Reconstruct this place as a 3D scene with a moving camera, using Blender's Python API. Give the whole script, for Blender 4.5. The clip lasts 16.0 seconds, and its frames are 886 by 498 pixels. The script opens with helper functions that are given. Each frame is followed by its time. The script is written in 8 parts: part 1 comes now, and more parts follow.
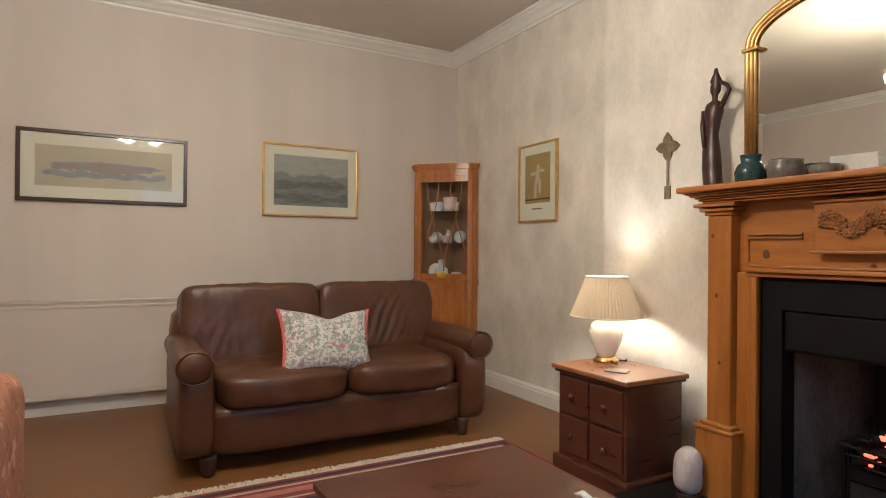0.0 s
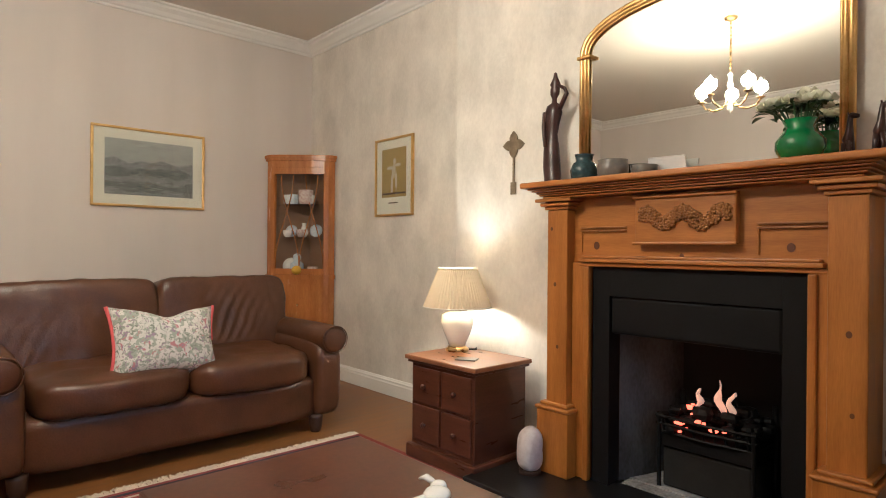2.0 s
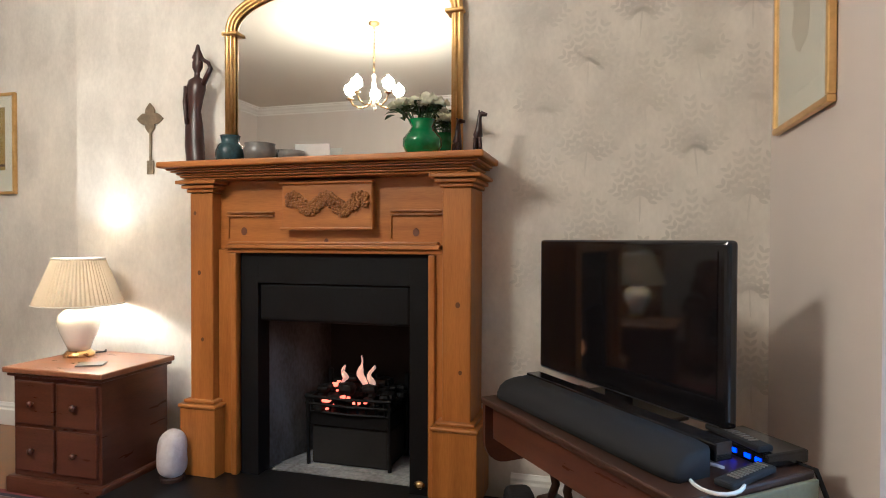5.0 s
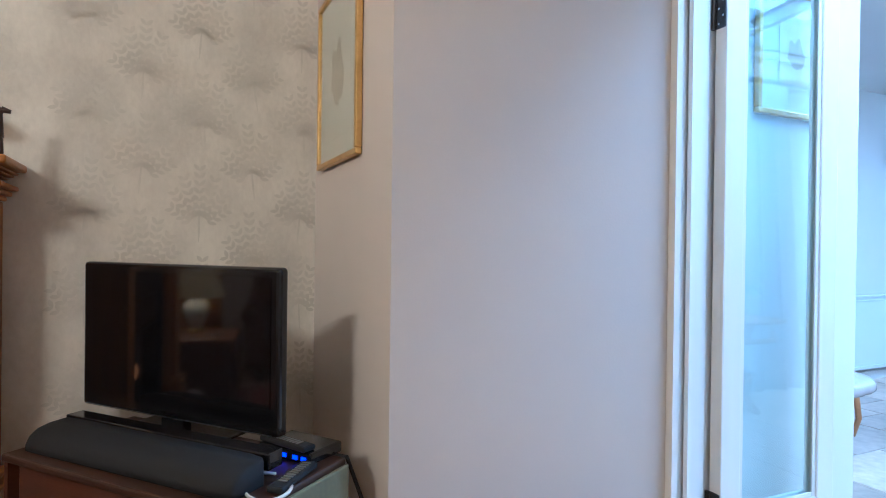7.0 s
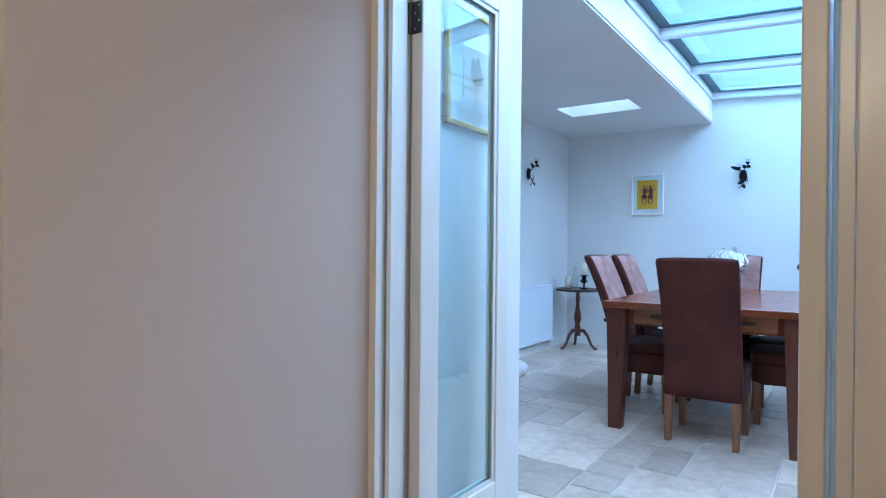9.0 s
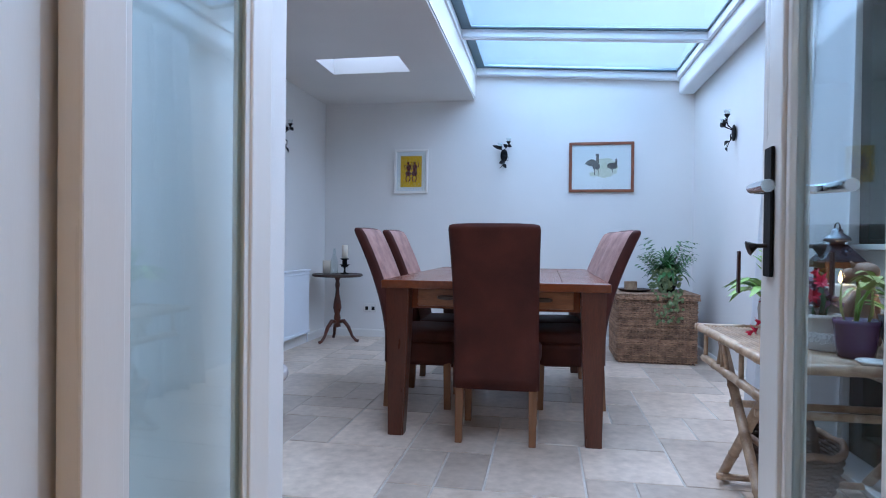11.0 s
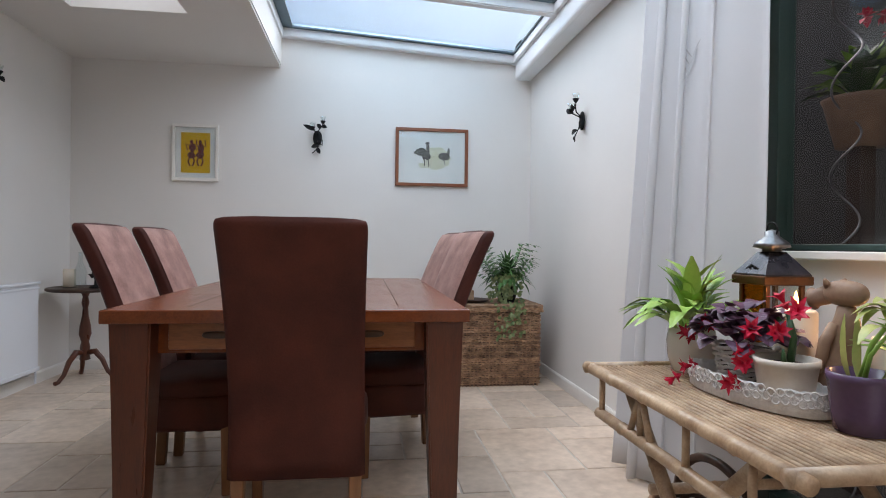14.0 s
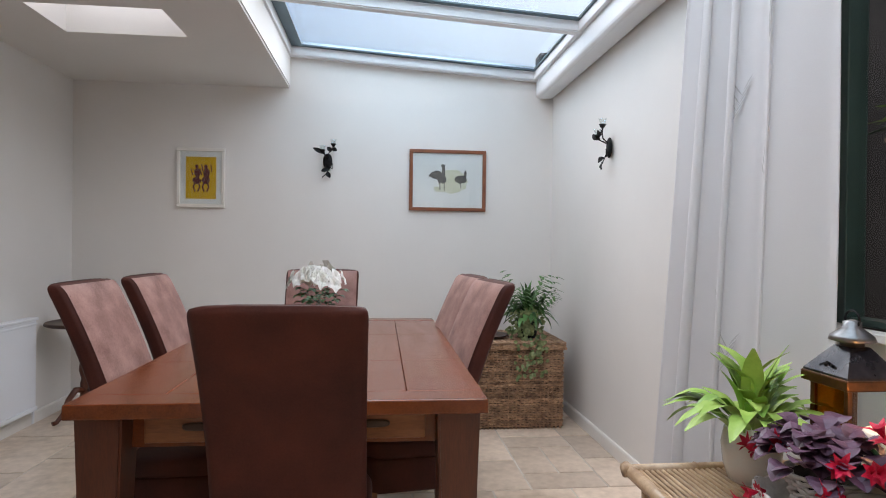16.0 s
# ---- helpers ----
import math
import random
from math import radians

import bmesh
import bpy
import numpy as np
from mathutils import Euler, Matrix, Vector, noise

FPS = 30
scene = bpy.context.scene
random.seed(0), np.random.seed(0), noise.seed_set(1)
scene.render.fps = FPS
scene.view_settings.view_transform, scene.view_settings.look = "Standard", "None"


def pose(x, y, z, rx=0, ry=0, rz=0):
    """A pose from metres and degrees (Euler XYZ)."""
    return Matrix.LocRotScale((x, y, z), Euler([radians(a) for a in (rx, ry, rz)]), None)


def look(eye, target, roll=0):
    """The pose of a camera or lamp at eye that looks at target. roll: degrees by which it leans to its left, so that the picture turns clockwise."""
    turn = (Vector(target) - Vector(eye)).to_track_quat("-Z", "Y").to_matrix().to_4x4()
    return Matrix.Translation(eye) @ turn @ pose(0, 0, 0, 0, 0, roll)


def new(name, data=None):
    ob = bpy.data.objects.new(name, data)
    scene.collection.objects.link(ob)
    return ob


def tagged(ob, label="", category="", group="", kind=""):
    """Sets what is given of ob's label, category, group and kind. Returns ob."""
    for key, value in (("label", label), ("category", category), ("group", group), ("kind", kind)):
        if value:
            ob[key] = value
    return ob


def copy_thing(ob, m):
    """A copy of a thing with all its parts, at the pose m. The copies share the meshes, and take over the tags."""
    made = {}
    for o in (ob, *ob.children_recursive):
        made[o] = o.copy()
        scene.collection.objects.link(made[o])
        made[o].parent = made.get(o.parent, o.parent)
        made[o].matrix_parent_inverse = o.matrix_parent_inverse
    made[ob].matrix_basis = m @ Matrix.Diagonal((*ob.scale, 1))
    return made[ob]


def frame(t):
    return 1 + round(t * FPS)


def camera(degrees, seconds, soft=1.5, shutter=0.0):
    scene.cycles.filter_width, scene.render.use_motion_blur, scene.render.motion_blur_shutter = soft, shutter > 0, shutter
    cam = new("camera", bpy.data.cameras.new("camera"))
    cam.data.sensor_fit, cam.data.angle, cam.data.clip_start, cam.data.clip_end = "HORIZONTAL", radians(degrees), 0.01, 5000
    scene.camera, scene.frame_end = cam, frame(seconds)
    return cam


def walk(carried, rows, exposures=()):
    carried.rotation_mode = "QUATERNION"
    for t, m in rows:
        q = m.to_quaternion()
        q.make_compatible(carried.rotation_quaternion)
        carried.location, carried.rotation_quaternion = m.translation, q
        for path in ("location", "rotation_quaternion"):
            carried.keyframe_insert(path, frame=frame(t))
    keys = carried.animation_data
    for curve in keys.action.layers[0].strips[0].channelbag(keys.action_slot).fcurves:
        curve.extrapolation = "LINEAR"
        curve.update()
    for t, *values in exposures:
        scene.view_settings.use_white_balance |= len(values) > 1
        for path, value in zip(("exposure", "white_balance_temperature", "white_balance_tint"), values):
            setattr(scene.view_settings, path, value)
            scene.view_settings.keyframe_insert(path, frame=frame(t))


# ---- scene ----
cam = camera(74.2, 16.0, soft=1.0)
PATH = [
    (0, (1.013, 0.143, 1.079), (1.98, 1.893, 1.084), 0.5),
    (0.5, (1.019, 0.138, 1.083), (2.091, 1.826, 1.088), 0.5),
    (1, (1.02, 0.14, 1.078), (2.191, 1.761, 1.078), 0.5),
    (1.5, (1.034, 0.14, 1.066), (2.291, 1.696, 1.066), 0.5),
    (2, (1.058, 0.124, 1.056), (2.402, 1.604, 1.055), 0.5),
    (2.5, (1.083, 0.113, 1.05), (2.509, 1.515, 1.047), 0.4),
    (3, (1.113, 0.104, 1.039), (2.608, 1.432, 1.033), 0.6),
    (3.2, (1.125, 0.1, 1.036), (2.642, 1.404, 1.031), 0.5),
    (5.3, (1.112, 0.092, 1.044), (3.089, 0.394, 1.012), 0.3),
    (5.5, (1.084, 0.095, 1.049), (3.079, 0.227, 1.018), 0.4),
    (6, (1.039, 0.087, 1.063), (3.026, -0.142, 1.031), 0.7),
    (6.5, (1.022, 0.081, 1.07), (2.957, -0.421, 1.044), 0.9),
    (7, (1.046, 0.094, 1.108), (2.851, -0.768, 1.097), 0.7),
    (7.5, (1.069, 0.104, 1.149), (2.727, -1.014, 1.158), 0.6),
    (8, (1.086, 0.103, 1.186), (2.577, -1.23, 1.197), 0.6),
    (8.5, (1.14, 0.087, 1.18), (2.463, -1.412, 1.185), 0.7),
    (9, (1.233, -0.023, 1.135), (2.365, -1.673, 1.13), 0.5),
    (9.5, (1.361, -0.189, 1.1), (2.288, -1.96, 1.09), 0.7),
    (10, (1.511, -0.364, 1.059), (2.223, -2.233, 1.044), 0.8),
    (12.3, (1.771, -1.267, 0.957), (1.767, -3.267, 0.944), 0.7),
    (12.5, (1.786, -1.334, 0.955), (1.736, -3.333, 0.943), 0.8),
    (13, (1.771, -1.515, 0.93), (1.607, -3.508, 0.918), 0.7),
    (13.5, (1.735, -1.646, 0.958), (1.491, -3.631, 0.949), 0.7),
    (14, (1.708, -1.77, 1.013), (1.441, -3.752, 1.004), 0.7),
    (14.5, (1.692, -1.859, 1.059), (1.417, -3.84, 1.05), 0.7),
    (15, (1.688, -1.923, 1.143), (1.412, -3.904, 1.134), 0.8),
    (15.5, (1.677, -1.984, 1.22), (1.418, -3.967, 1.213), 0.8),
    (16, (1.666, -2.026, 1.238), (1.459, -4.015, 1.229), 0.7),
]
EXPOSURES = [(0, 1.04, 4480, 3), (1.5, 1.20, 4480, 3), (3.0, 1.28, 4430, 3), (5.5, 1.38, 4150, 4), (6.3, 1.28, 4030, 3), (7.0, 1.15, 4080, 3), (8.5, 0.72, 4400, 3), (10.0, 0.36, 4800, 12), (12.3, -0.02, 6200, 18), (13.0, -0.04, 6750, 19), (14.5, 0.08, 7200, 20), (16.0, 0.05, 7450, 21)]
walk(cam, [(t, look(eye, target, roll)) for t, eye, target, roll in PATH], EXPOSURES)

# ---- daylight and lamps ----
world = bpy.data.worlds.new("sky")
scene.world = world
world.use_nodes = True
wn, wl = world.node_tree.nodes, world.node_tree.links
sky = wn.new("ShaderNodeTexSky")
sky.sky_type, sky.sun_disc = "NISHITA", False
sky.sun_elevation, sky.sun_rotation = radians(50), radians(206)
sky.air_density, sky.dust_density, sky.ozone_density = 1.0, 3.0, 1.5
wn["Background"].inputs["Strength"].default_value = 0.15
wl.new(sky.outputs["Color"], wn["Background"].inputs["Color"])

SUN = bpy.data.lights.new("sun", "SUN")
SUN.energy, SUN.angle, SUN.color = 1.35, radians(30), (1.0, 0.96, 0.9)
sun_ob = new("sun", SUN)
sun_ob.matrix_world = look((0, 0, 20), (-4.2, 8.3, 8.9))


def area_lamp(name, m, sx, sy, energy, color):
    lamp = bpy.data.lights.new(name, "AREA")
    lamp.shape, lamp.size, lamp.size_y, lamp.energy, lamp.color = "RECTANGLE", sx, sy, energy, color
    ob = new(name, lamp)
    ob.matrix_world = m
    return ob


def bulb_lamp(name, place, energy, color, radius=0.02):
    lamp = bpy.data.lights.new(name, "POINT")
    lamp.energy, lamp.color, lamp.shadow_soft_size = energy, color, radius
    ob = new(name, lamp)
    ob.location = place
    return ob


DAY = (0.80, 0.90, 1.0)
WARM = (1.0, 0.69, 0.38)
# sky light through the glass roof
area_lamp("roof_daylight", look((1.45, -4.35, 2.87), (1.45, -4.35, 0)), 1.65, 5.6, 112, DAY)
area_lamp("roof_window_daylight", look((3.185, -5.48, 2.765), (3.185, -5.48, 0)), 0.66, 0.40, 1.6, DAY)
CHANDELIER = (1.23, 1.92)
for k in range(5):
    a = 2 * math.pi * k / 5 + 0.3
    bulb_lamp("chandelier_bulb_light", (CHANDELIER[0] + 0.21 * math.cos(a), CHANDELIER[1] + 0.21 * math.sin(a), 2.27), 13.5, WARM, 0.045)
bulb_lamp("table_lamp_light", (3.19, 2.355, 0.83), 5.2, (1.0, 0.76, 0.48), 0.035)
bulb_lamp("fire_light", (3.36, 1.18, 0.50), 0.10, (1.0, 0.32, 0.08), 0.06)

# ---- helpers for meshes ----
def box(bm, x0, y0, z0, x1, y1, z1, bevel=0.0, seg=2):
    vs = [bm.verts.new((x, y, z)) for x in (x0, x1) for y in (y0, y1) for z in (z0, z1)]
    fs = [bm.faces.new([vs[i] for i in f]) for f in ((0, 1, 3, 2), (4, 6, 7, 5), (0, 4, 5, 1), (2, 3, 7, 6), (0, 2, 6, 4), (1, 5, 7, 3))]
    if bevel:
        es = list({e for f in fs for e in f.edges})
        bmesh.ops.bevel(bm, geom=es, offset=bevel, segments=seg, affect="EDGES", profile=0.5)
    return vs


def prism(bm, pts, z0, z1):
    n = len(pts)
    lo, hi = [bm.verts.new((x, y, z0)) for x, y in pts], [bm.verts.new((x, y, z1)) for x, y in pts]
    bm.faces.new(lo), bm.faces.new(hi)
    for i in range(n):
        bm.faces.new((lo[i], lo[(i + 1) % n], hi[(i + 1) % n], hi[i]))
    bmesh.ops.recalc_face_normals(bm, faces=bm.faces)


def lathe(bm, profile, n=24, cx=0.0, cy=0.0, ripple=0.0, waves=0):
    rings = []
    for r, z in profile:
        ring = []
        for k in range(n):
            a = 2 * math.pi * k / n
            rr = r * (1 + ripple * math.cos(waves * a)) if waves else r
            ring.append(bm.verts.new((cx + rr * math.cos(a), cy + rr * math.sin(a), z)))
        rings.append(ring)
    for a, b in zip(rings, rings[1:]):
        for k in range(n):
            bm.faces.new((a[k], a[(k + 1) % n], b[(k + 1) % n], b[k]))
    for ring in (rings[0], rings[-1]):
        if (ring[0].co - ring[n // 2].co).length > 1e-4:
            bm.faces.new(ring)
    bmesh.ops.recalc_face_normals(bm, faces=bm.faces)


def tube(bm, pts, r, n=8, flat=1.0):
    pts = [Vector(p) for p in pts]
    radii = r if isinstance(r, (list, tuple)) else [r] * len(pts)
    rings, side = [], None
    for i, p in enumerate(pts):
        d = (pts[min(i + 1, len(pts) - 1)] - pts[max(i - 1, 0)]).normalized()
        if side is None:
            side = d.cross(Vector((0, 0, 1)) if abs(d.z) < 0.9 else Vector((1, 0, 0))).normalized()
        side = (side - d * side.dot(d)).normalized()
        up = d.cross(side)
        rings.append([bm.verts.new(p + (side * math.cos(2 * math.pi * k / n) + up * (flat * math.sin(2 * math.pi * k / n))) * radii[i]) for k in range(n)])
    for a, b in zip(rings, rings[1:]):
        for k in range(n):
            bm.faces.new((a[k], a[(k + 1) % n], b[(k + 1) % n], b[k]))
    bm.faces.new(list(reversed(rings[0])))
    bm.faces.new(rings[-1])


def puff(bm, cx, cy, cz, sx, sy, sz, power=3.5, n=10, crease=0.0, seed=0, squash=0.0):
    """A stuffed block: a cube sphere drawn out to a rounded box of half sizes sx, sy, sz."""
    n, grid = n + 1, {}

    def corner(c):
        key = tuple(round(q * n) for q in c)
        if key not in grid:
            grid[key] = bm.verts.new(c)
        return grid[key]

    for axis in range(3):
        for sign in (-1.0, 1.0):
            for i in range(n):
                for j in range(n):
                    quad = []
                    for di, dj in ((0, 0), (1, 0), (1, 1), (0, 1)):
                        c = [0.0, 0.0, 0.0]
                        c[axis], c[(axis + 1) % 3], c[(axis + 2) % 3] = sign, 2 * (i + di) / n - 1, 2 * (j + dj) / n - 1
                        quad.append(corner(c))
                    bm.faces.new(quad if sign > 0 else quad[::-1])
    seen = list(grid.values())
    for v in seen:
        c = v.co
        k = (abs(c.x) ** power + abs(c.y) ** power + abs(c.z) ** power) ** (-1 / power)
        c = c * k
        if squash:
            c.z *= 1 - squash * (c.x * c.x + c.y * c.y) / 2
        p = Vector((cx + c.x * sx, cy + c.y * sy, cz + c.z * sz))
        if crease:
            p += c.normalized() * crease * noise.noise(p * 9 + Vector((seed, 0, 0)))
            p += c.normalized() * crease * 0.5 * noise.noise(Vector((p.x * 40, p.y * 12, p.z * 12)) + Vector((seed, 3, 0)))
        v.co = p


def arc(cx, cy, rx, ry, a0, a1, n):
    return [(cx + rx * math.cos(radians(a0 + (a1 - a0) * k / n)), cy + ry * math.sin(radians(a0 + (a1 - a0) * k / n))) for k in range(n + 1)]


def part(name, bm, material, parent=None, label="", smooth=False, m=None):
    me = bpy.data.meshes.new(name)
    bm.to_mesh(me)
    bm.free()
    me.materials.append(material)
    if smooth:
        for p in me.polygons:
            p.use_smooth = True
    ob = new(name, me)
    if parent:
        ob.parent = parent
    if m is not None:
        ob.matrix_basis = m
    if label:
        ob["label"] = label
    return ob


def thing(name, m, label, category, group="", kind=""):
    ob = new(name)
    ob.empty_display_size = 0.1
    ob.matrix_basis = m
    return tagged(ob, label, category, group, kind)


def bar(name, x0, y0, z0, x1, y1, z1, material, parent=None, label="", bevel=0.004, m=None):
    bm = bmesh.new()
    box(bm, x0, y0, z0, x1, y1, z1, bevel, 2)
    return part(name, bm, material, parent, label, m=m)


def setting(name, bm, material, label="", category=""):
    return tagged(part(name, bm, material), label, category, kind="structure")


# ---- materials ----
def surface(name, c1, c2=None, rough=0.5, metal=0.0, scale=5.0, stretch=(1, 1, 1), bump=0.0, bscale=80.0, grain=0.25, rand=0.0, sheen=0.0, spec=0.5, coat=0.0):
    """Two colours mixed by large and fine noise in metres, with fine relief."""
    m = bpy.data.materials.new(name)
    m.use_nodes = True
    n, l = m.node_tree.nodes, m.node_tree.links
    b = n["Principled BSDF"]
    c2 = c2 or tuple(0.85 * v for v in c1)
    tc, mp = n.new("ShaderNodeTexCoord"), n.new("ShaderNodeMapping")
    mp.inputs["Scale"].default_value = stretch
    l.new(tc.outputs["Object"], mp.inputs["Vector"])
    big, fine = n.new("ShaderNodeTexNoise"), n.new("ShaderNodeTexNoise")
    big.inputs["Scale"].default_value, big.inputs["Detail"].default_value = scale, 5
    fine.inputs["Scale"].default_value, fine.inputs["Detail"].default_value = bscale, 3
    l.new(mp.outputs[0], big.inputs["Vector"])
    l.new(mp.outputs[0], fine.inputs["Vector"])
    mix = n.new("ShaderNodeMix")
    mix.data_type = "FLOAT"
    mix.inputs[0].default_value = grain
    l.new(big.outputs["Fac"], mix.inputs[2])
    l.new(fine.outputs["Fac"], mix.inputs[3])
    ramp = n.new("ShaderNodeValToRGB")
    ramp.color_ramp.elements[0].position, ramp.color_ramp.elements[1].position = 0.33, 0.67
    ramp.color_ramp.elements[0].color, ramp.color_ramp.elements[1].color = (*c2, 1), (*c1, 1)
    l.new(mix.outputs[0], ramp.inputs[0])
    color = ramp.outputs[0]
    if rand:
        info, hsv, mr = n.new("ShaderNodeObjectInfo"), n.new("ShaderNodeHueSaturation"), n.new("ShaderNodeMapRange")
        mr.inputs[3].default_value, mr.inputs[4].default_value = 1 - rand, 1 + rand
        l.new(info.outputs["Random"], mr.inputs[0])
        l.new(mr.outputs[0], hsv.inputs["Value"])
        l.new(color, hsv.inputs["Color"])
        color = hsv.outputs[0]
    l.new(color, b.inputs["Base Color"])
    rr = n.new("ShaderNodeMapRange")
    rr.inputs[3].default_value, rr.inputs[4].default_value = max(0.02, rough - 0.08), min(1, rough + 0.08)
    l.new(big.outputs["Fac"], rr.inputs[0])
    l.new(rr.outputs[0], b.inputs["Roughness"])
    b.inputs["Metallic"].default_value, b.inputs["Specular IOR Level"].default_value = metal, spec
    b.inputs["Sheen Weight"].default_value, b.inputs["Coat Weight"].default_value = sheen, coat
    if bump:
        bp = n.new("ShaderNodeBump")
        bp.inputs["Strength"].default_value, bp.inputs["Distance"].default_value = 1.0, bump
        l.new(fine.outputs["Fac"], bp.inputs["Height"])
        l.new(bp.outputs[0], b.inputs["Normal"])
    return m


def glowing(name, color, strength):
    m = bpy.data.materials.new(name)
    m.use_nodes = True
    b = m.node_tree.nodes["Principled BSDF"]
    b.inputs["Base Color"].default_value = (*color, 1)
    b.inputs["Emission Color"].default_value, b.inputs["Emission Strength"].default_value = (*color, 1), strength
    return m


def clear(name, color=(1, 1, 1), rough=0.0, gloss=0.12, power=4.0, most=0.75):
    """Thin glass: lets light straight through and mirrors a little, more at a slant."""
    m = bpy.data.materials.new(name)
    m.use_nodes = True
    n, l = m.node_tree.nodes, m.node_tree.links
    n.remove(n["Principled BSDF"])
    tr, gl, mix, lw, pw, ma = (n.new("ShaderNode" + s) for s in ("BsdfTransparent", "BsdfGlossy", "MixShader", "LayerWeight", "Math", "Math"))
    tr.inputs[0].default_value = (*color, 1)
    gl.inputs["Roughness"].default_value, lw.inputs[0].default_value = rough, 0.5
    pw.operation, ma.operation = "POWER", "MULTIPLY_ADD"
    pw.inputs[1].default_value, ma.inputs[1].default_value, ma.inputs[2].default_value = power, most, 0.3 * gloss
    l.new(lw.outputs["Facing"], pw.inputs[0])
    l.new(pw.outputs[0], ma.inputs[0])
    l.new(ma.outputs[0], mix.inputs[0])
    l.new(tr.outputs[0], mix.inputs[1])
    l.new(gl.outputs[0], mix.inputs[2])
    l.new(mix.outputs[0], n["Material Output"].inputs[0])
    return m


def wallpaper(name, base, dark, motif_scale, amount):
    """Pale embossed paper with soft grey sprays of leaves in rows, and cloudy wear."""
    m = surface(name, base, dark, rough=0.75, scale=3.4, stretch=(1, 1.5, 0.95), bump=0.0008, bscale=38, grain=0.3)
    n, l = m.node_tree.nodes, m.node_tree.links
    b = n["Principled BSDF"]
    tc, mp, vo, nz = n.new("ShaderNodeTexCoord"), n.new("ShaderNodeMapping"), n.new("ShaderNodeTexVoronoi"), n.new("ShaderNodeTexNoise")
    mp.inputs["Scale"].default_value = (0.0, 1.0, 0.62)
    vo.inputs["Scale"].default_value, vo.inputs["Randomness"].default_value = motif_scale, 0.45
    nz.inputs["Scale"].default_value, nz.inputs["Detail"].default_value = 22, 4
    l.new(tc.outputs["Object"], mp.inputs[0])
    warp = n.new("ShaderNodeMix")
    warp.data_type = "VECTOR"
    warp.inputs[0].default_value = 0.06
    l.new(tc.outputs["Object"], nz.inputs["Vector"])
    l.new(mp.outputs[0], warp.inputs[4])
    l.new(nz.outputs["Color"], warp.inputs[5])
    l.new(warp.outputs[1], vo.inputs["Vector"])
    ramp = n.new("ShaderNodeValToRGB")
    ramp.color_ramp.elements[0].position, ramp.color_ramp.elements[1].position = 0.28, 0.42
    ramp.color_ramp.elements[0].color, ramp.color_ramp.elements[1].color = (1, 1, 1, 1), (0, 0, 0, 1)
    l.new(vo.outputs["Distance"], ramp.inputs[0])
    wave = n.new("ShaderNodeTexNoise")
    wave.inputs["Scale"].default_value, wave.inputs["Detail"].default_value, wave.inputs["Distortion"].default_value = 26, 3, 2.5
    l.new(tc.outputs["Object"], wave.inputs["Vector"])
    mul = n.new("ShaderNodeMath")
    mul.operation = "MULTIPLY"
    l.new(ramp.outputs[0], mul.inputs[0])
    l.new(wave.outputs["Fac"], mul.inputs[1])
    amt = n.new("ShaderNodeMath")
    amt.operation = "MULTIPLY"
    amt.inputs[1].default_value = amount
    l.new(mul.outputs[0], amt.inputs[0])
    mix = n.new("ShaderNodeMix")
    mix.data_type = "RGBA"
    old = b.inputs["Base Color"].links[0].from_socket
    l.new(amt.outputs[0], mix.inputs[0])
    l.new(old, mix.inputs[6])
    mix.inputs[7].default_value = (*[0.62 * v for v in dark], 1)
    l.new(mix.outputs[2], b.inputs["Base Color"])
    return m


def floral(name, ground, blooms):
    """Woven cloth with scattered blooms and leaves."""
    m = surface(name, ground, tuple(0.8 * v for v in ground), rough=0.85, scale=12, bump=0.0006, bscale=220)
    n, l = m.node_tree.nodes, m.node_tree.links
    b = n["Principled BSDF"]
    color = b.inputs["Base Color"].links[0].from_socket
    tc = n.new("ShaderNodeTexCoord")
    for k, (tint, scale, size) in enumerate(blooms):
        nz, ramp, mix, mp = n.new("ShaderNodeTexNoise"), n.new("ShaderNodeValToRGB"), n.new("ShaderNodeMix"), n.new("ShaderNodeMapping")
        mp.inputs["Location"].default_value = (3.1 * k, 1.7 * k, 0.9 * k)
        nz.inputs["Scale"].default_value, nz.inputs["Detail"].default_value, nz.inputs["Distortion"].default_value = scale, 2, 1.2
        ramp.color_ramp.elements[0].position, ramp.color_ramp.elements[1].position = size, size + 0.05
        l.new(tc.outputs["Object"], mp.inputs[0])
        l.new(mp.outputs[0], nz.inputs["Vector"])
        l.new(nz.outputs["Fac"], ramp.inputs[0])
        mix.data_type = "RGBA"
        l.new(ramp.outputs[0], mix.inputs[0])
        l.new(color, mix.inputs[6])
        mix.inputs[7].default_value = (*tint, 1)
        color = mix.outputs[2]
    l.new(color, b.inputs["Base Color"])
    return m


LILAC = surface("warm_grey_wall_paint", (0.68, 0.62, 0.57), (0.63, 0.57, 0.52), rough=0.8, scale=1.2, stretch=(3, 3, 0.4), bump=0.0003, bscale=160, grain=0.15)
PAPER = wallpaper("worn_cream_wallpaper", (0.81, 0.76, 0.68), (0.63, 0.585, 0.52), 3.4, 0.36)
WHITE_WALL = surface("white_wall_paint", (0.77, 0.75, 0.72), (0.71, 0.69, 0.66), rough=0.8, scale=0.9, bump=0.0003, bscale=150, grain=0.12)
CEILING = surface("ceiling_paint", (0.66, 0.61, 0.53), (0.61, 0.56, 0.49), rough=0.85, scale=0.8, grain=0.1)
PANEL = surface("warm_grey_passage_paint", (0.68, 0.61, 0.56), (0.63, 0.565, 0.52), rough=0.8, scale=0.9, bump=0.0003, bscale=150, grain=0.12)
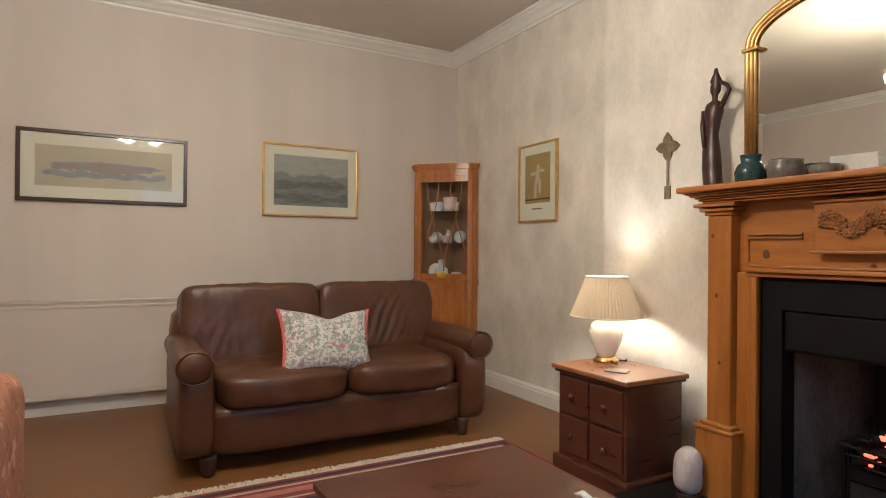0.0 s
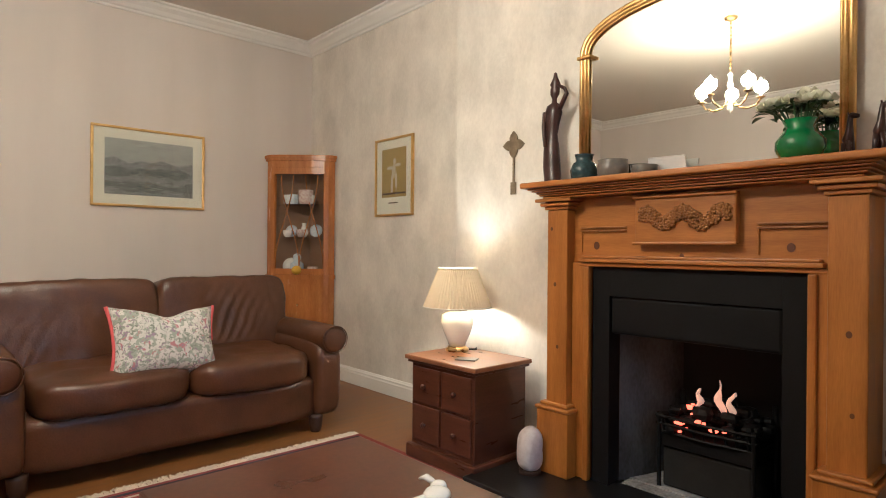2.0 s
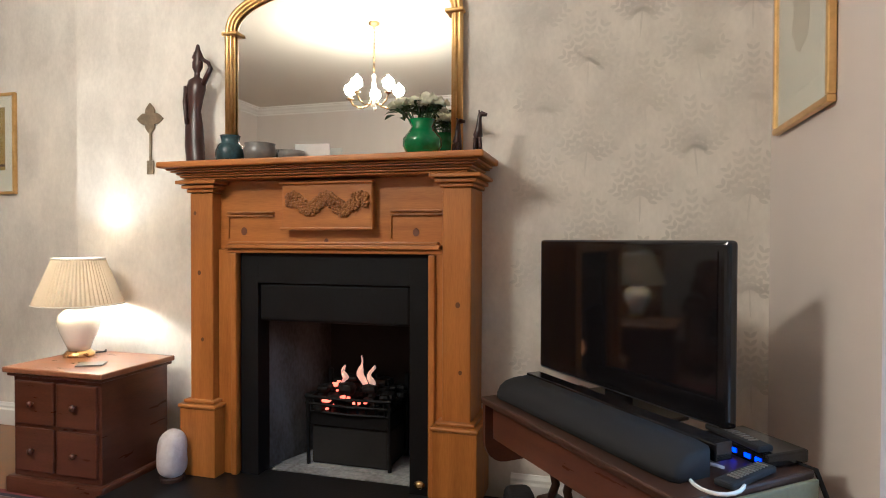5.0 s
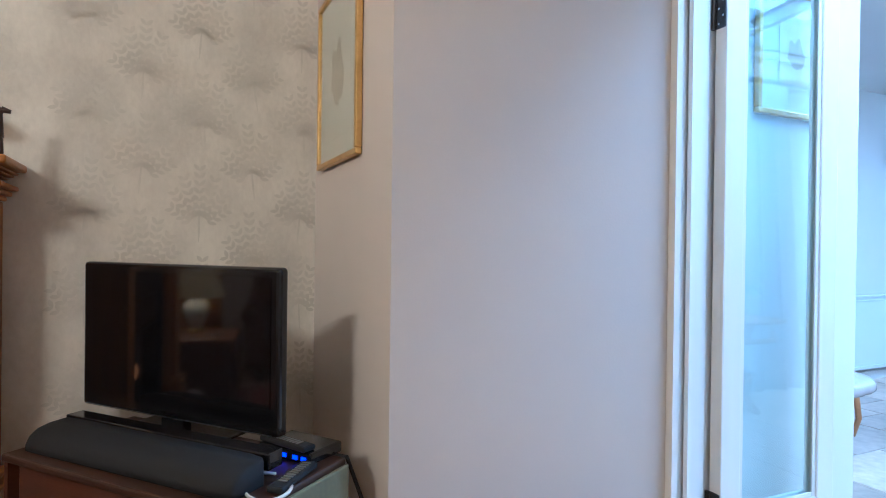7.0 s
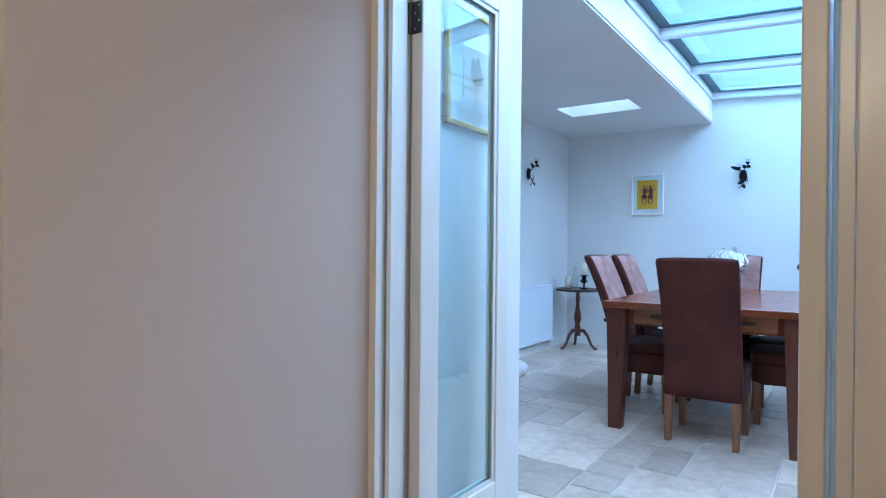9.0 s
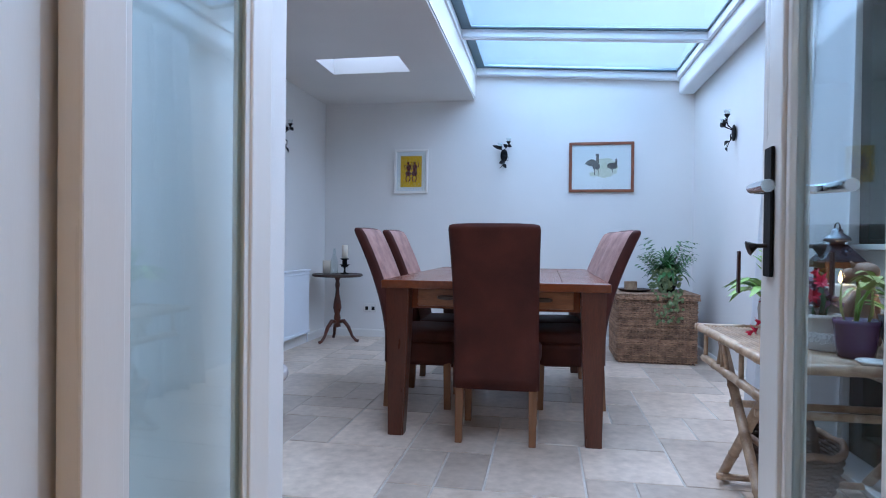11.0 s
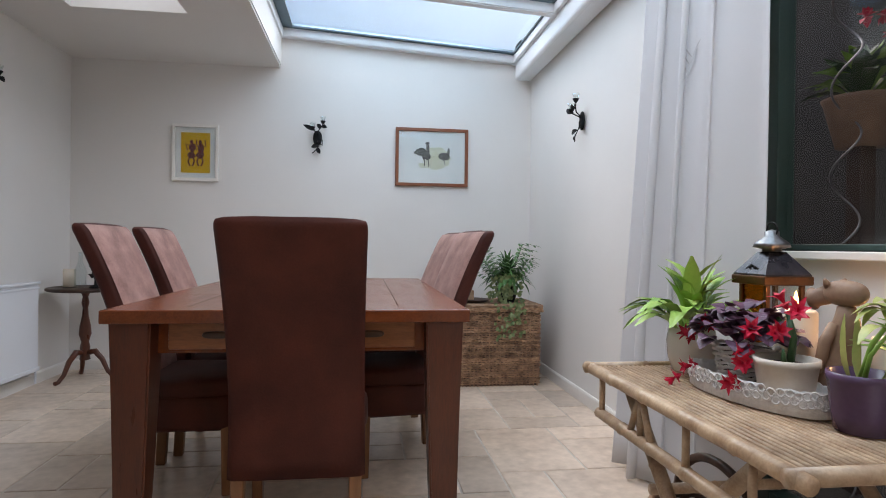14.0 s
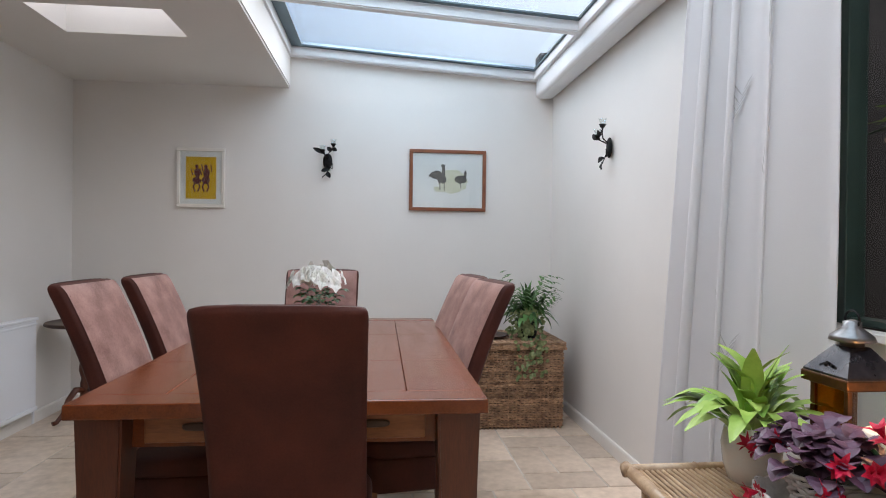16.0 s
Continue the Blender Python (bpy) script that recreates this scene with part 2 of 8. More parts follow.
TRIM = surface("white_gloss_paint", (0.82, 0.80, 0.76), (0.74, 0.72, 0.68), rough=0.35, scale=3, bump=0.0002, bscale=60)
RADWHITE = surface("cool_white_enamel", (0.80, 0.83, 0.87), (0.77, 0.80, 0.84), rough=0.3, scale=2)
DOORPAINT = surface("door_gloss_paint", (0.80, 0.78, 0.74), (0.76, 0.73, 0.68), rough=0.3, scale=3, stretch=(6, 6, 0.5))
ALU = surface("white_coated_aluminium", (0.80, 0.82, 0.83), (0.74, 0.76, 0.78), rough=0.4, scale=4)
SEAL = surface("grey_blue_glazing_seal", (0.10, 0.16, 0.19), (0.07, 0.12, 0.15), rough=0.5)
STONE = surface("honed_limestone", (0.70, 0.58, 0.47), (0.40, 0.31, 0.235), rough=0.30, scale=3.2, bump=0.0014, bscale=18, grain=0.4, rand=0.24)
GROUT = surface("pale_grout", (0.72, 0.67, 0.60), (0.48, 0.43, 0.38), rough=0.9, bump=0.001)
BOARDS = surface("orange_oak_floor", (0.23, 0.105, 0.027), (0.145, 0.062, 0.016), rough=0.35, scale=3, stretch=(1, 9, 1), grain=0.35, bscale=60)
LEATHER = surface("brown_leather", (0.105, 0.042, 0.016), (0.060, 0.024, 0.010), rough=0.34, scale=7, bump=0.0012, bscale=130, grain=0.3)
FOOT = surface("dark_turned_wood", (0.05, 0.022, 0.012), (0.03, 0.014, 0.008), rough=0.4)
PINE = surface("waxed_orange_pine", (0.47, 0.185, 0.022), (0.30, 0.105, 0.010), rough=0.36, scale=4, stretch=(6, 6, 0.6), grain=0.35, bscale=40, bump=0.0002)
PINE_H = surface("waxed_orange_pine_across", (0.47, 0.185, 0.022), (0.30, 0.105, 0.010), rough=0.36, scale=4, stretch=(6, 0.6, 6), grain=0.35, bscale=40, bump=0.0002)
CARVED = surface("carved_pine", (0.40, 0.17, 0.030), (0.19, 0.07, 0.012), rough=0.45, scale=14)
KNOT = surface("pine_knot", (0.13, 0.045, 0.015), rough=0.5)
YEW = surface("yew_veneer", (0.52, 0.21, 0.045), (0.34, 0.12, 0.024), rough=0.25, scale=6, stretch=(4, 4, 0.6), grain=0.4, bscale=50)
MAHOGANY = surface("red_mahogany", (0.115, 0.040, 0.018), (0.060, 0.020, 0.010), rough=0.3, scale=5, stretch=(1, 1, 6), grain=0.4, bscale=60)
MAHOGANY_TOP = surface("honey_mahogany_top", (0.33, 0.15, 0.062), (0.21, 0.085, 0.035), rough=0.3, scale=5, stretch=(6, 1, 1), grain=0.4, bscale=60)
TABLEWOOD = surface("glossy_cherry_wood", (0.20, 0.050, 0.014), (0.10, 0.024, 0.007), rough=0.22, scale=4, stretch=(5, 0.7, 5), grain=0.45, bscale=45, bump=0.0002)
TABLELEG = surface("cherry_wood_leg", (0.115, 0.030, 0.013), (0.056, 0.015, 0.007), rough=0.3, scale=5, stretch=(5, 5, 0.7), grain=0.4, bscale=45)
DRAWER = surface("orange_drawer_front", (0.30, 0.12, 0.045), (0.17, 0.06, 0.022), rough=0.32, scale=6, stretch=(0.8, 5, 5), grain=0.4, bscale=45)
CHAIRLEG = surface("brown_chair_leg", (0.24, 0.115, 0.05), (0.16, 0.07, 0.03), rough=0.4, scale=6, stretch=(5, 5, 0.7))
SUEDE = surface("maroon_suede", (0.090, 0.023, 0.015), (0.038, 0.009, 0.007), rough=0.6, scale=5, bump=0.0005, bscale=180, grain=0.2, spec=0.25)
BLACK = surface("black_iron", (0.007, 0.007, 0.008), (0.004, 0.004, 0.004), spec=0.2, rough=0.6, scale=8, bump=0.0008, bscale=90)
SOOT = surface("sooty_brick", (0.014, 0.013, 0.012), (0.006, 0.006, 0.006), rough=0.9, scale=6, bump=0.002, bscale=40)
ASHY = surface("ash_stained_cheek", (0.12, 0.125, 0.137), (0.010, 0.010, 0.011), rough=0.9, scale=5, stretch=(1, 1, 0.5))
ASH = surface("pale_wood_ash", (0.40, 0.40, 0.41), (0.16, 0.16, 0.165), rough=0.95, scale=9, bump=0.002, bscale=60, grain=0.4)
SLATE = surface("black_slate", (0.016, 0.015, 0.015), (0.009, 0.009, 0.009), rough=0.35, scale=5, bump=0.0006)
GOLD = surface("gilt_frame", (0.78, 0.53, 0.19), (0.58, 0.37, 0.11), rough=0.34, metal=0.9, scale=14)
BRASS = surface("brass", (0.55, 0.38, 0.16), (0.40, 0.27, 0.10), rough=0.28, metal=0.95, scale=14)
CHROME = surface("polished_chrome", (0.75, 0.75, 0.76), rough=0.12, metal=1.0)
HINGE = surface("dark_steel_hinge", (0.10, 0.09, 0.085), (0.05, 0.045, 0.04), rough=0.4, metal=0.8, scale=30)
TVBLACK = surface("glossy_black_plastic", (0.010, 0.010, 0.011), rough=0.12, scale=3)
MATTBLACK = surface("matt_black_cloth", (0.012, 0.012, 0.014), (0.008, 0.008, 0.009), rough=0.8, bump=0.0006, bscale=300)
CERAMIC = surface("white_glazed_ceramic", (0.82, 0.80, 0.75), (0.76, 0.73, 0.68), rough=0.15, scale=3)
TEALPOT = surface("dark_teal_stoneware", (0.035, 0.075, 0.085), (0.02, 0.035, 0.04), rough=0.2, scale=20)
GREYPOT = surface("grey_stoneware", (0.20, 0.17, 0.14), (0.12, 0.12, 0.115), rough=0.3, scale=20)
DARKWOOD = surface("carved_ebony", (0.060, 0.022, 0.016), (0.026, 0.011, 0.009), rough=0.32, scale=12)
TRUNKWICKER = surface("brown_wicker", (0.46, 0.28, 0.17), (0.17, 0.090, 0.052), rough=0.6, scale=22, rand=0.25)
DARKWICKER = surface("dark_wicker", (0.085, 0.042, 0.026), (0.035, 0.018, 0.012), rough=0.55, scale=22)
BAMBOO = surface("pale_bamboo", (0.54, 0.39, 0.255), (0.25, 0.15, 0.085), rough=0.4, scale=9, stretch=(2, 2, 2), rand=0.18)
RATTAN = surface("honey_rattan", (0.50, 0.25, 0.10), (0.36, 0.16, 0.06), rough=0.35, scale=9)
LEAF = surface("fresh_green_leaf", (0.27, 0.47, 0.08), (0.14, 0.30, 0.045), rough=0.45, scale=14)
LEAF_LIGHT = surface("yellow_green_leaf", (0.38, 0.55, 0.13), (0.24, 0.42, 0.07), rough=0.45, scale=14)
LEAF_MID = surface("mid_green_leaf", (0.09, 0.23, 0.060), (0.05, 0.13, 0.035), rough=0.45, scale=14)
LEAF_DARK = surface("dark_green_leaf", (0.035, 0.10, 0.030), (0.018, 0.055, 0.018), rough=0.45, scale=14)
LEAF_PALE = surface("variegated_ivy_leaf", (0.30, 0.34, 0.16), (0.07, 0.13, 0.04), rough=0.5, scale=30)
LEAF_PURPLE = surface("purple_leaf", (0.15, 0.070, 0.12), (0.065, 0.028, 0.055), rough=0.45, scale=20)
PETAL_RED = surface("crimson_petal", (0.66, 0.010, 0.055), (0.45, 0.006, 0.03), rough=0.5, scale=20)
PETAL_WHITE = surface("white_petal", (0.82, 0.82, 0.80), (0.72, 0.74, 0.66), rough=0.6, scale=20)
PETAL_CREAM = surface("cream_rose_petal", (0.80, 0.78, 0.64), (0.62, 0.63, 0.44), rough=0.6, scale=20)
GREENGLASS = surface("green_vase_glaze", (0.018, 0.20, 0.045), (0.010, 0.12, 0.028), rough=0.08, scale=6, coat=0.5)
# Worn suede, made paler to carry the roof light on the chair fronts.
SUEDE_WORN_LIT = surface("worn_lit_pink_suede", (0.40, 0.215, 0.18), (0.18, 0.075, 0.060), rough=0.7, scale=11, bump=0.0005, bscale=160, grain=0.3, sheen=0.1)
CURTAIN = surface("white_cotton_curtain", (0.80, 0.80, 0.81), (0.76, 0.76, 0.77), rough=0.85, scale=3, bump=0.0004, bscale=260)
cn, cl = CURTAIN.node_tree.nodes, CURTAIN.node_tree.links
thin, both = cn.new("ShaderNodeBsdfTranslucent"), cn.new("ShaderNodeMixShader")
thin.inputs[0].default_value, both.inputs[0].default_value = (0.80, 0.80, 0.81, 1), 0.28
cl.new(cn["Principled BSDF"].outputs[0], both.inputs[1]); cl.new(thin.outputs[0], both.inputs[2]); cl.new(both.outputs[0], cn["Material Output"].inputs[0])
CURTAIN_GREY = surface("grey_leaf_print", (0.62, 0.61, 0.61), (0.55, 0.54, 0.54), rough=0.85)
WAX = surface("candle_wax", (0.86, 0.78, 0.64), (0.80, 0.70, 0.56), rough=0.4, scale=5)
TERRA = surface("unglazed_clay", (0.36, 0.225, 0.145), (0.22, 0.13, 0.085), rough=0.6, scale=12, bump=0.0008)
POT_WHITE = surface("whitewashed_pot", (0.68, 0.63, 0.56), (0.56, 0.51, 0.44), rough=0.55, scale=12, bump=0.0008)
POT_PURPLE = surface("purple_glazed_pot", (0.10, 0.055, 0.12), (0.07, 0.04, 0.085), rough=0.25, scale=8)
POT_GREY = surface("grey_blue_pot", (0.12, 0.14, 0.16), (0.08, 0.095, 0.11), rough=0.35, scale=8)
LACE = surface("pale_lace_metal", (0.78, 0.76, 0.74), (0.64, 0.62, 0.60), rough=0.5, scale=60, bump=0.0015, bscale=120)
COPPER = surface("aged_copper_lantern", (0.20, 0.085, 0.035), (0.07, 0.034, 0.02), rough=0.35, metal=0.85, scale=12)
TARNISH = surface("tarnished_dark_metal", (0.10, 0.085, 0.085), (0.035, 0.03, 0.032), rough=0.28, metal=0.8, scale=14)
PEWTER = surface("dull_pewter", (0.34, 0.33, 0.33), (0.18, 0.17, 0.17), rough=0.35, metal=0.9, scale=14)
GREENFRAME = surface("dark_green_window_paint", (0.030, 0.065, 0.055), (0.020, 0.045, 0.038), rough=0.35, scale=4)
YARD = surface("dark_yard_stone", (0.040, 0.036, 0.032), (0.016, 0.015, 0.014), rough=0.9, scale=3, bump=0.0012, bscale=18)
SOIL = surface("potting_soil", (0.035, 0.024, 0.016), rough=0.95, bump=0.003)
PALEGLASS = clear("thin_clear_glass", (0.96, 0.98, 0.98), 0.0, 0.1)
ROOFGLASS = clear("roof_glass", (0.78, 0.91, 0.97), 0.05, 0.1)
DOORGLASS = clear("blue_tinted_door_glass", (0.89, 0.97, 0.99), 0.03, 0.3, 3.5, 0.4)
AMBER = clear("amber_lantern_glass", (0.55, 0.26, 0.05), 0.1, 0.2)
MIRROR = surface("mirror_silvering", (0.86, 0.86, 0.82), (0.86, 0.86, 0.82), rough=0.02, metal=1.0)
MIRROR.node_tree.nodes["Principled BSDF"].inputs["Roughness"].links and MIRROR.node_tree.links.remove(MIRROR.node_tree.nodes["Principled BSDF"].inputs["Roughness"].links[0])
MIRROR.node_tree.nodes["Principled BSDF"].inputs["Roughness"].default_value = 0.015
MOUNT = surface("cream_picture_mount", (0.82, 0.77, 0.66), (0.78, 0.72, 0.61), rough=0.8, scale=3)
MOUNT_WHITE = surface("white_picture_mount", (0.80, 0.80, 0.79), rough=0.8, scale=3)
FRAME_DARK = surface("dark_picture_frame", (0.060, 0.034, 0.022), rough=0.3)
FRAME_BROWN = surface("red_brown_frame", (0.24, 0.075, 0.03), (0.17, 0.05, 0.02), rough=0.35, scale=12)
BULB = glowing("lit_bulb", (1.0, 0.80, 0.52), 28.0)
FLAME = glowing("candle_flame", (1.0, 0.55, 0.16), 9.0)
EMBER = glowing("glowing_ember", (1.0, 0.10, 0.035), 1.5)
FIRE = glowing("pale_fire_flame", (1.0, 0.52, 0.28), 0.20)
BLUE_LED = glowing("blue_indicator_light", (0.03, 0.05, 1.0), 1.2)

# ---- large structure ----
H = 2.80          # living room ceiling
bm = bmesh.new(); box(bm, -1.45, 4.654, -0.1, 3.85, 4.80, 2.95); setting("wall_north", bm, LILAC, "plain warm grey painted living room wall", "wall")
bm = bmesh.new(); box(bm, 3.62, 2.60, -0.1, 3.85, 4.654, 2.95); setting("wall_alcove", bm, PAPER, "worn cream papered alcove wall", "wall")
bm = bmesh.new()
box(bm, 3.41, 1.50, -0.1, 3.85, 2.60, 2.95)
box(bm, 3.41, -0.46, -0.1, 3.85, 0.85, 2.95)
box(bm, 3.41, 0.85, 0.88, 3.85, 1.50, 2.95)
WALL_EAST = setting("wall_east", bm, PAPER, "cream wallpapered chimney breast with faint leaf sprays", "wall")
bm = bmesh.new(); prism(bm, [(3.95, -0.46), (2.53, -0.46), (2.375, -1.32), (2.395, -1.575), (4.15, -1.575), (4.15, -0.46)], -0.1, 2.95)
setting("wall_passage", bm, PANEL, "plain pale painted wall beside the glazed doors", "wall")
bm = bmesh.new(); box(bm, -1.45, -1.52, -0.1, 1.215, -1.37, 2.95); setting("wall_south", bm, PANEL, "pale painted wall between the two rooms", "wall")
bm = bmesh.new(); box(bm, 1.215, -1.52, 2.14, 2.42, -1.33, 2.95); setting("wall_over_doors", bm, WHITE_WALL, "pale painted wall above the glazed doors", "wall")
bm = bmesh.new(); box(bm, -1.45, -1.52, -0.1, -1.30, 4.654, 2.95); setting("wall_west", bm, LILAC, "plain warm grey painted wall", "wall")
bm = bmesh.new(); box(bm, -1.45, -1.52, H, 3.85, 4.80, 2.96); setting("ceiling_living", bm, CEILING, "plain cream living room ceiling", "ceiling")
bm = bmesh.new(); box(bm, -1.45, -1.45, -0.12, 3.85, 4.80, 0.0); setting("floor_living", bm, BOARDS, "orange brown wooden living room floor", "floor")

# the dining room
bm = bmesh.new(); box(bm, 4.02, -6.90, -0.1, 4.15, -1.575, 2.9); setting("wall_dining_east", bm, WHITE_WALL, "white painted dining room wall", "wall")
bm = bmesh.new()
prism(bm, [(0.10, -6.765), (4.02, -6.765), (4.02, -6.90), (0.10, -6.90)], -0.1, 2.62)
vs = [bm.verts.new(p) for p in ((0.3, -6.765, 2.62), (4.02, -6.765, 2.62), (4.02, -6.765, 2.85), (2.41, -6.765, 2.78), (0.3, -6.765, 2.65))]
bm.faces.new(vs)
ret = bmesh.ops.extrude_face_region(bm, geom=[[f for f in bm.faces if len(f.verts) == 5][0]])
bmesh.ops.translate(bm, vec=(0, -0.135, 0), verts=[g for g in ret["geom"] if isinstance(g, bmesh.types.BMVert)])
setting("wall_dining_south", bm, WHITE_WALL, "white painted end wall of the dining room", "wall")
WIN0, WIN1 = -3.84, -1.80
bm = bmesh.new()
box(bm, 0.10, -6.765, -0.1, 0.27, WIN0, 2.68)
box(bm, 0.10, WIN1, -0.1, 0.27, -1.52, 2.68)
box(bm, 0.10, WIN0, 2.20, 0.27, WIN1, 2.68)
box(bm, 0.10, WIN0, 0.66, 0.27, WIN1, 0.985)
setting("wall_dining_west", bm, WHITE_WALL, "white painted dining room wall with a garden window", "wall")
bm = bmesh.new()
for x0, y0, x1, y1 in ((2.41, -6.90, 2.84, -1.45), (3.53, -6.90, 4.15, -1.45), (2.84, -6.90, 3.53, -5.69), (2.84, -5.27, 3.53, -1.45)):
    box(bm, x0, y0, 2.475, x1, y1, 2.77)
setting("ceiling_dining", bm, WHITE_WALL, "flat white ceiling with a small roof window", "ceiling")
bm = bmesh.new(); box(bm, 2.84, -5.69, 2.775, 3.53, -5.27, 2.79)
setting("roof_window_glass", bm, ROOFGLASS, "clear pane of the small roof window", "window").visible_shadow = False
bm = bmesh.new(); box(bm, 2.80, -5.73, 2.772, 3.57, -5.69, 2.83); box(bm, 2.80, -5.27, 2.772, 3.57, -5.23, 2.83); setting("roof_window_kerb", bm, ALU, "white kerb round the roof window", "window")

# glazed lean-to roof
def roof_z(x):
    return 2.640 + (x - 0.375) * 0.0625


roof = thing("glass_roof", pose(0, 0, 0), "white framed sloping glass roof over the dining table", "glass roof", kind="structure")
RAFTERS = (-6.72, -5.64, -4.58, -3.52, -2.46, -1.56)
for y in RAFTERS:
    bm = bmesh.new()
    vs = box(bm, 0.36, y - 0.035, -0.035 if y == RAFTERS[0] else 0, 2.42, y + 0.035, 0.075, 0.0)
    for v in bm.verts:
        v.co.z += roof_z(v.co.x) + (-0.015 if y == RAFTERS[0] else -0.05)
    bmesh.ops.bevel(bm, geom=list(bm.edges), offset=0.008, segments=2, affect="EDGES")
    part("rafter", bm, ALU, roof)
for a, b in zip(RAFTERS, RAFTERS[1:]):
    bm = bmesh.new()
    for x0, x1, y0, y1 in ((0.42, 2.40, a + 0.035, a + 0.075), (0.42, 2.40, b - 0.075, b - 0.035), (2.30, 2.40, a + 0.075, b - 0.075), (0.42, 0.47, a + 0.075, b - 0.075)):
        box(bm, x0, y0, 0.018, x1, y1, 0.028)
    for v in bm.verts:
        v.co.z += roof_z(v.co.x)
    part("glazing_seal", bm, SEAL, roof, "grey blue glazing seal")
    bm = bmesh.new(); box(bm, 0.40, a, 0.032, 2.41, b, 0.040)
    for v in bm.verts:
        v.co.z += roof_z(v.co.x)
    part("pane", bm, ROOFGLASS, roof).visible_shadow = False
bm = bmesh.new(); box(bm, 0.272, -6.76, 2.46, 0.425, -1.53, 2.655, 0.03, 3); part("eaves_beam", bm, ALU, roof)
bm = bmesh.new(); box(bm, 0.425, -6.76, 2.60, 0.455, -1.53, 2.665, 0.006); part("eaves_rail", bm, ALU, roof)
bm = bmesh.new(); box(bm, 2.385, -6.76, 2.715, 2.408, -1.53, 2.80, 0.004); part("ridge_rail", bm, ALU, roof)
bm = bmesh.new(); box(bm, 2.402, -6.764, 2.49, 2.409, -1.53, 2.712); part("upstand_board", bm, WHITE_WALL, roof)

# garden ground, yard wall
bm = bmesh.new(); box(bm, -400, -400, -0.30, 400, 400, -0.13); setting("ground", bm, YARD, "dark paved ground of the yard", "ground")
bm = bmesh.new(); box(bm, -1.75, -8.0, -0.13, -1.50, 1.5, 3.2); setting("yard_wall", bm, YARD, "dark stone wall of the yard", "wall")
# Unseen end walls, added to shut sky light out of the yard.
bm = bmesh.new(); box(bm, -1.5, -8.0, -0.13, 0.10, -7.8, 3.2); box(bm, -1.5, -1.52, -0.13, -1.45, 1.5, 3.2); setting("yard_end_wall", bm, YARD, "unseen end wall added to keep the yard dark", "wall")

# cornice and skirting
def run(name, pts, profile, material, label, category):
    """A moulding of (out, up) profile along an open path of (x, y), out to the left of the way."""
    bm = bmesh.new()
    n = len(pts)
    rows = []
    for i, p in enumerate(pts):
        p = Vector(p)
        d1 = (p - Vector(pts[i - 1])).normalized() if i else None
        d2 = (Vector(pts[i + 1]) - p).normalized() if i < n - 1 else None
        n1 = Vector((-d1.y, d1.x)) if d1 else None
        n2 = Vector((-d2.y, d2.x)) if d2 else None
        out = (n1 + n2).normalized() / max(0.3, (n1 + n2).normalized().dot(n1)) if n1 and n2 else (n1 or n2)
        rows.append([bm.verts.new((p.x + out.x * o, p.y + out.y * o, z)) for o, z in profile])
    k = len(profile)
    for a, b in zip(rows, rows[1:]):
        for j in range(k):
            bm.faces.new((a[j], a[(j + 1) % k], b[(j + 1) % k], b[j]))
    bm.faces.new(rows[0]), bm.faces.new(rows[-1])
    bmesh.ops.recalc_face_normals(bm, faces=bm.faces)
    return setting(name, bm, material, label, category)


CORNICE = [(0, 2.70), (0.012, 2.70), (0.016, 2.715), (0.03, 2.722), (0.05, 2.745), (0.078, 2.765), (0.083, 2.78), (0.10, 2.785), (0.10, 2.799), (0, 2.799)]
run("cornice", [(1.2, -1.37), (-1.30, -1.37), (-1.30, 4.654), (3.62, 4.654), (3.62, 2.60), (3.41, 2.60), (3.41, -0.46), (2.53, -0.46)][::-1], CORNICE, TRIM, "cream plaster cornice", "cornice")
SKIRT = [(0, 0.001), (0.022, 0.001), (0.022, 0.085), (0.017, 0.095), (0.017, 0.106), (0.010, 0.115), (0.006, 0.122), (0, 0.122)]
run("baseboard_living", [(3.41, 1.95), (3.41, 2.60), (3.62, 2.60), (3.62, 4.654), (-1.30, 4.654), (-1.30, -1.37), (1.1, -1.37)], SKIRT, TRIM, "white painted skirting board", "skirting")
run("baseboard_television_corner", [(2.53, -0.46), (3.41, -0.46), (3.41, 0.45)], SKIRT, TRIM, "white painted skirting board", "skirting")
SKIRT2 = [(0, 0.001), (0.016, 0.001), (0.016, 0.07), (0.010, 0.082), (0, 0.082)]
run("baseboard_dining", [(0.27, WIN0 - 0.05), (0.27, -6.765), (4.02, -6.765), (4.02, -1.575), (2.9, -1.575)], SKIRT2, TRIM, "low white skirting board", "skirting")

# ---- glazed doors between the rooms ----
door_frame = thing("door_frame", pose(0, 0, 0), "white painted frame of the glazed double doors", "door frame", kind="structure")
bm = bmesh.new(); prism(bm, [(2.376, -1.31), (2.352, -1.312), (2.352, -1.335), (2.376, -1.335)], 0.0, 2.14); part("architrave", bm, DOORPAINT, door_frame)
bm = bmesh.new(); prism(bm, [(2.378, -1.337), (2.368, -1.337), (2.386, -1.57), (2.396, -1.57)], 0.0, 2.139); part("jamb_lining", bm, DOORPAINT, door_frame)
bm = bmesh.new(); prism(bm, [(2.366, -1.375), (2.350, -1.376), (2.362, -1.46), (2.378, -1.46)], 0.0, 2.12); part("door_stop", bm, DOORPAINT, door_frame)
bm = bmesh.new(); box(bm, 1.217, -1.515, 0, 1.245, -1.365, 2.14, 0.003); part("jamb_lining", bm, DOORPAINT, door_frame)
bm = bmesh.new(); box(bm, 1.13, -1.369, 0, 1.216, -1.35, 2.22, 0.004); part("architrave", bm, DOORPAINT, door_frame)
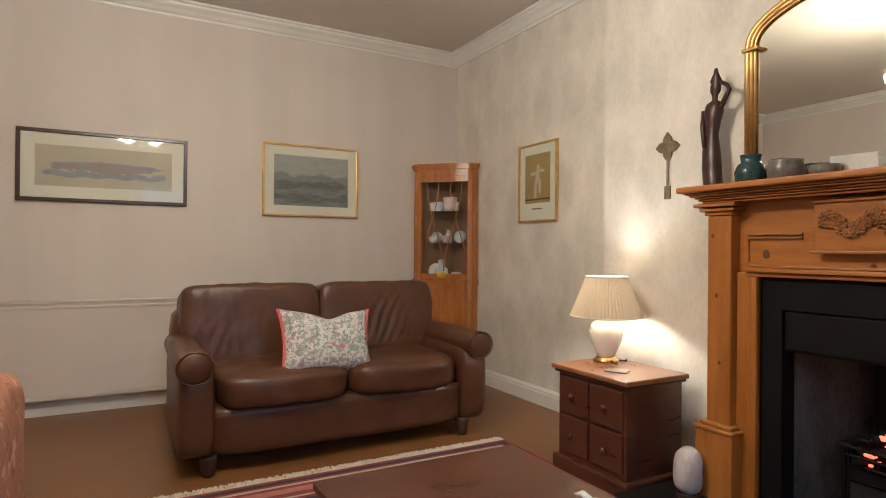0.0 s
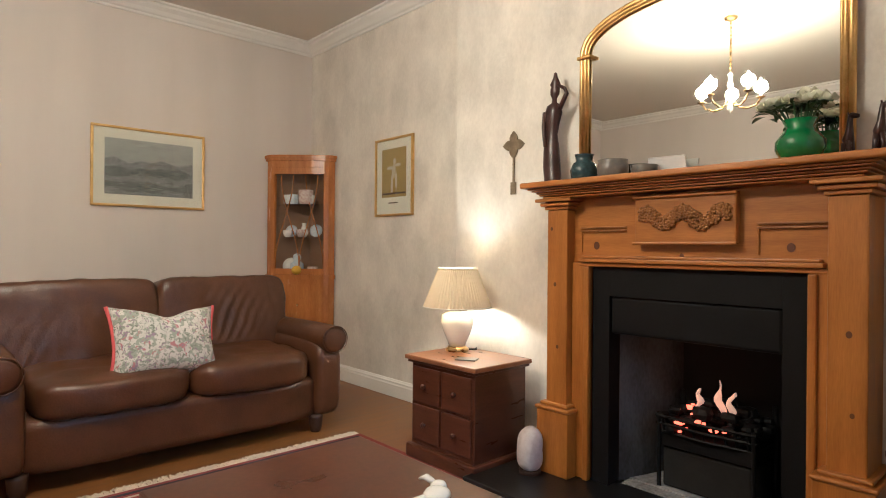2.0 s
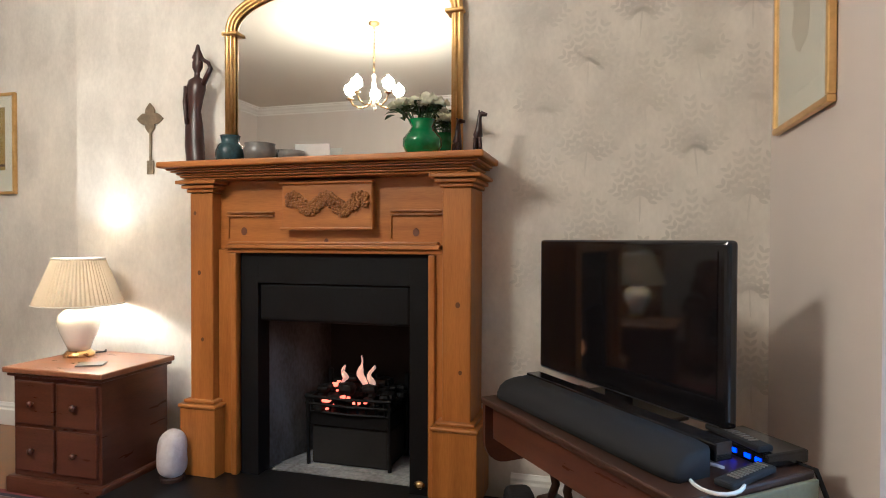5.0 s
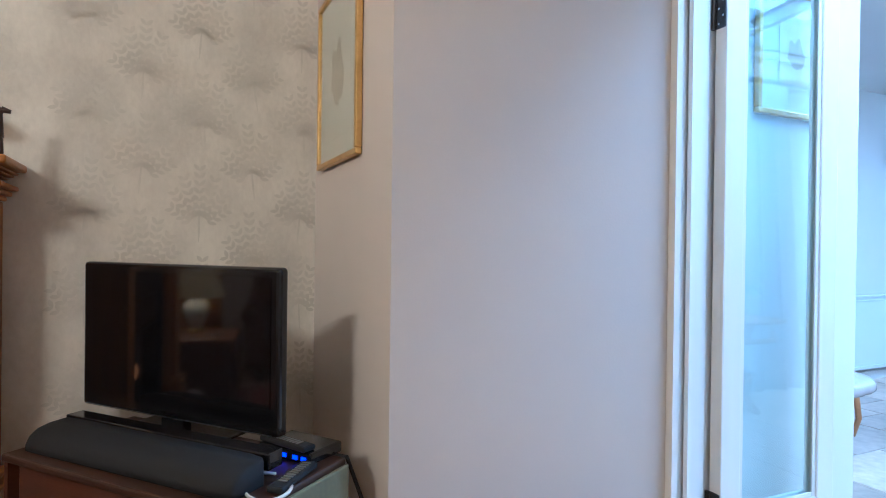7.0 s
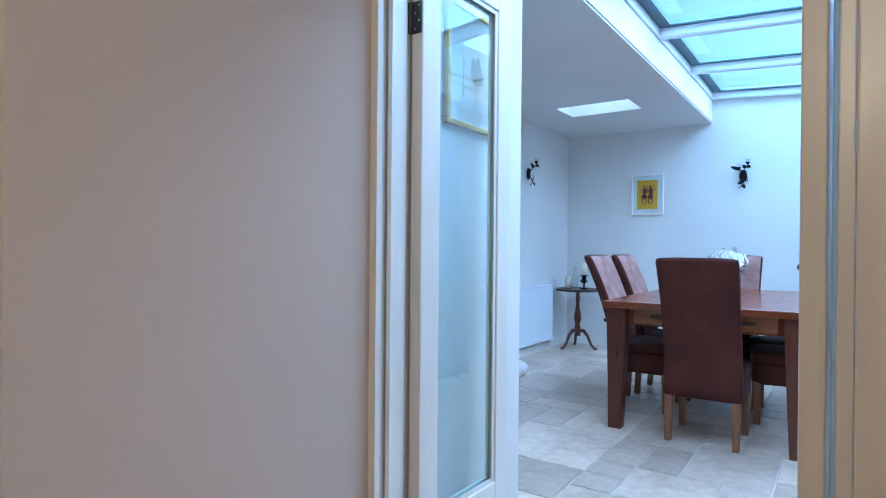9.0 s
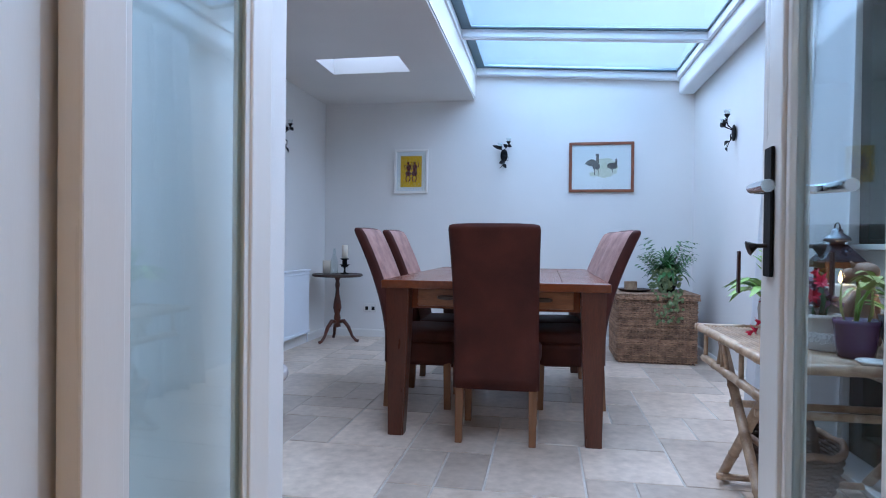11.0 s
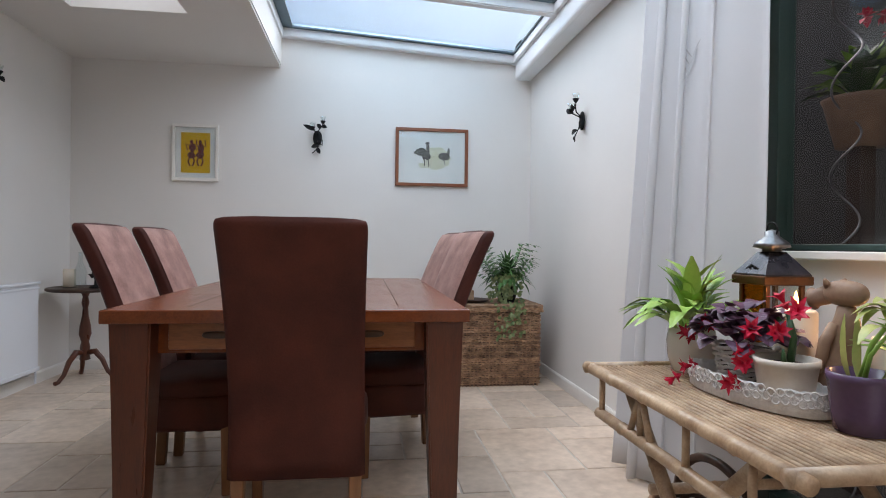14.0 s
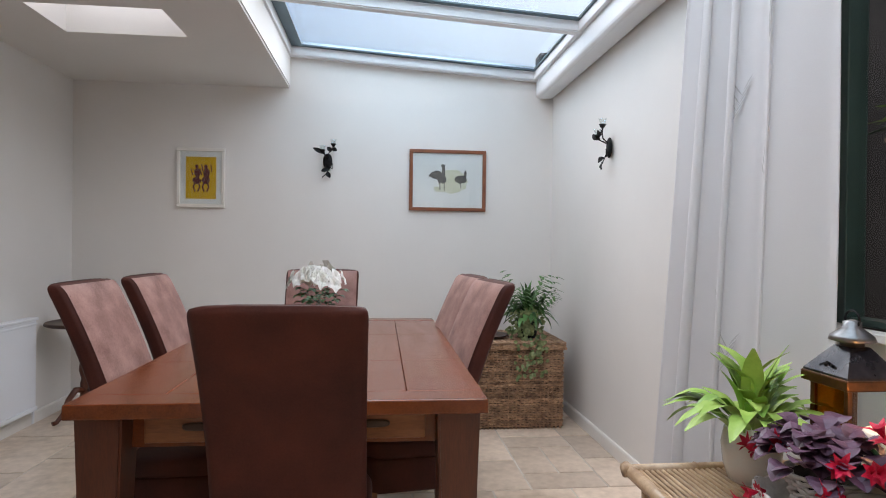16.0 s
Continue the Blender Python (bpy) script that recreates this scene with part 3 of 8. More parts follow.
bm = bmesh.new(); box(bm, 1.246, -1.515, 2.10, 2.37, -1.34, 2.139, 0.003); part("head_lining", bm, DOORPAINT, door_frame)


def glazed_leaf(label, hinge, end, thick, handed, st=0.105, top=0.12):
    """A tall one-light door; local x runs from the hinge to the free edge, local y through its thickness."""
    d = Vector(end) - Vector(hinge)
    w, a = d.length, math.degrees(math.atan2(d.y, d.x))
    leaf = thing("glazed_door", pose(hinge[0], hinge[1], 0.01, 0, 0, a), label, "door", "glazed double doors")
    h, t = 2.08 + 0.12 - top, thick
    for n, x0, x1, z0, z1 in (("stile", 0, st, 0, h), ("stile", w - st, w, 0, h), ("top_rail", st, w - st, h - top, h), ("bottom_rail", st, w - st, 0, 0.24)):
        bar(n, x0, -t / 2, z0, x1, t / 2, z1, DOORPAINT, leaf)
    for s in (-1, 1):
        for x0, x1, z0, z1 in ((st, st + 0.018, 0.24, h - top), (w - st - 0.018, w - st, 0.24, h - top), (st + 0.018, w - st - 0.018, 0.24, 0.258), (st + 0.018, w - st - 0.018, h - top - 0.018, h - top)):
            bar("glazing_bead", x0, s * 0.008 - 0.004, z0, x1, s * 0.008 + 0.008 * s, z1, DOORPAINT, leaf, bevel=0.003)
    bm = bmesh.new(); box(bm, st, -0.003, 0.24, w - st, 0.003, h - top)
    part("pane", bm, DOORGLASS, leaf).visible_shadow = False
    for z in (0.22, 1.80):
        bm = bmesh.new()
        box(bm, -0.004, handed * (t / 2 - 0.030) - 0.012, z, -0.0005, handed * (t / 2 - 0.030) + 0.024, z + 0.10)
        tube(bm, [(-0.008, handed * t / 2, z), (-0.008, handed * t / 2, z + 0.1)], 0.007, 10)
        hinge_ob = part("hinge", bm, HINGE, leaf, "dark steel hinge")
        for k in range(4):
            bm = bmesh.new(); tube(bm, [(-0.0045, handed * (t / 2 - 0.026) + 0.008 * (-1) ** k, z + 0.014 + 0.024 * k), (-0.0065, handed * (t / 2 - 0.026) + 0.008 * (-1) ** k, z + 0.014 + 0.024 * k)], 0.0035, 8)
            part("screw", bm, CHROME, hinge_ob)
    return leaf, w


leaf_left, w_left = glazed_leaf("white glazed door standing open into the dining room", (2.352, -1.50), (2.336, -2.055), 0.044, 1, 0.088, 0.09)
leaf_right, w_right = glazed_leaf("white glazed door with chrome lever, standing open", (1.285, -1.385), (1.255, -1.944), 0.046, -1)
for s in (1, -1):
    bm = bmesh.new(); box(bm, w_right - 0.075, min(s * 0.0235, s * 0.030), 0.93, w_right - 0.035, max(s * 0.0235, s * 0.030), 1.16, 0.002)
    plate = part("handle_plate", bm, BLACK, leaf_right, "black handle plate")
    bm = bmesh.new(); tube(bm, [(w_right - 0.055, s * 0.028, 1.085), (w_right - 0.055, s * 0.052, 1.085), (w_right - 0.075, s * 0.060, 1.085), (w_right - 0.165, s * 0.060, 1.082)], [0.009, 0.008, 0.009, 0.011], 10)
    part("lever", bm, CHROME, plate, "chrome lever")
    bm = bmesh.new(); tube(bm, [(w_right - 0.055, s * 0.03, 0.985), (w_right - 0.055, s * 0.045, 0.985), (w_right - 0.055, s * 0.060, 0.98)], [0.004, 0.004, 0.014], 8)
    part("key", bm, HINGE, plate)
    bm = bmesh.new(); box(bm, w_right - 0.062, s * 0.075 - 0.002, 0.90, w_right - 0.05, s * 0.075 + 0.002, 0.975); part("key_fob", bm, DARKWOOD, plate)

bm = bmesh.new(); box(bm, 2.432, -2.385, -0.1, 2.59, -1.577, 2.474, 0.006)
setting("wall_return", bm, WHITE_WALL, "short white wall return behind the open glazed door", "wall")

# ---- living room ----
# leather sofa
sofa = thing("sofa", pose(2.09, 3.47, 0), "brown leather two-seat sofa with rolled arms", "sofa")
bm = bmesh.new(); puff(bm, 0, 0.0, 0.20, 0.74, 0.40, 0.13, 9, 8); part("base", bm, LEATHER, sofa, smooth=True)
bm = bmesh.new(); puff(bm, 0, 0.37, 0.42, 0.82, 0.12, 0.36, 8, 8, 0.006); part("back_frame", bm, LEATHER, sofa, smooth=True)
for s in (-1, 1):
    bm = bmesh.new(); puff(bm, s * 0.325, -0.07, 0.385, 0.335, 0.38, 0.095, 5, 14, 0.012, s + 4); part("seat_cushion", bm, LEATHER, sofa, smooth=True)
    bm = bmesh.new(); puff(bm, s * 0.388, 0.235, 0.630, 0.395, 0.140, 0.240, 8, 46, 0.007, s * 3 + 9)
    for v in bm.verts:
        if v.co.y < 0.25:
            cx = v.co.x - (0.40 if s > 0 else -0.62)
            cz = v.co.z - (0.60 if s > 0 else 0.52)
            near = math.exp(-(cx / 0.14) ** 2 - (cz / 0.15) ** 2)
            turn = 2 * math.pi * (0.86 * cx - 0.50 * cz + 0.012 * math.sin(18 * cz)) / (0.055 + 0.03 * cz)
            v.co.y -= (0.011 if s > 0 else 0.003) * near * math.sin(turn)
    bmesh.ops.rotate(bm, verts=bm.verts, cent=(0, 0.235, 0.40), matrix=Matrix.Rotation(radians(-9), 3, "X"))
    part("back_cushion", bm, LEATHER, sofa, smooth=True)
    bm = bmesh.new(); puff(bm, s * 0.755, -0.01, 0.30, 0.085, 0.42, 0.22, 7, 8, 0.004); part("arm_panel", bm, LEATHER, sofa, smooth=True)
    bm = bmesh.new()
    lathe(bm, [(0.0, -0.455), (0.075, -0.455), (0.098, -0.448), (0.106, -0.43), (0.108, -0.2), (0.104, 0.1), (0.10, 0.38), (0.0, 0.38)], 24)
    bmesh.ops.rotate(bm, verts=bm.verts, cent=(0, 0, 0), matrix=Matrix.Rotation(radians(-90), 3, "X"))
    for v in bm.verts:
        v.co = Vector((v.co.x * 0.78 + s * 0.770, v.co.y, v.co.z * 0.74 + 0.530))
    arm = part("arm_roll", bm, LEATHER, sofa, smooth=True)
    bm = bmesh.new(); tube(bm, [(s * 0.770 + 0.080 * math.cos(a), -0.452, 0.530 + 0.076 * math.sin(a)) for a in [k * math.pi / 12 for k in range(25)]], 0.0032, 6); part("piping", bm, LEATHER, arm, smooth=True)
    for y in (-0.36, 0.36):
        bm = bmesh.new(); lathe(bm, [(0.028, 0), (0.036, 0.03), (0.040, 0.08), (0.040, 0.10)], 14, s * 0.70, y); part("foot", bm, FOOT, sofa, smooth=True)

bm = bmesh.new()


def pillow(u, v, side):
    x = 0.258 * u * (1 - 0.10 * math.cos(math.pi * v / 2))
    z = 0.185 * v * (1 - 0.13 * math.cos(math.pi * u / 2))
    if v > 0:
        z -= 0.035 * v * math.exp(-((u - 0.05) / 0.33) ** 2)
    y = side * 0.085 * ((1 - u ** 4) * (1 - v ** 4)) ** 0.6
    return Vector((x, y + 0.006 * noise.noise(Vector((x * 14, side, z * 14))), z))


for side in (-1, 1):
    rows = [[bm.verts.new(pillow(i / 12 - 1, j / 10 - 1, side)) for i in range(25)] for j in range(21)]
    for p, q in zip(rows, rows[1:]):
        for i in range(24):
            bm.faces.new((p[i], p[i + 1], q[i + 1], q[i]) if side < 0 else (p[i + 1], p[i], q[i], q[i + 1]))
bmesh.ops.remove_doubles(bm, verts=bm.verts, dist=0.004)
FLORAL = floral("floral_tapestry", (0.68, 0.66, 0.63), (((0.33, 0.36, 0.31), 30, 0.50), ((0.22, 0.24, 0.20), 44, 0.58), ((0.42, 0.20, 0.22), 26, 0.61), ((0.30, 0.22, 0.30), 40, 0.60)))
cushion = thing("scatter_cushion", pose(1.995, 3.20, 0.580, -22, 3, 3), "floral tapestry scatter cushion with red edging", "cushion")
part("cover", bm, FLORAL, cushion, smooth=True)
RED_EDGE = surface("red_cushion_edging", (0.62, 0.10, 0.10), rough=0.8)
bm = bmesh.new(); tube(bm, [pillow(-1, k / 8 - 1, 1) for k in range(17)], 0.009, 8); part("edging", bm, RED_EDGE, cushion, "red edging", smooth=True)
bm = bmesh.new(); tube(bm, [pillow(1, k / 8, 1) for k in range(9)], 0.008, 8); part("edging", bm, RED_EDGE, cushion, "red edging", smooth=True)


# framed pictures
def picture(name, m, w, h, fw, frame_mat, mount_mat, art, label, depth=0.022, mount=0.06, shine=True):
    """Hangs on a wall that its local -y side faces away from; local x to the right as one looks at it."""
    p = thing(name, m, label, "picture")
    for x0, x1, z0, z1 in ((-w / 2, w / 2, h / 2 - fw, h / 2), (-w / 2, w / 2, -h / 2, -h / 2 + fw), (-w / 2, -w / 2 + fw, -h / 2 + fw, h / 2 - fw), (w / 2 - fw, w / 2, -h / 2 + fw, h / 2 - fw)):
        bar("frame", x0, -depth, z0, x1, 0, z1, frame_mat, p)
    bar("mount", -w / 2 + fw, -0.009, -h / 2 + fw, w / 2 - fw, -0.002, h / 2 - fw, mount_mat, p, bevel=0)
    for n, bmx, mt in art(w - 2 * fw - 2 * mount, h - 2 * fw - 2 * mount):
        part(n, bmx, mt, p)
    if shine:
        bm = bmesh.new(); box(bm, -w / 2 + fw, -0.0165, -h / 2 + fw, w / 2 - fw, -0.0145, h / 2 - fw)
        part("glazing", bm, PALEGLASS, p).visible_shadow = False
    return p


def rect(x0, z0, x1, z1, y=-0.010):
    bm = bmesh.new(); box(bm, x0, y - 0.0008, z0, x1, y, z1)
    return bm


def blob(cx, cz, rx, rz, y=-0.0115, n=18, rough=0.25, seed=1.0):
    bm = bmesh.new()
    vs = []
    for k in range(n):
        a = 2 * math.pi * k / n
        q = 1 + rough * noise.noise(Vector((math.cos(a) * 2 + seed, math.sin(a) * 2, seed)))
        vs.append(bm.verts.new((cx + rx * q * math.cos(a), y, cz + rz * q * math.sin(a))))
    bm.faces.new(vs)
    return bm


def many(*bms):
    out = bmesh.new()
    for b in bms:
        me = bpy.data.meshes.new("t")
        b.to_mesh(me)
        out.from_mesh(me)
        b.free()
        bpy.data.meshes.remove(me)
    return out


PRINT = surface("pale_watercolour", (0.60, 0.52, 0.40), (0.50, 0.43, 0.33), rough=0.8, scale=6)
WASH_PINK = surface("pink_grey_wash", (0.44, 0.33, 0.29), (0.30, 0.26, 0.27), rough=0.8, scale=30)
WASH_BLUE = surface("blue_grey_wash", (0.36, 0.37, 0.42), (0.28, 0.29, 0.34), rough=0.8, scale=20)
ETCH = surface("grey_etching_sky", (0.44, 0.43, 0.40), (0.34, 0.33, 0.31), rough=0.8, scale=12, stretch=(1, 1, 4))
ETCH_DARK = surface("dark_etching_hill", (0.24, 0.24, 0.23), (0.10, 0.10, 0.10), rough=0.8, scale=34, grain=0.5)
ETCH_MID = surface("mid_grey_etching", (0.34, 0.335, 0.32), (0.17, 0.17, 0.165), rough=0.8, scale=40, grain=0.5)
OCHRE = surface("ochre_print", (0.42, 0.29, 0.075), (0.33, 0.22, 0.05), rough=0.8, scale=20)
INK = surface("brown_ink", (0.10, 0.055, 0.03), rough=0.8)
YELLOW = surface("yellow_print", (0.72, 0.44, 0.012), (0.62, 0.36, 0.01), rough=0.8, scale=20)
INK_RED = surface("maroon_ink", (0.16, 0.03, 0.035), (0.07, 0.015, 0.02), rough=0.8, scale=40)
INK_GREY = surface("grey_ink", (0.16, 0.15, 0.14), (0.05, 0.05, 0.05), rough=0.8, scale=40)
GRASSY = surface("pale_green_wash", (0.55, 0.55, 0.38), (0.66, 0.65, 0.55), rough=0.8, scale=25)


def art_town(w, h):
    rnd = random.Random(4)
    out = [("print", rect(-w / 2, -h / 2, w / 2, h / 2), PRINT)]
    out.append(("painted_river", many(*[blob(-w * 0.38 + w * 0.065 * j, -h * 0.16 - h * 0.03 * (j % 3), w * 0.06, h * 0.07, -0.0110 - 0.00002 * j, 14, 0.5, j + 0.5) for j in range(13)]), WASH_BLUE))
    out.append(("painted_far_bank", blob(w * 0.02, h * 0.02, w * 0.42, h * 0.11, -0.0114, 40, 0.4, 3.3), WASH_BLUE))
    out.append(("painted_town", many(*[blob(-w * 0.36 + w * 0.052 * j, -h * 0.01, w * 0.032, h * rnd.uniform(0.06, 0.17), -0.0116 - 0.00003 * j, 10, 0.5, j + 1.5) for j in range(14)]), WASH_PINK))
    return out


def art_hills(w, h):
    rnd = random.Random(9)
    out = [("print", rect(-w / 2, -h / 2, w / 2, h / 2), ETCH)]
    for k in range(5):
        z0 = h * (0.12 - 0.13 * k)
        bm = bmesh.new()
        top = [bm.verts.new((-w / 2 + w * j / 24, -0.0112 - 0.0003 * k, max(-h / 2, z0 + h * 0.09 * noise.noise(Vector((j * 0.23, k * 3.1, 0)))))) for j in range(25)]
        low = [bm.verts.new((-w / 2 + w * j / 24, -0.0112 - 0.0003 * k, -h / 2)) for j in range(25)]
        for j in range(24):
            bm.faces.new((low[j], low[j + 1], top[j + 1], top[j]))
        out.append(("etched_ridge", bm, ETCH_DARK if k % 2 else ETCH_MID))
    bm = bmesh.new()
    for k in range(16):
        x, z = rnd.uniform(-0.45, 0.3) * w, rnd.uniform(-0.45, -0.05) * h
        tube(bm, [(x, -0.0128, z), (x + w * 0.06, -0.0128, z + h * rnd.uniform(-0.06, 0.08)), (x + w * 0.14, -0.0128, z + h * rnd.uniform(-0.08, 0.06))], 0.0014, 4)
    out.append(("etched_lane", bm, ETCH))
    return out


def art_dancer(w, h):
    fig = many(blob(0, h * 0.10, w * 0.08, h * 0.13, -0.0113, 14, 0.3, 3), blob(w * 0.03, h * 0.27, w * 0.06, h * 0.05, -0.0114), blob(-w * 0.07, -h * 0.12, w * 0.05, h * 0.17, -0.0115, 14, 0.3, 6), blob(w * 0.10, -h * 0.08, w * 0.05, h * 0.14, -0.0116, 14, 0.3, 8), blob(-w * 0.17, h * 0.16, w * 0.13, h * 0.03, -0.0117), blob(w * 0.17, h * 0.2, w * 0.12, h * 0.03, -0.0118))
    return [("print", rect(-w / 2, -h * 0.36, w / 2, h / 2), OCHRE), ("painted_figure_shape", fig, PRINT), ("caption_bar", rect(-w * 0.22, -h * 0.47, w * 0.18, -h * 0.45), INK), ("ground_line", rect(-w / 2, -h * 0.31, w / 2, -h * 0.28, -0.0113), INK)]


def art_plain(w, h):
    return [("print", rect(-w / 2, -h / 2, w / 2, h / 2), MOUNT), ("faint_drawing", blob(0, 0, w * 0.25, h * 0.25, -0.0113, 20, 0.5, 7), PRINT)]


picture("framed_watercolour", pose(0.934, 4.652, 1.604), 0.988, 0.462, 0.024, FRAME_DARK, MOUNT, art_town, "wide town watercolour in a dark frame on the wall", mount=0.075)
picture("framed_etching", pose(2.325, 4.652, 1.608), 0.756, 0.556, 0.017, GOLD, MOUNT, art_hills, "grey hill etching in a thin gilt frame", mount=0.068)
picture("framed_dancer_print", pose(3.618, 3.461, 1.568, 0, 0, -90), 0.438, 0.562, 0.016, GOLD, MOUNT, art_dancer, "ochre print in a thin gilt frame", mount=0.062)
picture("framed_drawing", pose(3.045, -0.458, 1.70, 0, 0, 180), 0.505, 0.62, 0.020, GOLD, MOUNT, art_plain, "pale drawing in a gilt frame above the television", mount=0.07)

# radiator behind the sofa
def radiator(m, w, h, label, enamel):
    r = thing("radiator", m, label, "radiator")
    bm = bmesh.new(); box(bm, 0, 0.0, 0, w, 0.05, h, 0.008); part("panel", bm, enamel, r)
    bm = bmesh.new(); box(bm, -0.004, -0.012, h - 0.004, w + 0.004, 0.056, h + 0.014, 0.004); part("top_grille", bm, enamel, r)
    bm = bmesh.new(); box(bm, 0.004, -0.007, h - 0.036, w - 0.004, -0.001, h - 0.022, 0.002); part("upper_lip", bm, enamel, r)
    bm = bmesh.new(); box(bm, 0.004, -0.012, -0.002, w - 0.004, -0.001, 0.026, 0.004); part("lower_lip", bm, enamel, r)
    for x in (0.08, w - 0.08):
        bm = bmesh.new(); box(bm, x - 0.015, 0.05, 0.05, x + 0.015, 0.078, h - 0.06); part("bracket", bm, enamel, r)
    for x in (-0.02, w + 0.02):
        bm = bmesh.new(); tube(bm, [(x, 0.03, -0.10), (x, 0.03, 0.05), (x + (0.03 if x < 0 else -0.03), 0.03, 0.05)], 0.008, 8); part("valve_pipe", bm, enamel, r)
    return r


radiator(pose(-0.25, 4.57, 0.115), 1.78, 0.61, "long white panel radiator under the watercolour", PANEL)

# bow-fronted corner cabinet
cab = thing("corner_cabinet", pose(3.612, 4.646, 0), "bow-fronted yew corner cabinet with glazed door and china", "cabinet")
FRONT = [(-0.395, -0.075), (-0.383, -0.097), (-0.315, -0.175), (-0.240, -0.245), (-0.170, -0.315), (-0.092, -0.380), (-0.06, -0.395)]
PLAN = [(-0.002, -0.002), (-0.395, -0.002)] + FRONT + [(-0.002, -0.395)]


def grown(k):
    return [(min(-0.001, x * k), min(-0.001, y * k)) for x, y in PLAN]


bm = bmesh.new(); prism(bm, PLAN, 0.0, 0.80); part("lower_body", bm, YEW, cab)
bm = bmesh.new(); prism(bm, grown(1.03), 0.0, 0.07); part("plinth", bm, YEW, cab)
bm = bmesh.new(); prism(bm, grown(1.035), 0.80, 0.835); part("waist_moulding", bm, YEW, cab)
bm = bmesh.new(); prism(bm, grown(1.0), 1.70, 1.755); part("top_board", bm, YEW, cab)
bm = bmesh.new(); prism(bm, grown(1.04), 1.755, 1.775); prism(bm, grown(1.07), 1.775, 1.80); part("cornice_moulding", bm, YEW, cab)
for p, q in (((-0.395, -0.002), (-0.395, -0.075)), ((-0.395, -0.075), (-0.383, -0.097)), ((-0.06, -0.395), (-0.092, -0.380)), ((-0.06, -0.395), (-0.002, -0.395))):
    bm = bmesh.new()
    prism(bm, [p, q, (q[0] * 0.94, q[1] * 0.94), (p[0] * 0.94, p[1] * 0.94)], 0.835, 1.70); part("upright", bm, YEW, cab)
bm = bmesh.new(); prism(bm, FRONT[1:6] + [(x * 0.95, y * 0.95) for x, y in FRONT[1:6][::-1]], 0.836, 0.885); cdoor = part("door", bm, YEW, cab)
bm = bmesh.new(); prism(bm, FRONT[1:6] + [(x * 0.95, y * 0.95) for x, y in FRONT[1:6][::-1]], 1.65, 1.699); part("door_rail", bm, YEW, cdoor)
for z0, z1 in ((0.11, 0.76),):
    bm = bmesh.new(); prism(bm, [(x * 1.012, y * 1.012) for x, y in FRONT[1:6]] + [(x * 0.99, y * 0.99) for x, y in FRONT[1:6][::-1]], z0, z1); part("cupboard_door", bm, YEW, cab)
bm = bmesh.new()
for i in range(1, 5):
    a, b = FRONT[i], FRONT[i + 1]
    bm.faces.new([bm.verts.new((x * 0.975, y * 0.975, z)) for x, y, z in ((*a, 0.885), (*b, 0.885), (*b, 1.65), (*a, 1.65))])
part("pane", bm, PALEGLASS, cdoor).visible_shadow = False
for f0, f1 in ((1, 3), (3, 5), (3, 1), (5, 3)):
    a, b = Vector(FRONT[f0]), Vector(FRONT[f1])
    bm = bmesh.new(); tube(bm, [((a + (b - a) * (0.5 - 0.5 * math.cos(math.pi * k / 10)) * 0.75).x * 0.978, (a + (b - a) * (0.5 - 0.5 * math.cos(math.pi * k / 10)) * 0.75).y * 0.978, 0.89 + 0.075 * k) for k in range(11)], 0.004, 6)
    part("glazing_bar", bm, YEW, cdoor, smooth=True)
for z in (1.13, 1.40):
    bm = bmesh.new(); prism(bm, [(x * 0.93, y * 0.93) for x, y in PLAN], z, z + 0.008); part("shelf", bm, PALEGLASS, cab, "glass shelf")
CABBACK = surface("cabinet_lining", (0.33, 0.19, 0.10), rough=0.5)
bm = bmesh.new(); box(bm, -0.39, -0.010, 0.836, -0.004, -0.004, 1.699); box(bm, -0.010, -0.39, 0.836, -0.004, -0.011, 1.699); part("lining", bm, CABBACK, cab)
bm = bmesh.new(); lathe(bm, [(0.0, -0.02), (0.009, -0.015), (0.009, 0), (0, 0.004)], 10, -0.25, -0.245); bmesh.ops.translate(bm, verts=bm.verts, vec=(0, 0, 0.6)); part("knob", bm, BRASS, cab)
CUP = [(0.018, 0), (0.034, 0.025), (0.037, 0.055), (0.035, 0.055), (0.030, 0.02), (0, 0.008)]
VASE = [(0.022, 0), (0.045, 0.05), (0.030, 0.10), (0.018, 0.13), (0.028, 0.15), (0.024, 0.15), (0.0, 0.05)]
DISH = [(0.02, 0), (0.055, 0.012), (0.06, 0.02), (0.05, 0.014), (0, 0.006)]
MUG = [(0.030, 0), (0.034, 0.01), (0.034, 0.062), (0.031, 0.064), (0.028, 0.012), (0, 0.008)]
BUST = [(0.040, 0), (0.046, 0.03), (0.040, 0.07), (0.018, 0.085), (0.026, 0.105), (0.024, 0.125), (0, 0.135)]
PLATE = [(0.0, 0.0), (0.022, 0.002), (0.050, 0.010), (0.052, 0.013), (0.022, 0.006), (0.0, 0.004)]
CHINA = (CERAMIC, surface("pale_blue_china", (0.50, 0.58, 0.66), (0.72, 0.74, 0.74), rough=0.15, scale=40), surface("floral_china", (0.70, 0.62, 0.56), (0.46, 0.30, 0.26), rough=0.2, scale=60))
rnd = random.Random(7)
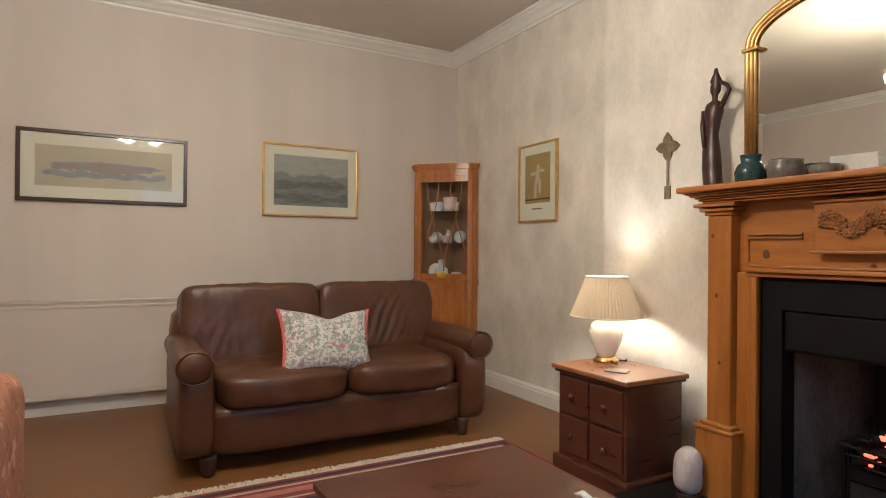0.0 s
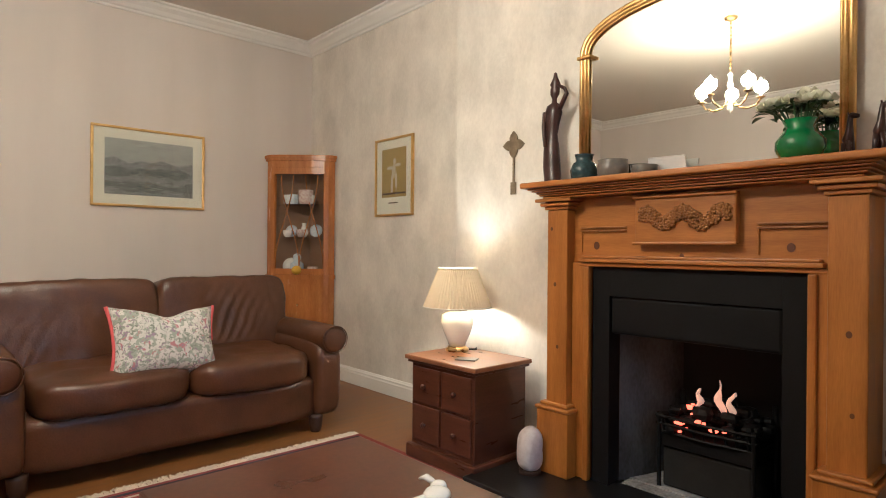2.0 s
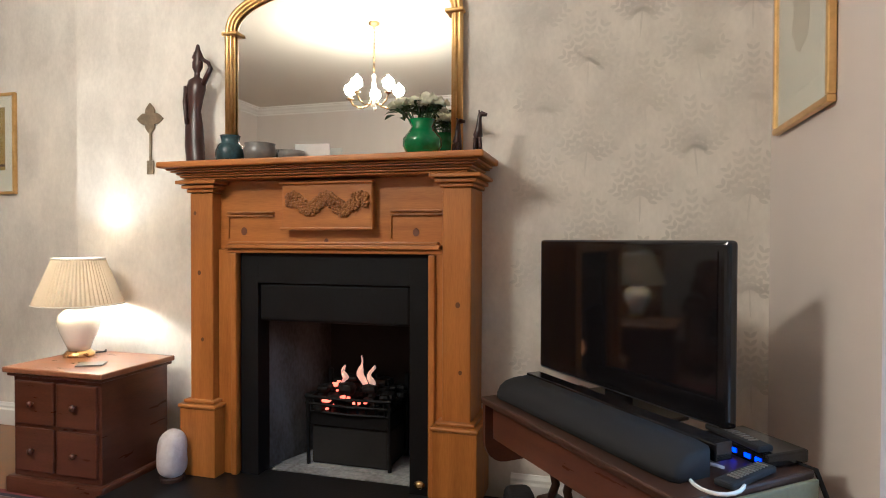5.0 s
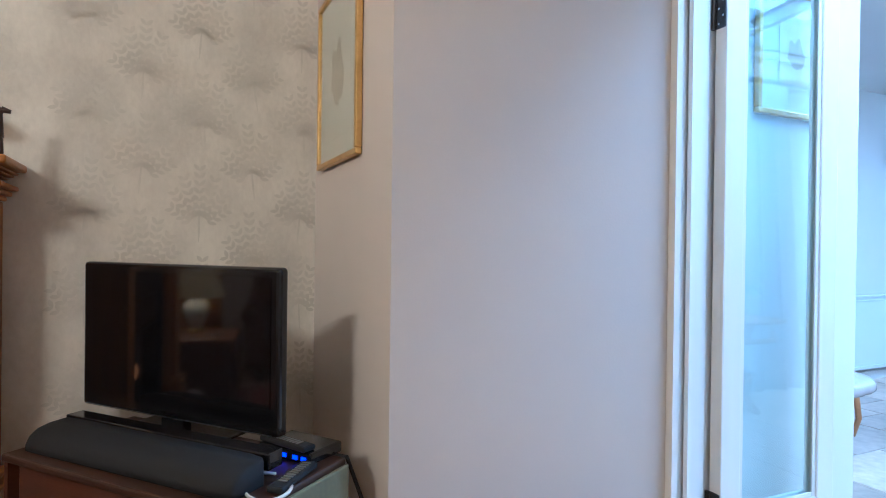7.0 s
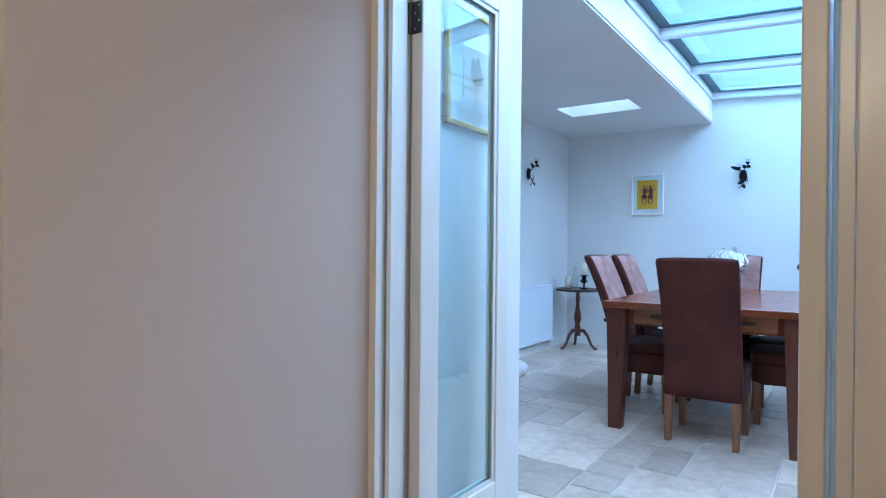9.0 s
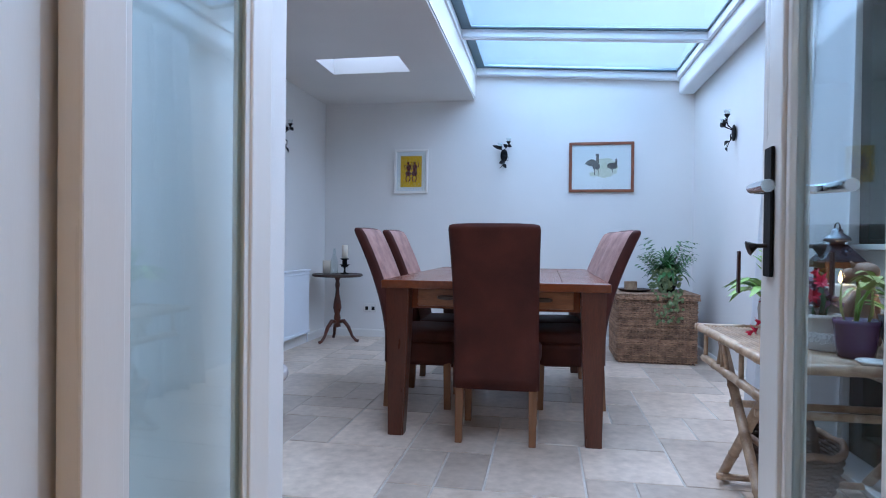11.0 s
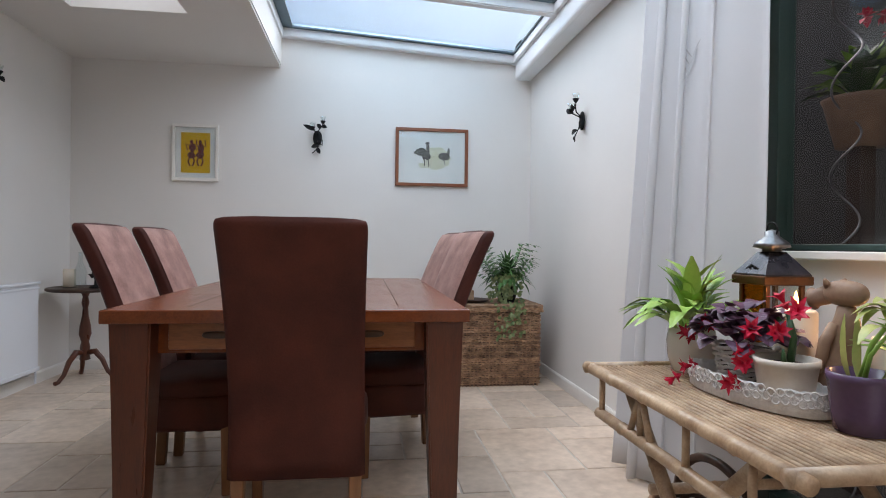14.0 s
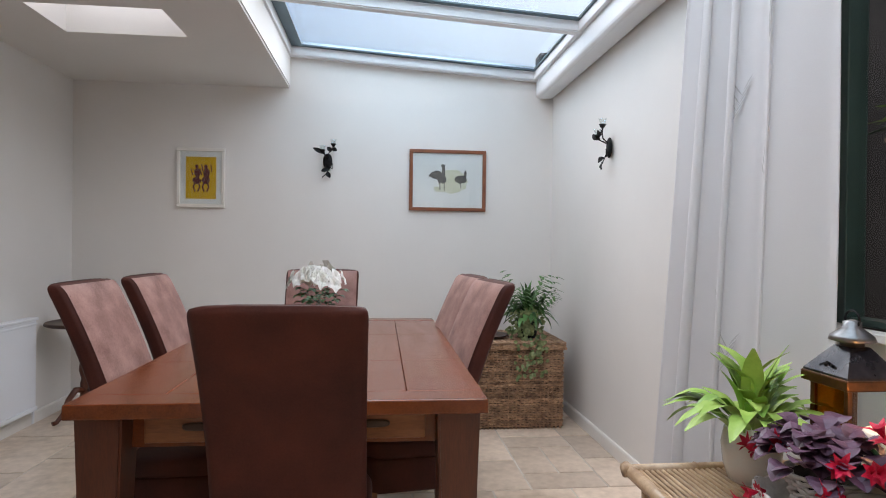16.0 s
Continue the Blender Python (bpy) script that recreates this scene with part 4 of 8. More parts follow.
for z, items in ((0.836, ((PLATE, 1.0, "china_plate"), (BUST, 1.0, "china_figurine"), (CUP, 0.9, "china_cup"))), (1.138, ((CUP, 0.8, "china_cup"), (PLATE, 0.75, "china_plate"), (CUP, 0.9, "china_cup"), (VASE, 0.6, "china_vase"), (PLATE, 0.8, "china_plate"))), (1.408, ((MUG, 0.9, "china_cup"), (MUG, 0.95, "china_cup"), (MUG, 1.4, "china_jug"), (MUG, 0.9, "china_cup")))):
    for k, (prof, s, nm) in enumerate(items):
        f = (k + 0.5) / len(items)
        x, y = -0.30 + 0.20 * f - 0.02 * (k % 2), -0.11 - 0.20 * f + 0.03 * (k % 2)
        bm = bmesh.new(); lathe(bm, [(1.28 * r * s, 1.28 * h * s) for r, h in prof], 16)
        stand = pose(3.612 + x, 4.646 + y, z + 0.001)
        if prof is PLATE:
            stand = pose(3.612 + x + 0.03, 4.646 + y + 0.03, z + 0.001 + 0.066 * s) @ pose(0, 0, 0, 76, 0, -45)
        tagged(part(nm, bm, CHINA[k % 3], smooth=True, m=stand), "small glazed china piece in the corner cabinet", nm.split("_")[1], "cabinet china")
bm = bmesh.new(); puff(bm, 0, 0, 0.03, 0.028, 0.022, 0.03, 2, 6); tagged(part("yellow_trinket", bm, YELLOW, smooth=True, m=pose(3.355, 4.405, 1.06) @ Matrix.Diagonal((1.5, 1.5, 1.2, 1))), "small yellow glazed ornament in the corner cabinet", "ornament").location.z = 0.838

# bedside chest
chest = thing("chest_of_drawers", pose(2.92, 1.955, 0), "small red mahogany chest with four drawers", "chest")
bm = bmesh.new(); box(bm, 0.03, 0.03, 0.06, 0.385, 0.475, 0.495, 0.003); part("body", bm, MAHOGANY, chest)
# Top board in a lighter, browner mahogany than the body.
bm = bmesh.new(); box(bm, 0.0, 0.0, 0.497, 0.40, 0.505, 0.520, 0.006); part("top", bm, MAHOGANY_TOP, chest, "honey brown top, lighter than the body")
bm = bmesh.new(); box(bm, 0.012, 0.012, 0.482, 0.395, 0.493, 0.496, 0.005); part("top_moulding", bm, MAHOGANY, chest)
bm = bmesh.new(); box(bm, 0.005, 0.005, 0.0, 0.39, 0.50, 0.075, 0.012); part("plinth", bm, MAHOGANY, chest)
for y0, y1 in ((0.045, 0.245), (0.26, 0.46)):
    for z0, z1 in ((0.10, 0.275), (0.29, 0.465)):
        dr = bar("drawer", 0.018, y0, z0, 0.034, y1, z1, MAHOGANY, chest, bevel=0.005)
        bm = bmesh.new(); lathe(bm, [(0.004, 0), (0.005, 0.008), (0.013, 0.014), (0.012, 0.022), (0, 0.026)], 14)
        bmesh.ops.rotate(bm, verts=bm.verts, cent=(0, 0, 0), matrix=Matrix.Rotation(radians(-90), 3, "Y"))
        bmesh.ops.translate(bm, verts=bm.verts, vec=(0.018, (y0 + y1) / 2, (z0 + z1) / 2)); part("knob", bm, MAHOGANY, dr, smooth=True)
bm = bmesh.new(); box(bm, -0.035, -0.05, 0, 0.035, 0.05, 0.006); tagged(part("coaster", bm, GREYPOT, m=pose(3.05, 2.14, 0.5205, 0, 0, 30)), "dark flat coaster on the chest", "coaster")

lamp = thing("table_lamp", pose(3.19, 2.355, 0.5205), "white ceramic table lamp with a pleated cream shade", "lamp")
bm = bmesh.new(); lathe(bm, [(0.062, 0), (0.062, 0.012), (0.05, 0.022), (0.046, 0.026)], 24); part("foot", bm, BRASS, lamp, "brass foot", smooth=True)
bm = bmesh.new(); lathe(bm, [(0.042, 0.026), (0.055, 0.06), (0.076, 0.11), (0.086, 0.15), (0.080, 0.185), (0.052, 0.207), (0.040, 0.215), (0.062, 0.222), (0.064, 0.230), (0.03, 0.236), (0.012, 0.25), (0.0, 0.25)], 32); part("body", bm, CERAMIC, lamp, smooth=True)
bm = bmesh.new(); tube(bm, [(0, 0, 0.25), (0, 0, 0.29)], 0.009, 10); part("bulb_holder", bm, BRASS, lamp)
bm = bmesh.new(); lathe(bm, [(0.178, 0.232), (0.102, 0.432)], 240, 0, 0, 0.018, 60)
for f in [f for f in bm.faces if len(f.verts) > 4]:
    bm.faces.remove(f)
SHADE = bpy.data.materials.new("pleated_cream_shade")
SHADE.use_nodes = True
sn, sl = SHADE.node_tree.nodes, SHADE.node_tree.links
dif, trl, mx = sn.new("ShaderNodeBsdfDiffuse"), sn.new("ShaderNodeBsdfTranslucent"), sn.new("ShaderNodeMixShader")
nz = sn.new("ShaderNodeTexNoise"); nz.inputs["Scale"].default_value = 60
rp = sn.new("ShaderNodeValToRGB"); rp.color_ramp.elements[0].color, rp.color_ramp.elements[1].color = (0.56, 0.45, 0.29, 1), (0.68, 0.56, 0.39, 1)
sl.new(nz.outputs["Fac"], rp.inputs[0]); sl.new(rp.outputs[0], dif.inputs[0]); sl.new(rp.outputs[0], trl.inputs[0])
mx.inputs[0].default_value = 0.025
sl.new(dif.outputs[0], mx.inputs[1]); sl.new(trl.outputs[0], mx.inputs[2]); sl.new(mx.outputs[0], sn["Material Output"].inputs[0])
part("shade", bm, SHADE, lamp)
for r, z in ((0.103, 0.432), (0.179, 0.232)):
    bm = bmesh.new(); tube(bm, [(r * math.cos(a), r * math.sin(a), z) for a in [2 * math.pi * k / 48 for k in range(49)]], 0.004, 6); part("shade_rim", bm, MOUNT, lamp)
bm = bmesh.new(); puff(bm, 0, 0, 0.31, 0.022, 0.022, 0.03, 2, 5); bulb = part("bulb", bm, BULB, lamp, "lit bulb", smooth=True); bulb.visible_shadow = False
bm = bmesh.new(); tube(bm, [(3.24, 2.33, 0.526), (3.28, 2.30, 0.525), (3.31, 2.33, 0.525), (3.33, 2.37, 0.50), (3.345, 2.39, 0.1)], 0.004, 6); tagged(part("lamp_cable", bm, MATTBLACK), "dark cable behind the lamp", "cable")

# fireplace surround
fp = thing("fireplace_surround", pose(3.41, 1.16, 0), "waxed pine fireplace surround with carved frieze panel", "fireplace")
X = -0.20
for s in (-1, 1):
    c = 0.57 if s > 0 else -0.535
    bm = bmesh.new(); box(bm, X, c - 0.055, 0.35, -0.001, c + 0.055, 1.235, 0.006); part("pilaster", bm, PINE, fp)
    bm = bmesh.new(); box(bm, X - 0.03, c - 0.085, 0.051, -0.001, c + 0.085, 0.335, 0.004); part("plinth_block", bm, PINE, fp)
    bm = bmesh.new(); box(bm, X - 0.038, c - 0.092, 0.336, -0.001, c + 0.092, 0.352, 0.006); box(bm, X - 0.02, c - 0.075, 0.353, -0.001, c + 0.075, 0.368, 0.005); part("plinth_moulding", bm, PINE_H, fp)
    bm = bmesh.new()
    for k, (o, z) in enumerate(((0.01, 1.236), (0.025, 1.252), (0.042, 1.270))):
        box(bm, X - o, c - 0.055 - o, z, -0.001, c + 0.055 + o, z + 0.015, 0.004)
    part("capital", bm, PINE_H, fp)
bm = bmesh.new(); box(bm, X + 0.055, -0.515, 1.0, -0.001, 0.515, 1.285); part("frieze", bm, PINE_H, fp)
for y0, y1 in ((0.255, 0.475), (-0.475, -0.255)):
    for z in (1.135, 1.150):
        bar("panel_bead", X + 0.042, y0, z, X + 0.054, y1, z + 0.007, CARVED, fp, bevel=0.002)
    bar("panel_bead", X + 0.046, y1 - 0.006, 1.045, X + 0.054, y1, 1.134, PINE, fp, bevel=0.002)
bm = bmesh.new(); box(bm, X + 0.018, -0.195, 1.085, X + 0.054, 0.20, 1.275, 0.006); panel = part("carved_panel", bm, PINE_H, fp)
bm = bmesh.new(); box(bm, X + 0.005, -0.200, 1.078, X + 0.020, 0.205, 1.090, 0.004); box(bm, X + 0.005, -0.200, 1.262, X + 0.020, 0.205, 1.274, 0.004); part("panel_frame", bm, PINE_H, panel)
rnd = random.Random(3)
for k in range(34):
    f = (k % 17) / 8.0 - 1
    y, z = 0.165 * f, 1.180 + 0.022 * math.cos(f * 7.0) + (0.016 if k < 17 else -0.014) + rnd.uniform(-0.006, 0.006)
    bm = bmesh.new(); a = rnd.uniform(0, 3.14)
    for j in range(5):
        q = a + j * 1.257
        puff(bm, X + 0.013, y + 0.011 * math.cos(q), z + 0.011 * math.sin(q), 0.009, 0.0085, 0.0085, 2, 1)
    puff(bm, X + 0.010, y, z, 0.010, 0.007, 0.007, 2, 1)
    part("carved_flower", bm, CARVED, panel, smooth=True)
bm = bmesh.new()
for k, (o, z0, z1) in enumerate(((0.0, 0.985, 1.002), (0.016, 1.003, 1.020), (0.008, 1.021, 1.032))):
    box(bm, X + 0.03 - o, -0.475 + 0.01 * k, z0, X + 0.08, 0.475 - 0.01 * k, z1, 0.004)
part("lintel_moulding", bm, PINE_H, fp)
for s in (-1, 1):
    bm = bmesh.new(); box(bm, X + 0.035, min(s * 0.43, s * 0.513), 0.052, -0.001, max(s * 0.43, s * 0.513), 1.0, 0.004); part("inner_jamb", bm, PINE, fp)
    bm = bmesh.new(); box(bm, X + 0.020, min(s * 0.418, s * 0.445), 0.052, X + 0.05, max(s * 0.418, s * 0.445), 0.984, 0.006); part("inner_bead", bm, PINE, fp)
for o, z0, z1 in ((0.030, 1.286, 1.295), (0.042, 1.296, 1.304), (0.052, 1.305, 1.313), (0.068, 1.314, 1.321), (0.080, 1.322, 1.330)):
    bar("shelf_moulding", X - o, -0.552 - o, z0, -0.001, 0.602 + o, z1, PINE_H, fp, bevel=0.005)
bm = bmesh.new(); box(bm, X - 0.100, -0.655, 1.331, -0.001, 0.712, 1.357, 0.008, 3); part("mantel_shelf", bm, PINE_H, fp)
for y, z, r in ((0.40, 1.075, 0.014), (-0.36, 1.07, 0.013), (0.02, 1.035, 0.009), (0.58, 0.9, 0.008), (0.565, 0.62, 0.007), (-0.54, 0.8, 0.009), (-0.55, 0.55, 0.007), (0.60, 1.15, 0.007)):
    xx = X + 0.054 if abs(y) < 0.5 else X
    bm = bmesh.new(); tube(bm, [(xx - 0.0006, y, z), (xx + 0.003, y, z)], r, 14, 1.25); part("knot", bm, KNOT, fp)

fire = thing("fireplace_insert", pose(3.41, 1.16, 0), "black cast fireplace insert with a lit coal basket", "fireplace")
for y0, z0, y1, z1 in ((0.335, 0.051, 0.417, 0.984), (-0.417, 0.051, -0.335, 0.984), (-0.3345, 0.86, 0.3345, 0.984)):
    bar("slip_panel", -0.145, y0, z0, -0.002, y1, z1, BLACK, fire, bevel=0)
bm = bmesh.new(); box(bm, -0.136, -0.334, 0.70, -0.06, 0.334, 0.8595, 0.012); part("hood", bm, BLACK, fire)
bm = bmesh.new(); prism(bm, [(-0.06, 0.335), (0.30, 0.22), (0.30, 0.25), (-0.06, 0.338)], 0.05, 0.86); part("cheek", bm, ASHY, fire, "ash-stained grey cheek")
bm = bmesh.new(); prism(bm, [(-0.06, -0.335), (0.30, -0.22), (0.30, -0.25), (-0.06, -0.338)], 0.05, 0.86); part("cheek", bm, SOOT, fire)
bm = bmesh.new(); box(bm, 0.30, -0.33, 0.0, 0.335, 0.33, 0.879); part("fireback", bm, SOOT, fire)
bm = bmesh.new(); box(bm, -0.001, -0.33, 0.0, 0.30, 0.33, 0.055); part("ash_floor", bm, ASH, fire, "pale ash on the hearth floor")
UP = 0.10
grate = bmesh.new()
for k in range(9):
    y = -0.17 + 0.0425 * k
    tube(grate, [(0.02, y, UP + 0.19), (0.004, y, UP + 0.255)], 0.006, 6)
for z in (0.19, 0.225, 0.258):
    tube(grate, [(0.02 - 0.25 * (z - 0.2), -0.20, UP + z), (0.0 - 0.25 * (z - 0.2), 0, UP + z), (0.02 - 0.25 * (z - 0.2), 0.20, UP + z)], 0.006, 6)
for y in (-0.19, 0.19):
    tube(grate, [(0.02, y, 0.055), (0.012, y, UP + 0.27)], 0.009, 8)
    tube(grate, [(0.24, y, 0.055), (0.24, y, UP + 0.33)], 0.011, 8)
box(grate, 0.02, -0.19, UP + 0.13, 0.25, 0.19, UP + 0.185)
part("coal_basket", grate, BLACK, fire)
bm = bmesh.new(); box(bm, 0.03, -0.18, 0.056, 0.24, 0.18, UP + 0.125, 0.01); part("ash_box", bm, SOOT, fire)
rnd = random.Random(11)
for k in range(120):
    x, y = rnd.uniform(0.015, 0.24), rnd.uniform(-0.185, 0.185)
    z = UP + 0.20 + 0.13 * rnd.random() * (1 - (y / 0.24) ** 2)
    s = rnd.uniform(0.014, 0.034)
    lit = rnd.random() < 0.5 and x < 0.14 and -0.11 < y < 0.15
    s *= rnd.uniform(0.28, 0.55) if lit else 1.0
    bm = bmesh.new(); puff(bm, x - (0.02 if lit else 0), y, z, s, s * rnd.uniform(0.7, 1.5), s * rnd.uniform(0.5, 0.9), 3, 1, 0.3 * s, k)
    part("ember" if lit else "coal", bm, EMBER if lit else BLACK, fire, "glowing red ember" if lit else "")


def flame(y0, z0, h, w, lean):
    """A torn tongue of fire: a thin leaf-shaped sheet that curls and forks."""
    bm = bmesh.new()
    rows = []
    for k in range(9):
        q = k / 8
        c = y0 + lean * q * q + 0.010 * math.sin(7 * q + 40 * y0)
        ww = w * (1 - q) ** 0.7 * (0.45 + 1.5 * q * (1 - q)) + 0.0012
        rows.append([bm.verts.new((0.085 + 0.012 * math.sin(5 * q + j), c + ww * (j - 1.5) / 1.5, z0 + h * q * (1 + 0.16 * math.sin(2.6 * j + 30 * y0)))) for j in range(4)])
    for p, q in zip(rows, rows[1:]):
        for j in range(3):
            bm.faces.new((p[j], p[j + 1], q[j + 1], q[j]))
    ob = part("flame", bm, FIRE, fire, "pale orange flame", smooth=True)
    ob.modifiers.new("thickness", "SOLIDIFY").thickness = 0.004


for args in ((0.055, 0.40, 0.075, 0.012, -0.012), (-0.040, 0.40, 0.115, 0.022, 0.012), (-0.075, 0.39, 0.095, 0.016, -0.014)):
    flame(*args)
bm = bmesh.new(); lathe(bm, [(0.010, 0), (0.012, 0.02), (0.026, 0.03), (0.028, 0.045), (0.016, 0.056), (0, 0.058)], 16)
part("gas_tap", bm, BRASS, fire, "small brass tap knob", smooth=True, m=pose(-0.13, -0.375, 0.051))
bm = bmesh.new(); box(bm, 2.87, 0.36, 0.001, 3.34, 1.98, 0.050, 0.006)
tagged(part("hearth", bm, SLATE), "black slate hearth slab", "hearth", kind="structure")
bm = bmesh.new(); box(bm, 3.345, 0.84, 0.0015, 3.409, 1.48, 0.050); tagged(part("hearth_back", bm, ASH), "ash-dusted inner hearth", "hearth", kind="structure")
salt = thing("salt_lamp", pose(3.13, 1.81, 0.051), "rough white rock salt lamp on the hearth", "lamp")
bm = bmesh.new(); puff(bm, 0, 0, 0.105, 0.062, 0.055, 0.098, 2.4, 8, 0.010, 3); part("rock", bm, surface("rock_salt", (0.70, 0.64, 0.62), (0.58, 0.50, 0.48), rough=0.5, scale=30, bump=0.002), salt, smooth=True)
bm = bmesh.new(); lathe(bm, [(0.05, 0), (0.05, 0.014), (0.045, 0.018)], 18); part("base", bm, FOOT, salt)

# arched overmantel mirror
mir = thing("overmantel_mirror", pose(3.408, 1.190, 1.3575), "large arched gilt overmantel mirror standing on the mantel", "mirror")


def arch(hw, spring, rise):
    pts = [(-hw, 0.0), (-hw, spring)]
    pts += [(hw * math.cos(radians(180 - 180 * k / 28)) , spring + rise * math.sin(radians(180 * k / 28)) ** 0.85) for k in range(1, 28)]
    return pts + [(hw, spring), (hw, 0.0)]


bm = bmesh.new()
PTS = arch(0.515, 0.60, 0.185)
bm.faces.new([bm.verts.new((-0.012, y, z + 0.004)) for y, z in PTS])
part("glass", bm, MIRROR, mir, "silvered mirror glass")
for name, o, r, d in (("outer_moulding", 0.0, 0.013, -0.024), ("middle_moulding", -0.0185, 0.009, -0.026), ("inner_moulding", -0.031, 0.006, -0.020)):
    bm = bmesh.new(); tube(bm, [(d, y, max(0.016, z)) for y, z in arch(0.533 + o, 0.60, 0.20 + o)], r, 10); part(name, bm, GOLD, mir, smooth=True)
for y in (-0.513, 0.513):
    bm = bmesh.new(); box(bm, -0.048, y - 0.038, 0.585, -0.006, y + 0.038, 0.600, 0.004); part("collar", bm, GOLD, mir)
bm = bmesh.new(); box(bm, -0.044, -0.53, 0.001, -0.004, 0.53, 0.022, 0.005); part("bottom_rail", bm, GOLD, mir)

# figures and pots on the mantel
bm = bmesh.new()
lathe(bm, [(0.050, 0), (0.052, 0.012), (0.044, 0.02), (0.046, 0.10), (0.042, 0.18), (0.030, 0.25), (0.036, 0.30), (0.046, 0.35), (0.038, 0.385), (0.014, 0.40), (0.013, 0.42), (0.024, 0.44), (0.025, 0.465), (0.020, 0.475), (0.028, 0.485), (0.012, 0.52), (0.008, 0.54), (0, 0.545)], 20)
for v in bm.verts:
    v.co.x *= 0.72
    v.co.y += 0.010 * math.sin(v.co.z * 9)
tube(bm, [(-0.005, -0.040, 0.365), (-0.012, -0.085, 0.43), (-0.008, -0.07, 0.455), (0, -0.02, 0.485)], [0.012, 0.010, 0.009, 0.008], 8)
tube(bm, [(-0.005, 0.045, 0.36), (-0.014, 0.046, 0.29), (-0.026, 0.032, 0.22), (-0.032, 0.022, 0.19)], [0.013, 0.011, 0.009, 0.010], 8)
tagged(part("carved_statue", bm, DARKWOOD, smooth=True, m=pose(3.33, 1.848, 1.3575)), "tall dark carved wooden figure on the mantel", "statue")


def pot(name, prof, material, m, label, category, n=28):
    bm = bmesh.new(); lathe(bm, prof, n)
    return tagged(part(name, bm, material, smooth=True, m=m), label, category)


pot("stoneware_jar", [(0.045, 0), (0.058, 0.02), (0.062, 0.055), (0.050, 0.085), (0.036, 0.095), (0.040, 0.118), (0.043, 0.125), (0.036, 0.125), (0.030, 0.09), (0, 0.02)], TEALPOT, pose(3.29, 1.645, 1.3575), "dark teal stoneware jar with a flared neck", "jar")
pot("stoneware_bowl", [(0.045, 0), (0.064, 0.02), (0.068, 0.055), (0.060, 0.075), (0.064, 0.085), (0.058, 0.085), (0.055, 0.06), (0, 0.015)], GREYPOT, pose(3.29, 1.50, 1.3575), "grey brown stoneware bowl", "bowl")
pot("small_bowl", [(0.035, 0), (0.052, 0.02), (0.056, 0.05), (0.050, 0.05), (0.045, 0.02), (0, 0.008)], GREYPOT, pose(3.30, 1.36, 1.3575), "low grey pottery bowl", "bowl")
bm = bmesh.new(); box(bm, -0.006, -0.075, 0, 0.0, 0.075, 0.085); tagged(part("folded_card", bm, MOUNT_WHITE, m=pose(3.35, 1.28, 1.3578, 0, -14, 6)), "plain white card leaning on the mirror", "card")
vase = thing("flower_vase", pose(3.245, 0.770, 1.3575) @ Matrix.Diagonal((0.88, 0.88, 0.88, 1)), "round green glass vase of cream roses", "vase")
bm = bmesh.new(); lathe(bm, [(0.045, 0), (0.068, 0.012), (0.085, 0.045), (0.084, 0.075), (0.062, 0.105), (0.045, 0.125), (0.062, 0.155), (0.055, 0.155), (0.038, 0.125), (0, 0.10)], 30); part("jar", bm, GREENGLASS, vase, smooth=True)


def leaf_bm(bm, base, tip, width, bend=0.0, up=(0, 0, 1), seg=4):
    """A pointed leaf blade from base to tip, folded a little along its rib."""
    base, tip = Vector(base), Vector(tip)
    d = tip - base
    side = d.cross(Vector(up))
    side = side.normalized() if side.length > 1e-5 else Vector((1, 0, 0))
    nrm = side.cross(d).normalized()
    prev = None
    for k in range(seg + 1):
        q = k / seg
        c = base + d * q + nrm * (bend * math.sin(math.pi * q))
        w = width * math.sin(math.pi * min(1, q * 0.92 + 0.06)) ** 0.8
        row = [bm.verts.new(c + side * w + nrm * w * 0.25), bm.verts.new(c), bm.verts.new(c - side * w + nrm * w * 0.25)]
        if prev:
            bm.faces.new((prev[0], prev[1], row[1], row[0]))
            bm.faces.new((prev[1], prev[2], row[2], row[1]))
        prev = row


rnd = random.Random(5)
greens = bmesh.new()
for k in range(22):
    a, e = rnd.uniform(0, 6.28), rnd.uniform(0.15, 1.0)
    top = Vector((0.075 * math.cos(a) * e * 1.1, 0.13 * math.sin(a) * e, 0.215 + 0.05 * rnd.random() * (1.2 - e)))
    bm = bmesh.new()
    for j in range(9):
        b = j * 2.4
        rr = 0.010 + 0.0030 * j
        leaf_bm(bm, top + Vector((rr * 0.4 * math.cos(b), rr * 0.4 * math.sin(b), -0.014)), top + Vector((rr * math.cos(b) * 1.1, rr * math.sin(b) * 1.1, 0.018 - 0.0012 * j)), 0.024, 0.009, (math.cos(b), math.sin(b), 0.1), 3)
    rose = part("rose", bm, PETAL_CREAM, vase, "cream rose", smooth=True)
    tube(greens, [(0.02 * math.cos(a), 0.02 * math.sin(a), 0.11), top * 0.75 + Vector((0, 0, 0.03)), top - Vector((0, 0, 0.01))], 0.003, 5)
    for j in range(2):
        q = rnd.uniform(0, 6.28)
        p = top - Vector((0, 0, rnd.uniform(0.02, 0.05)))
        leaf_bm(greens, p, p + Vector((0.05 * math.cos(q), 0.07 * math.sin(q), rnd.uniform(-0.02, 0.03))), 0.014, 0.006)
part("foliage", greens, LEAF_DARK, vase, "green rose stems and leaves")


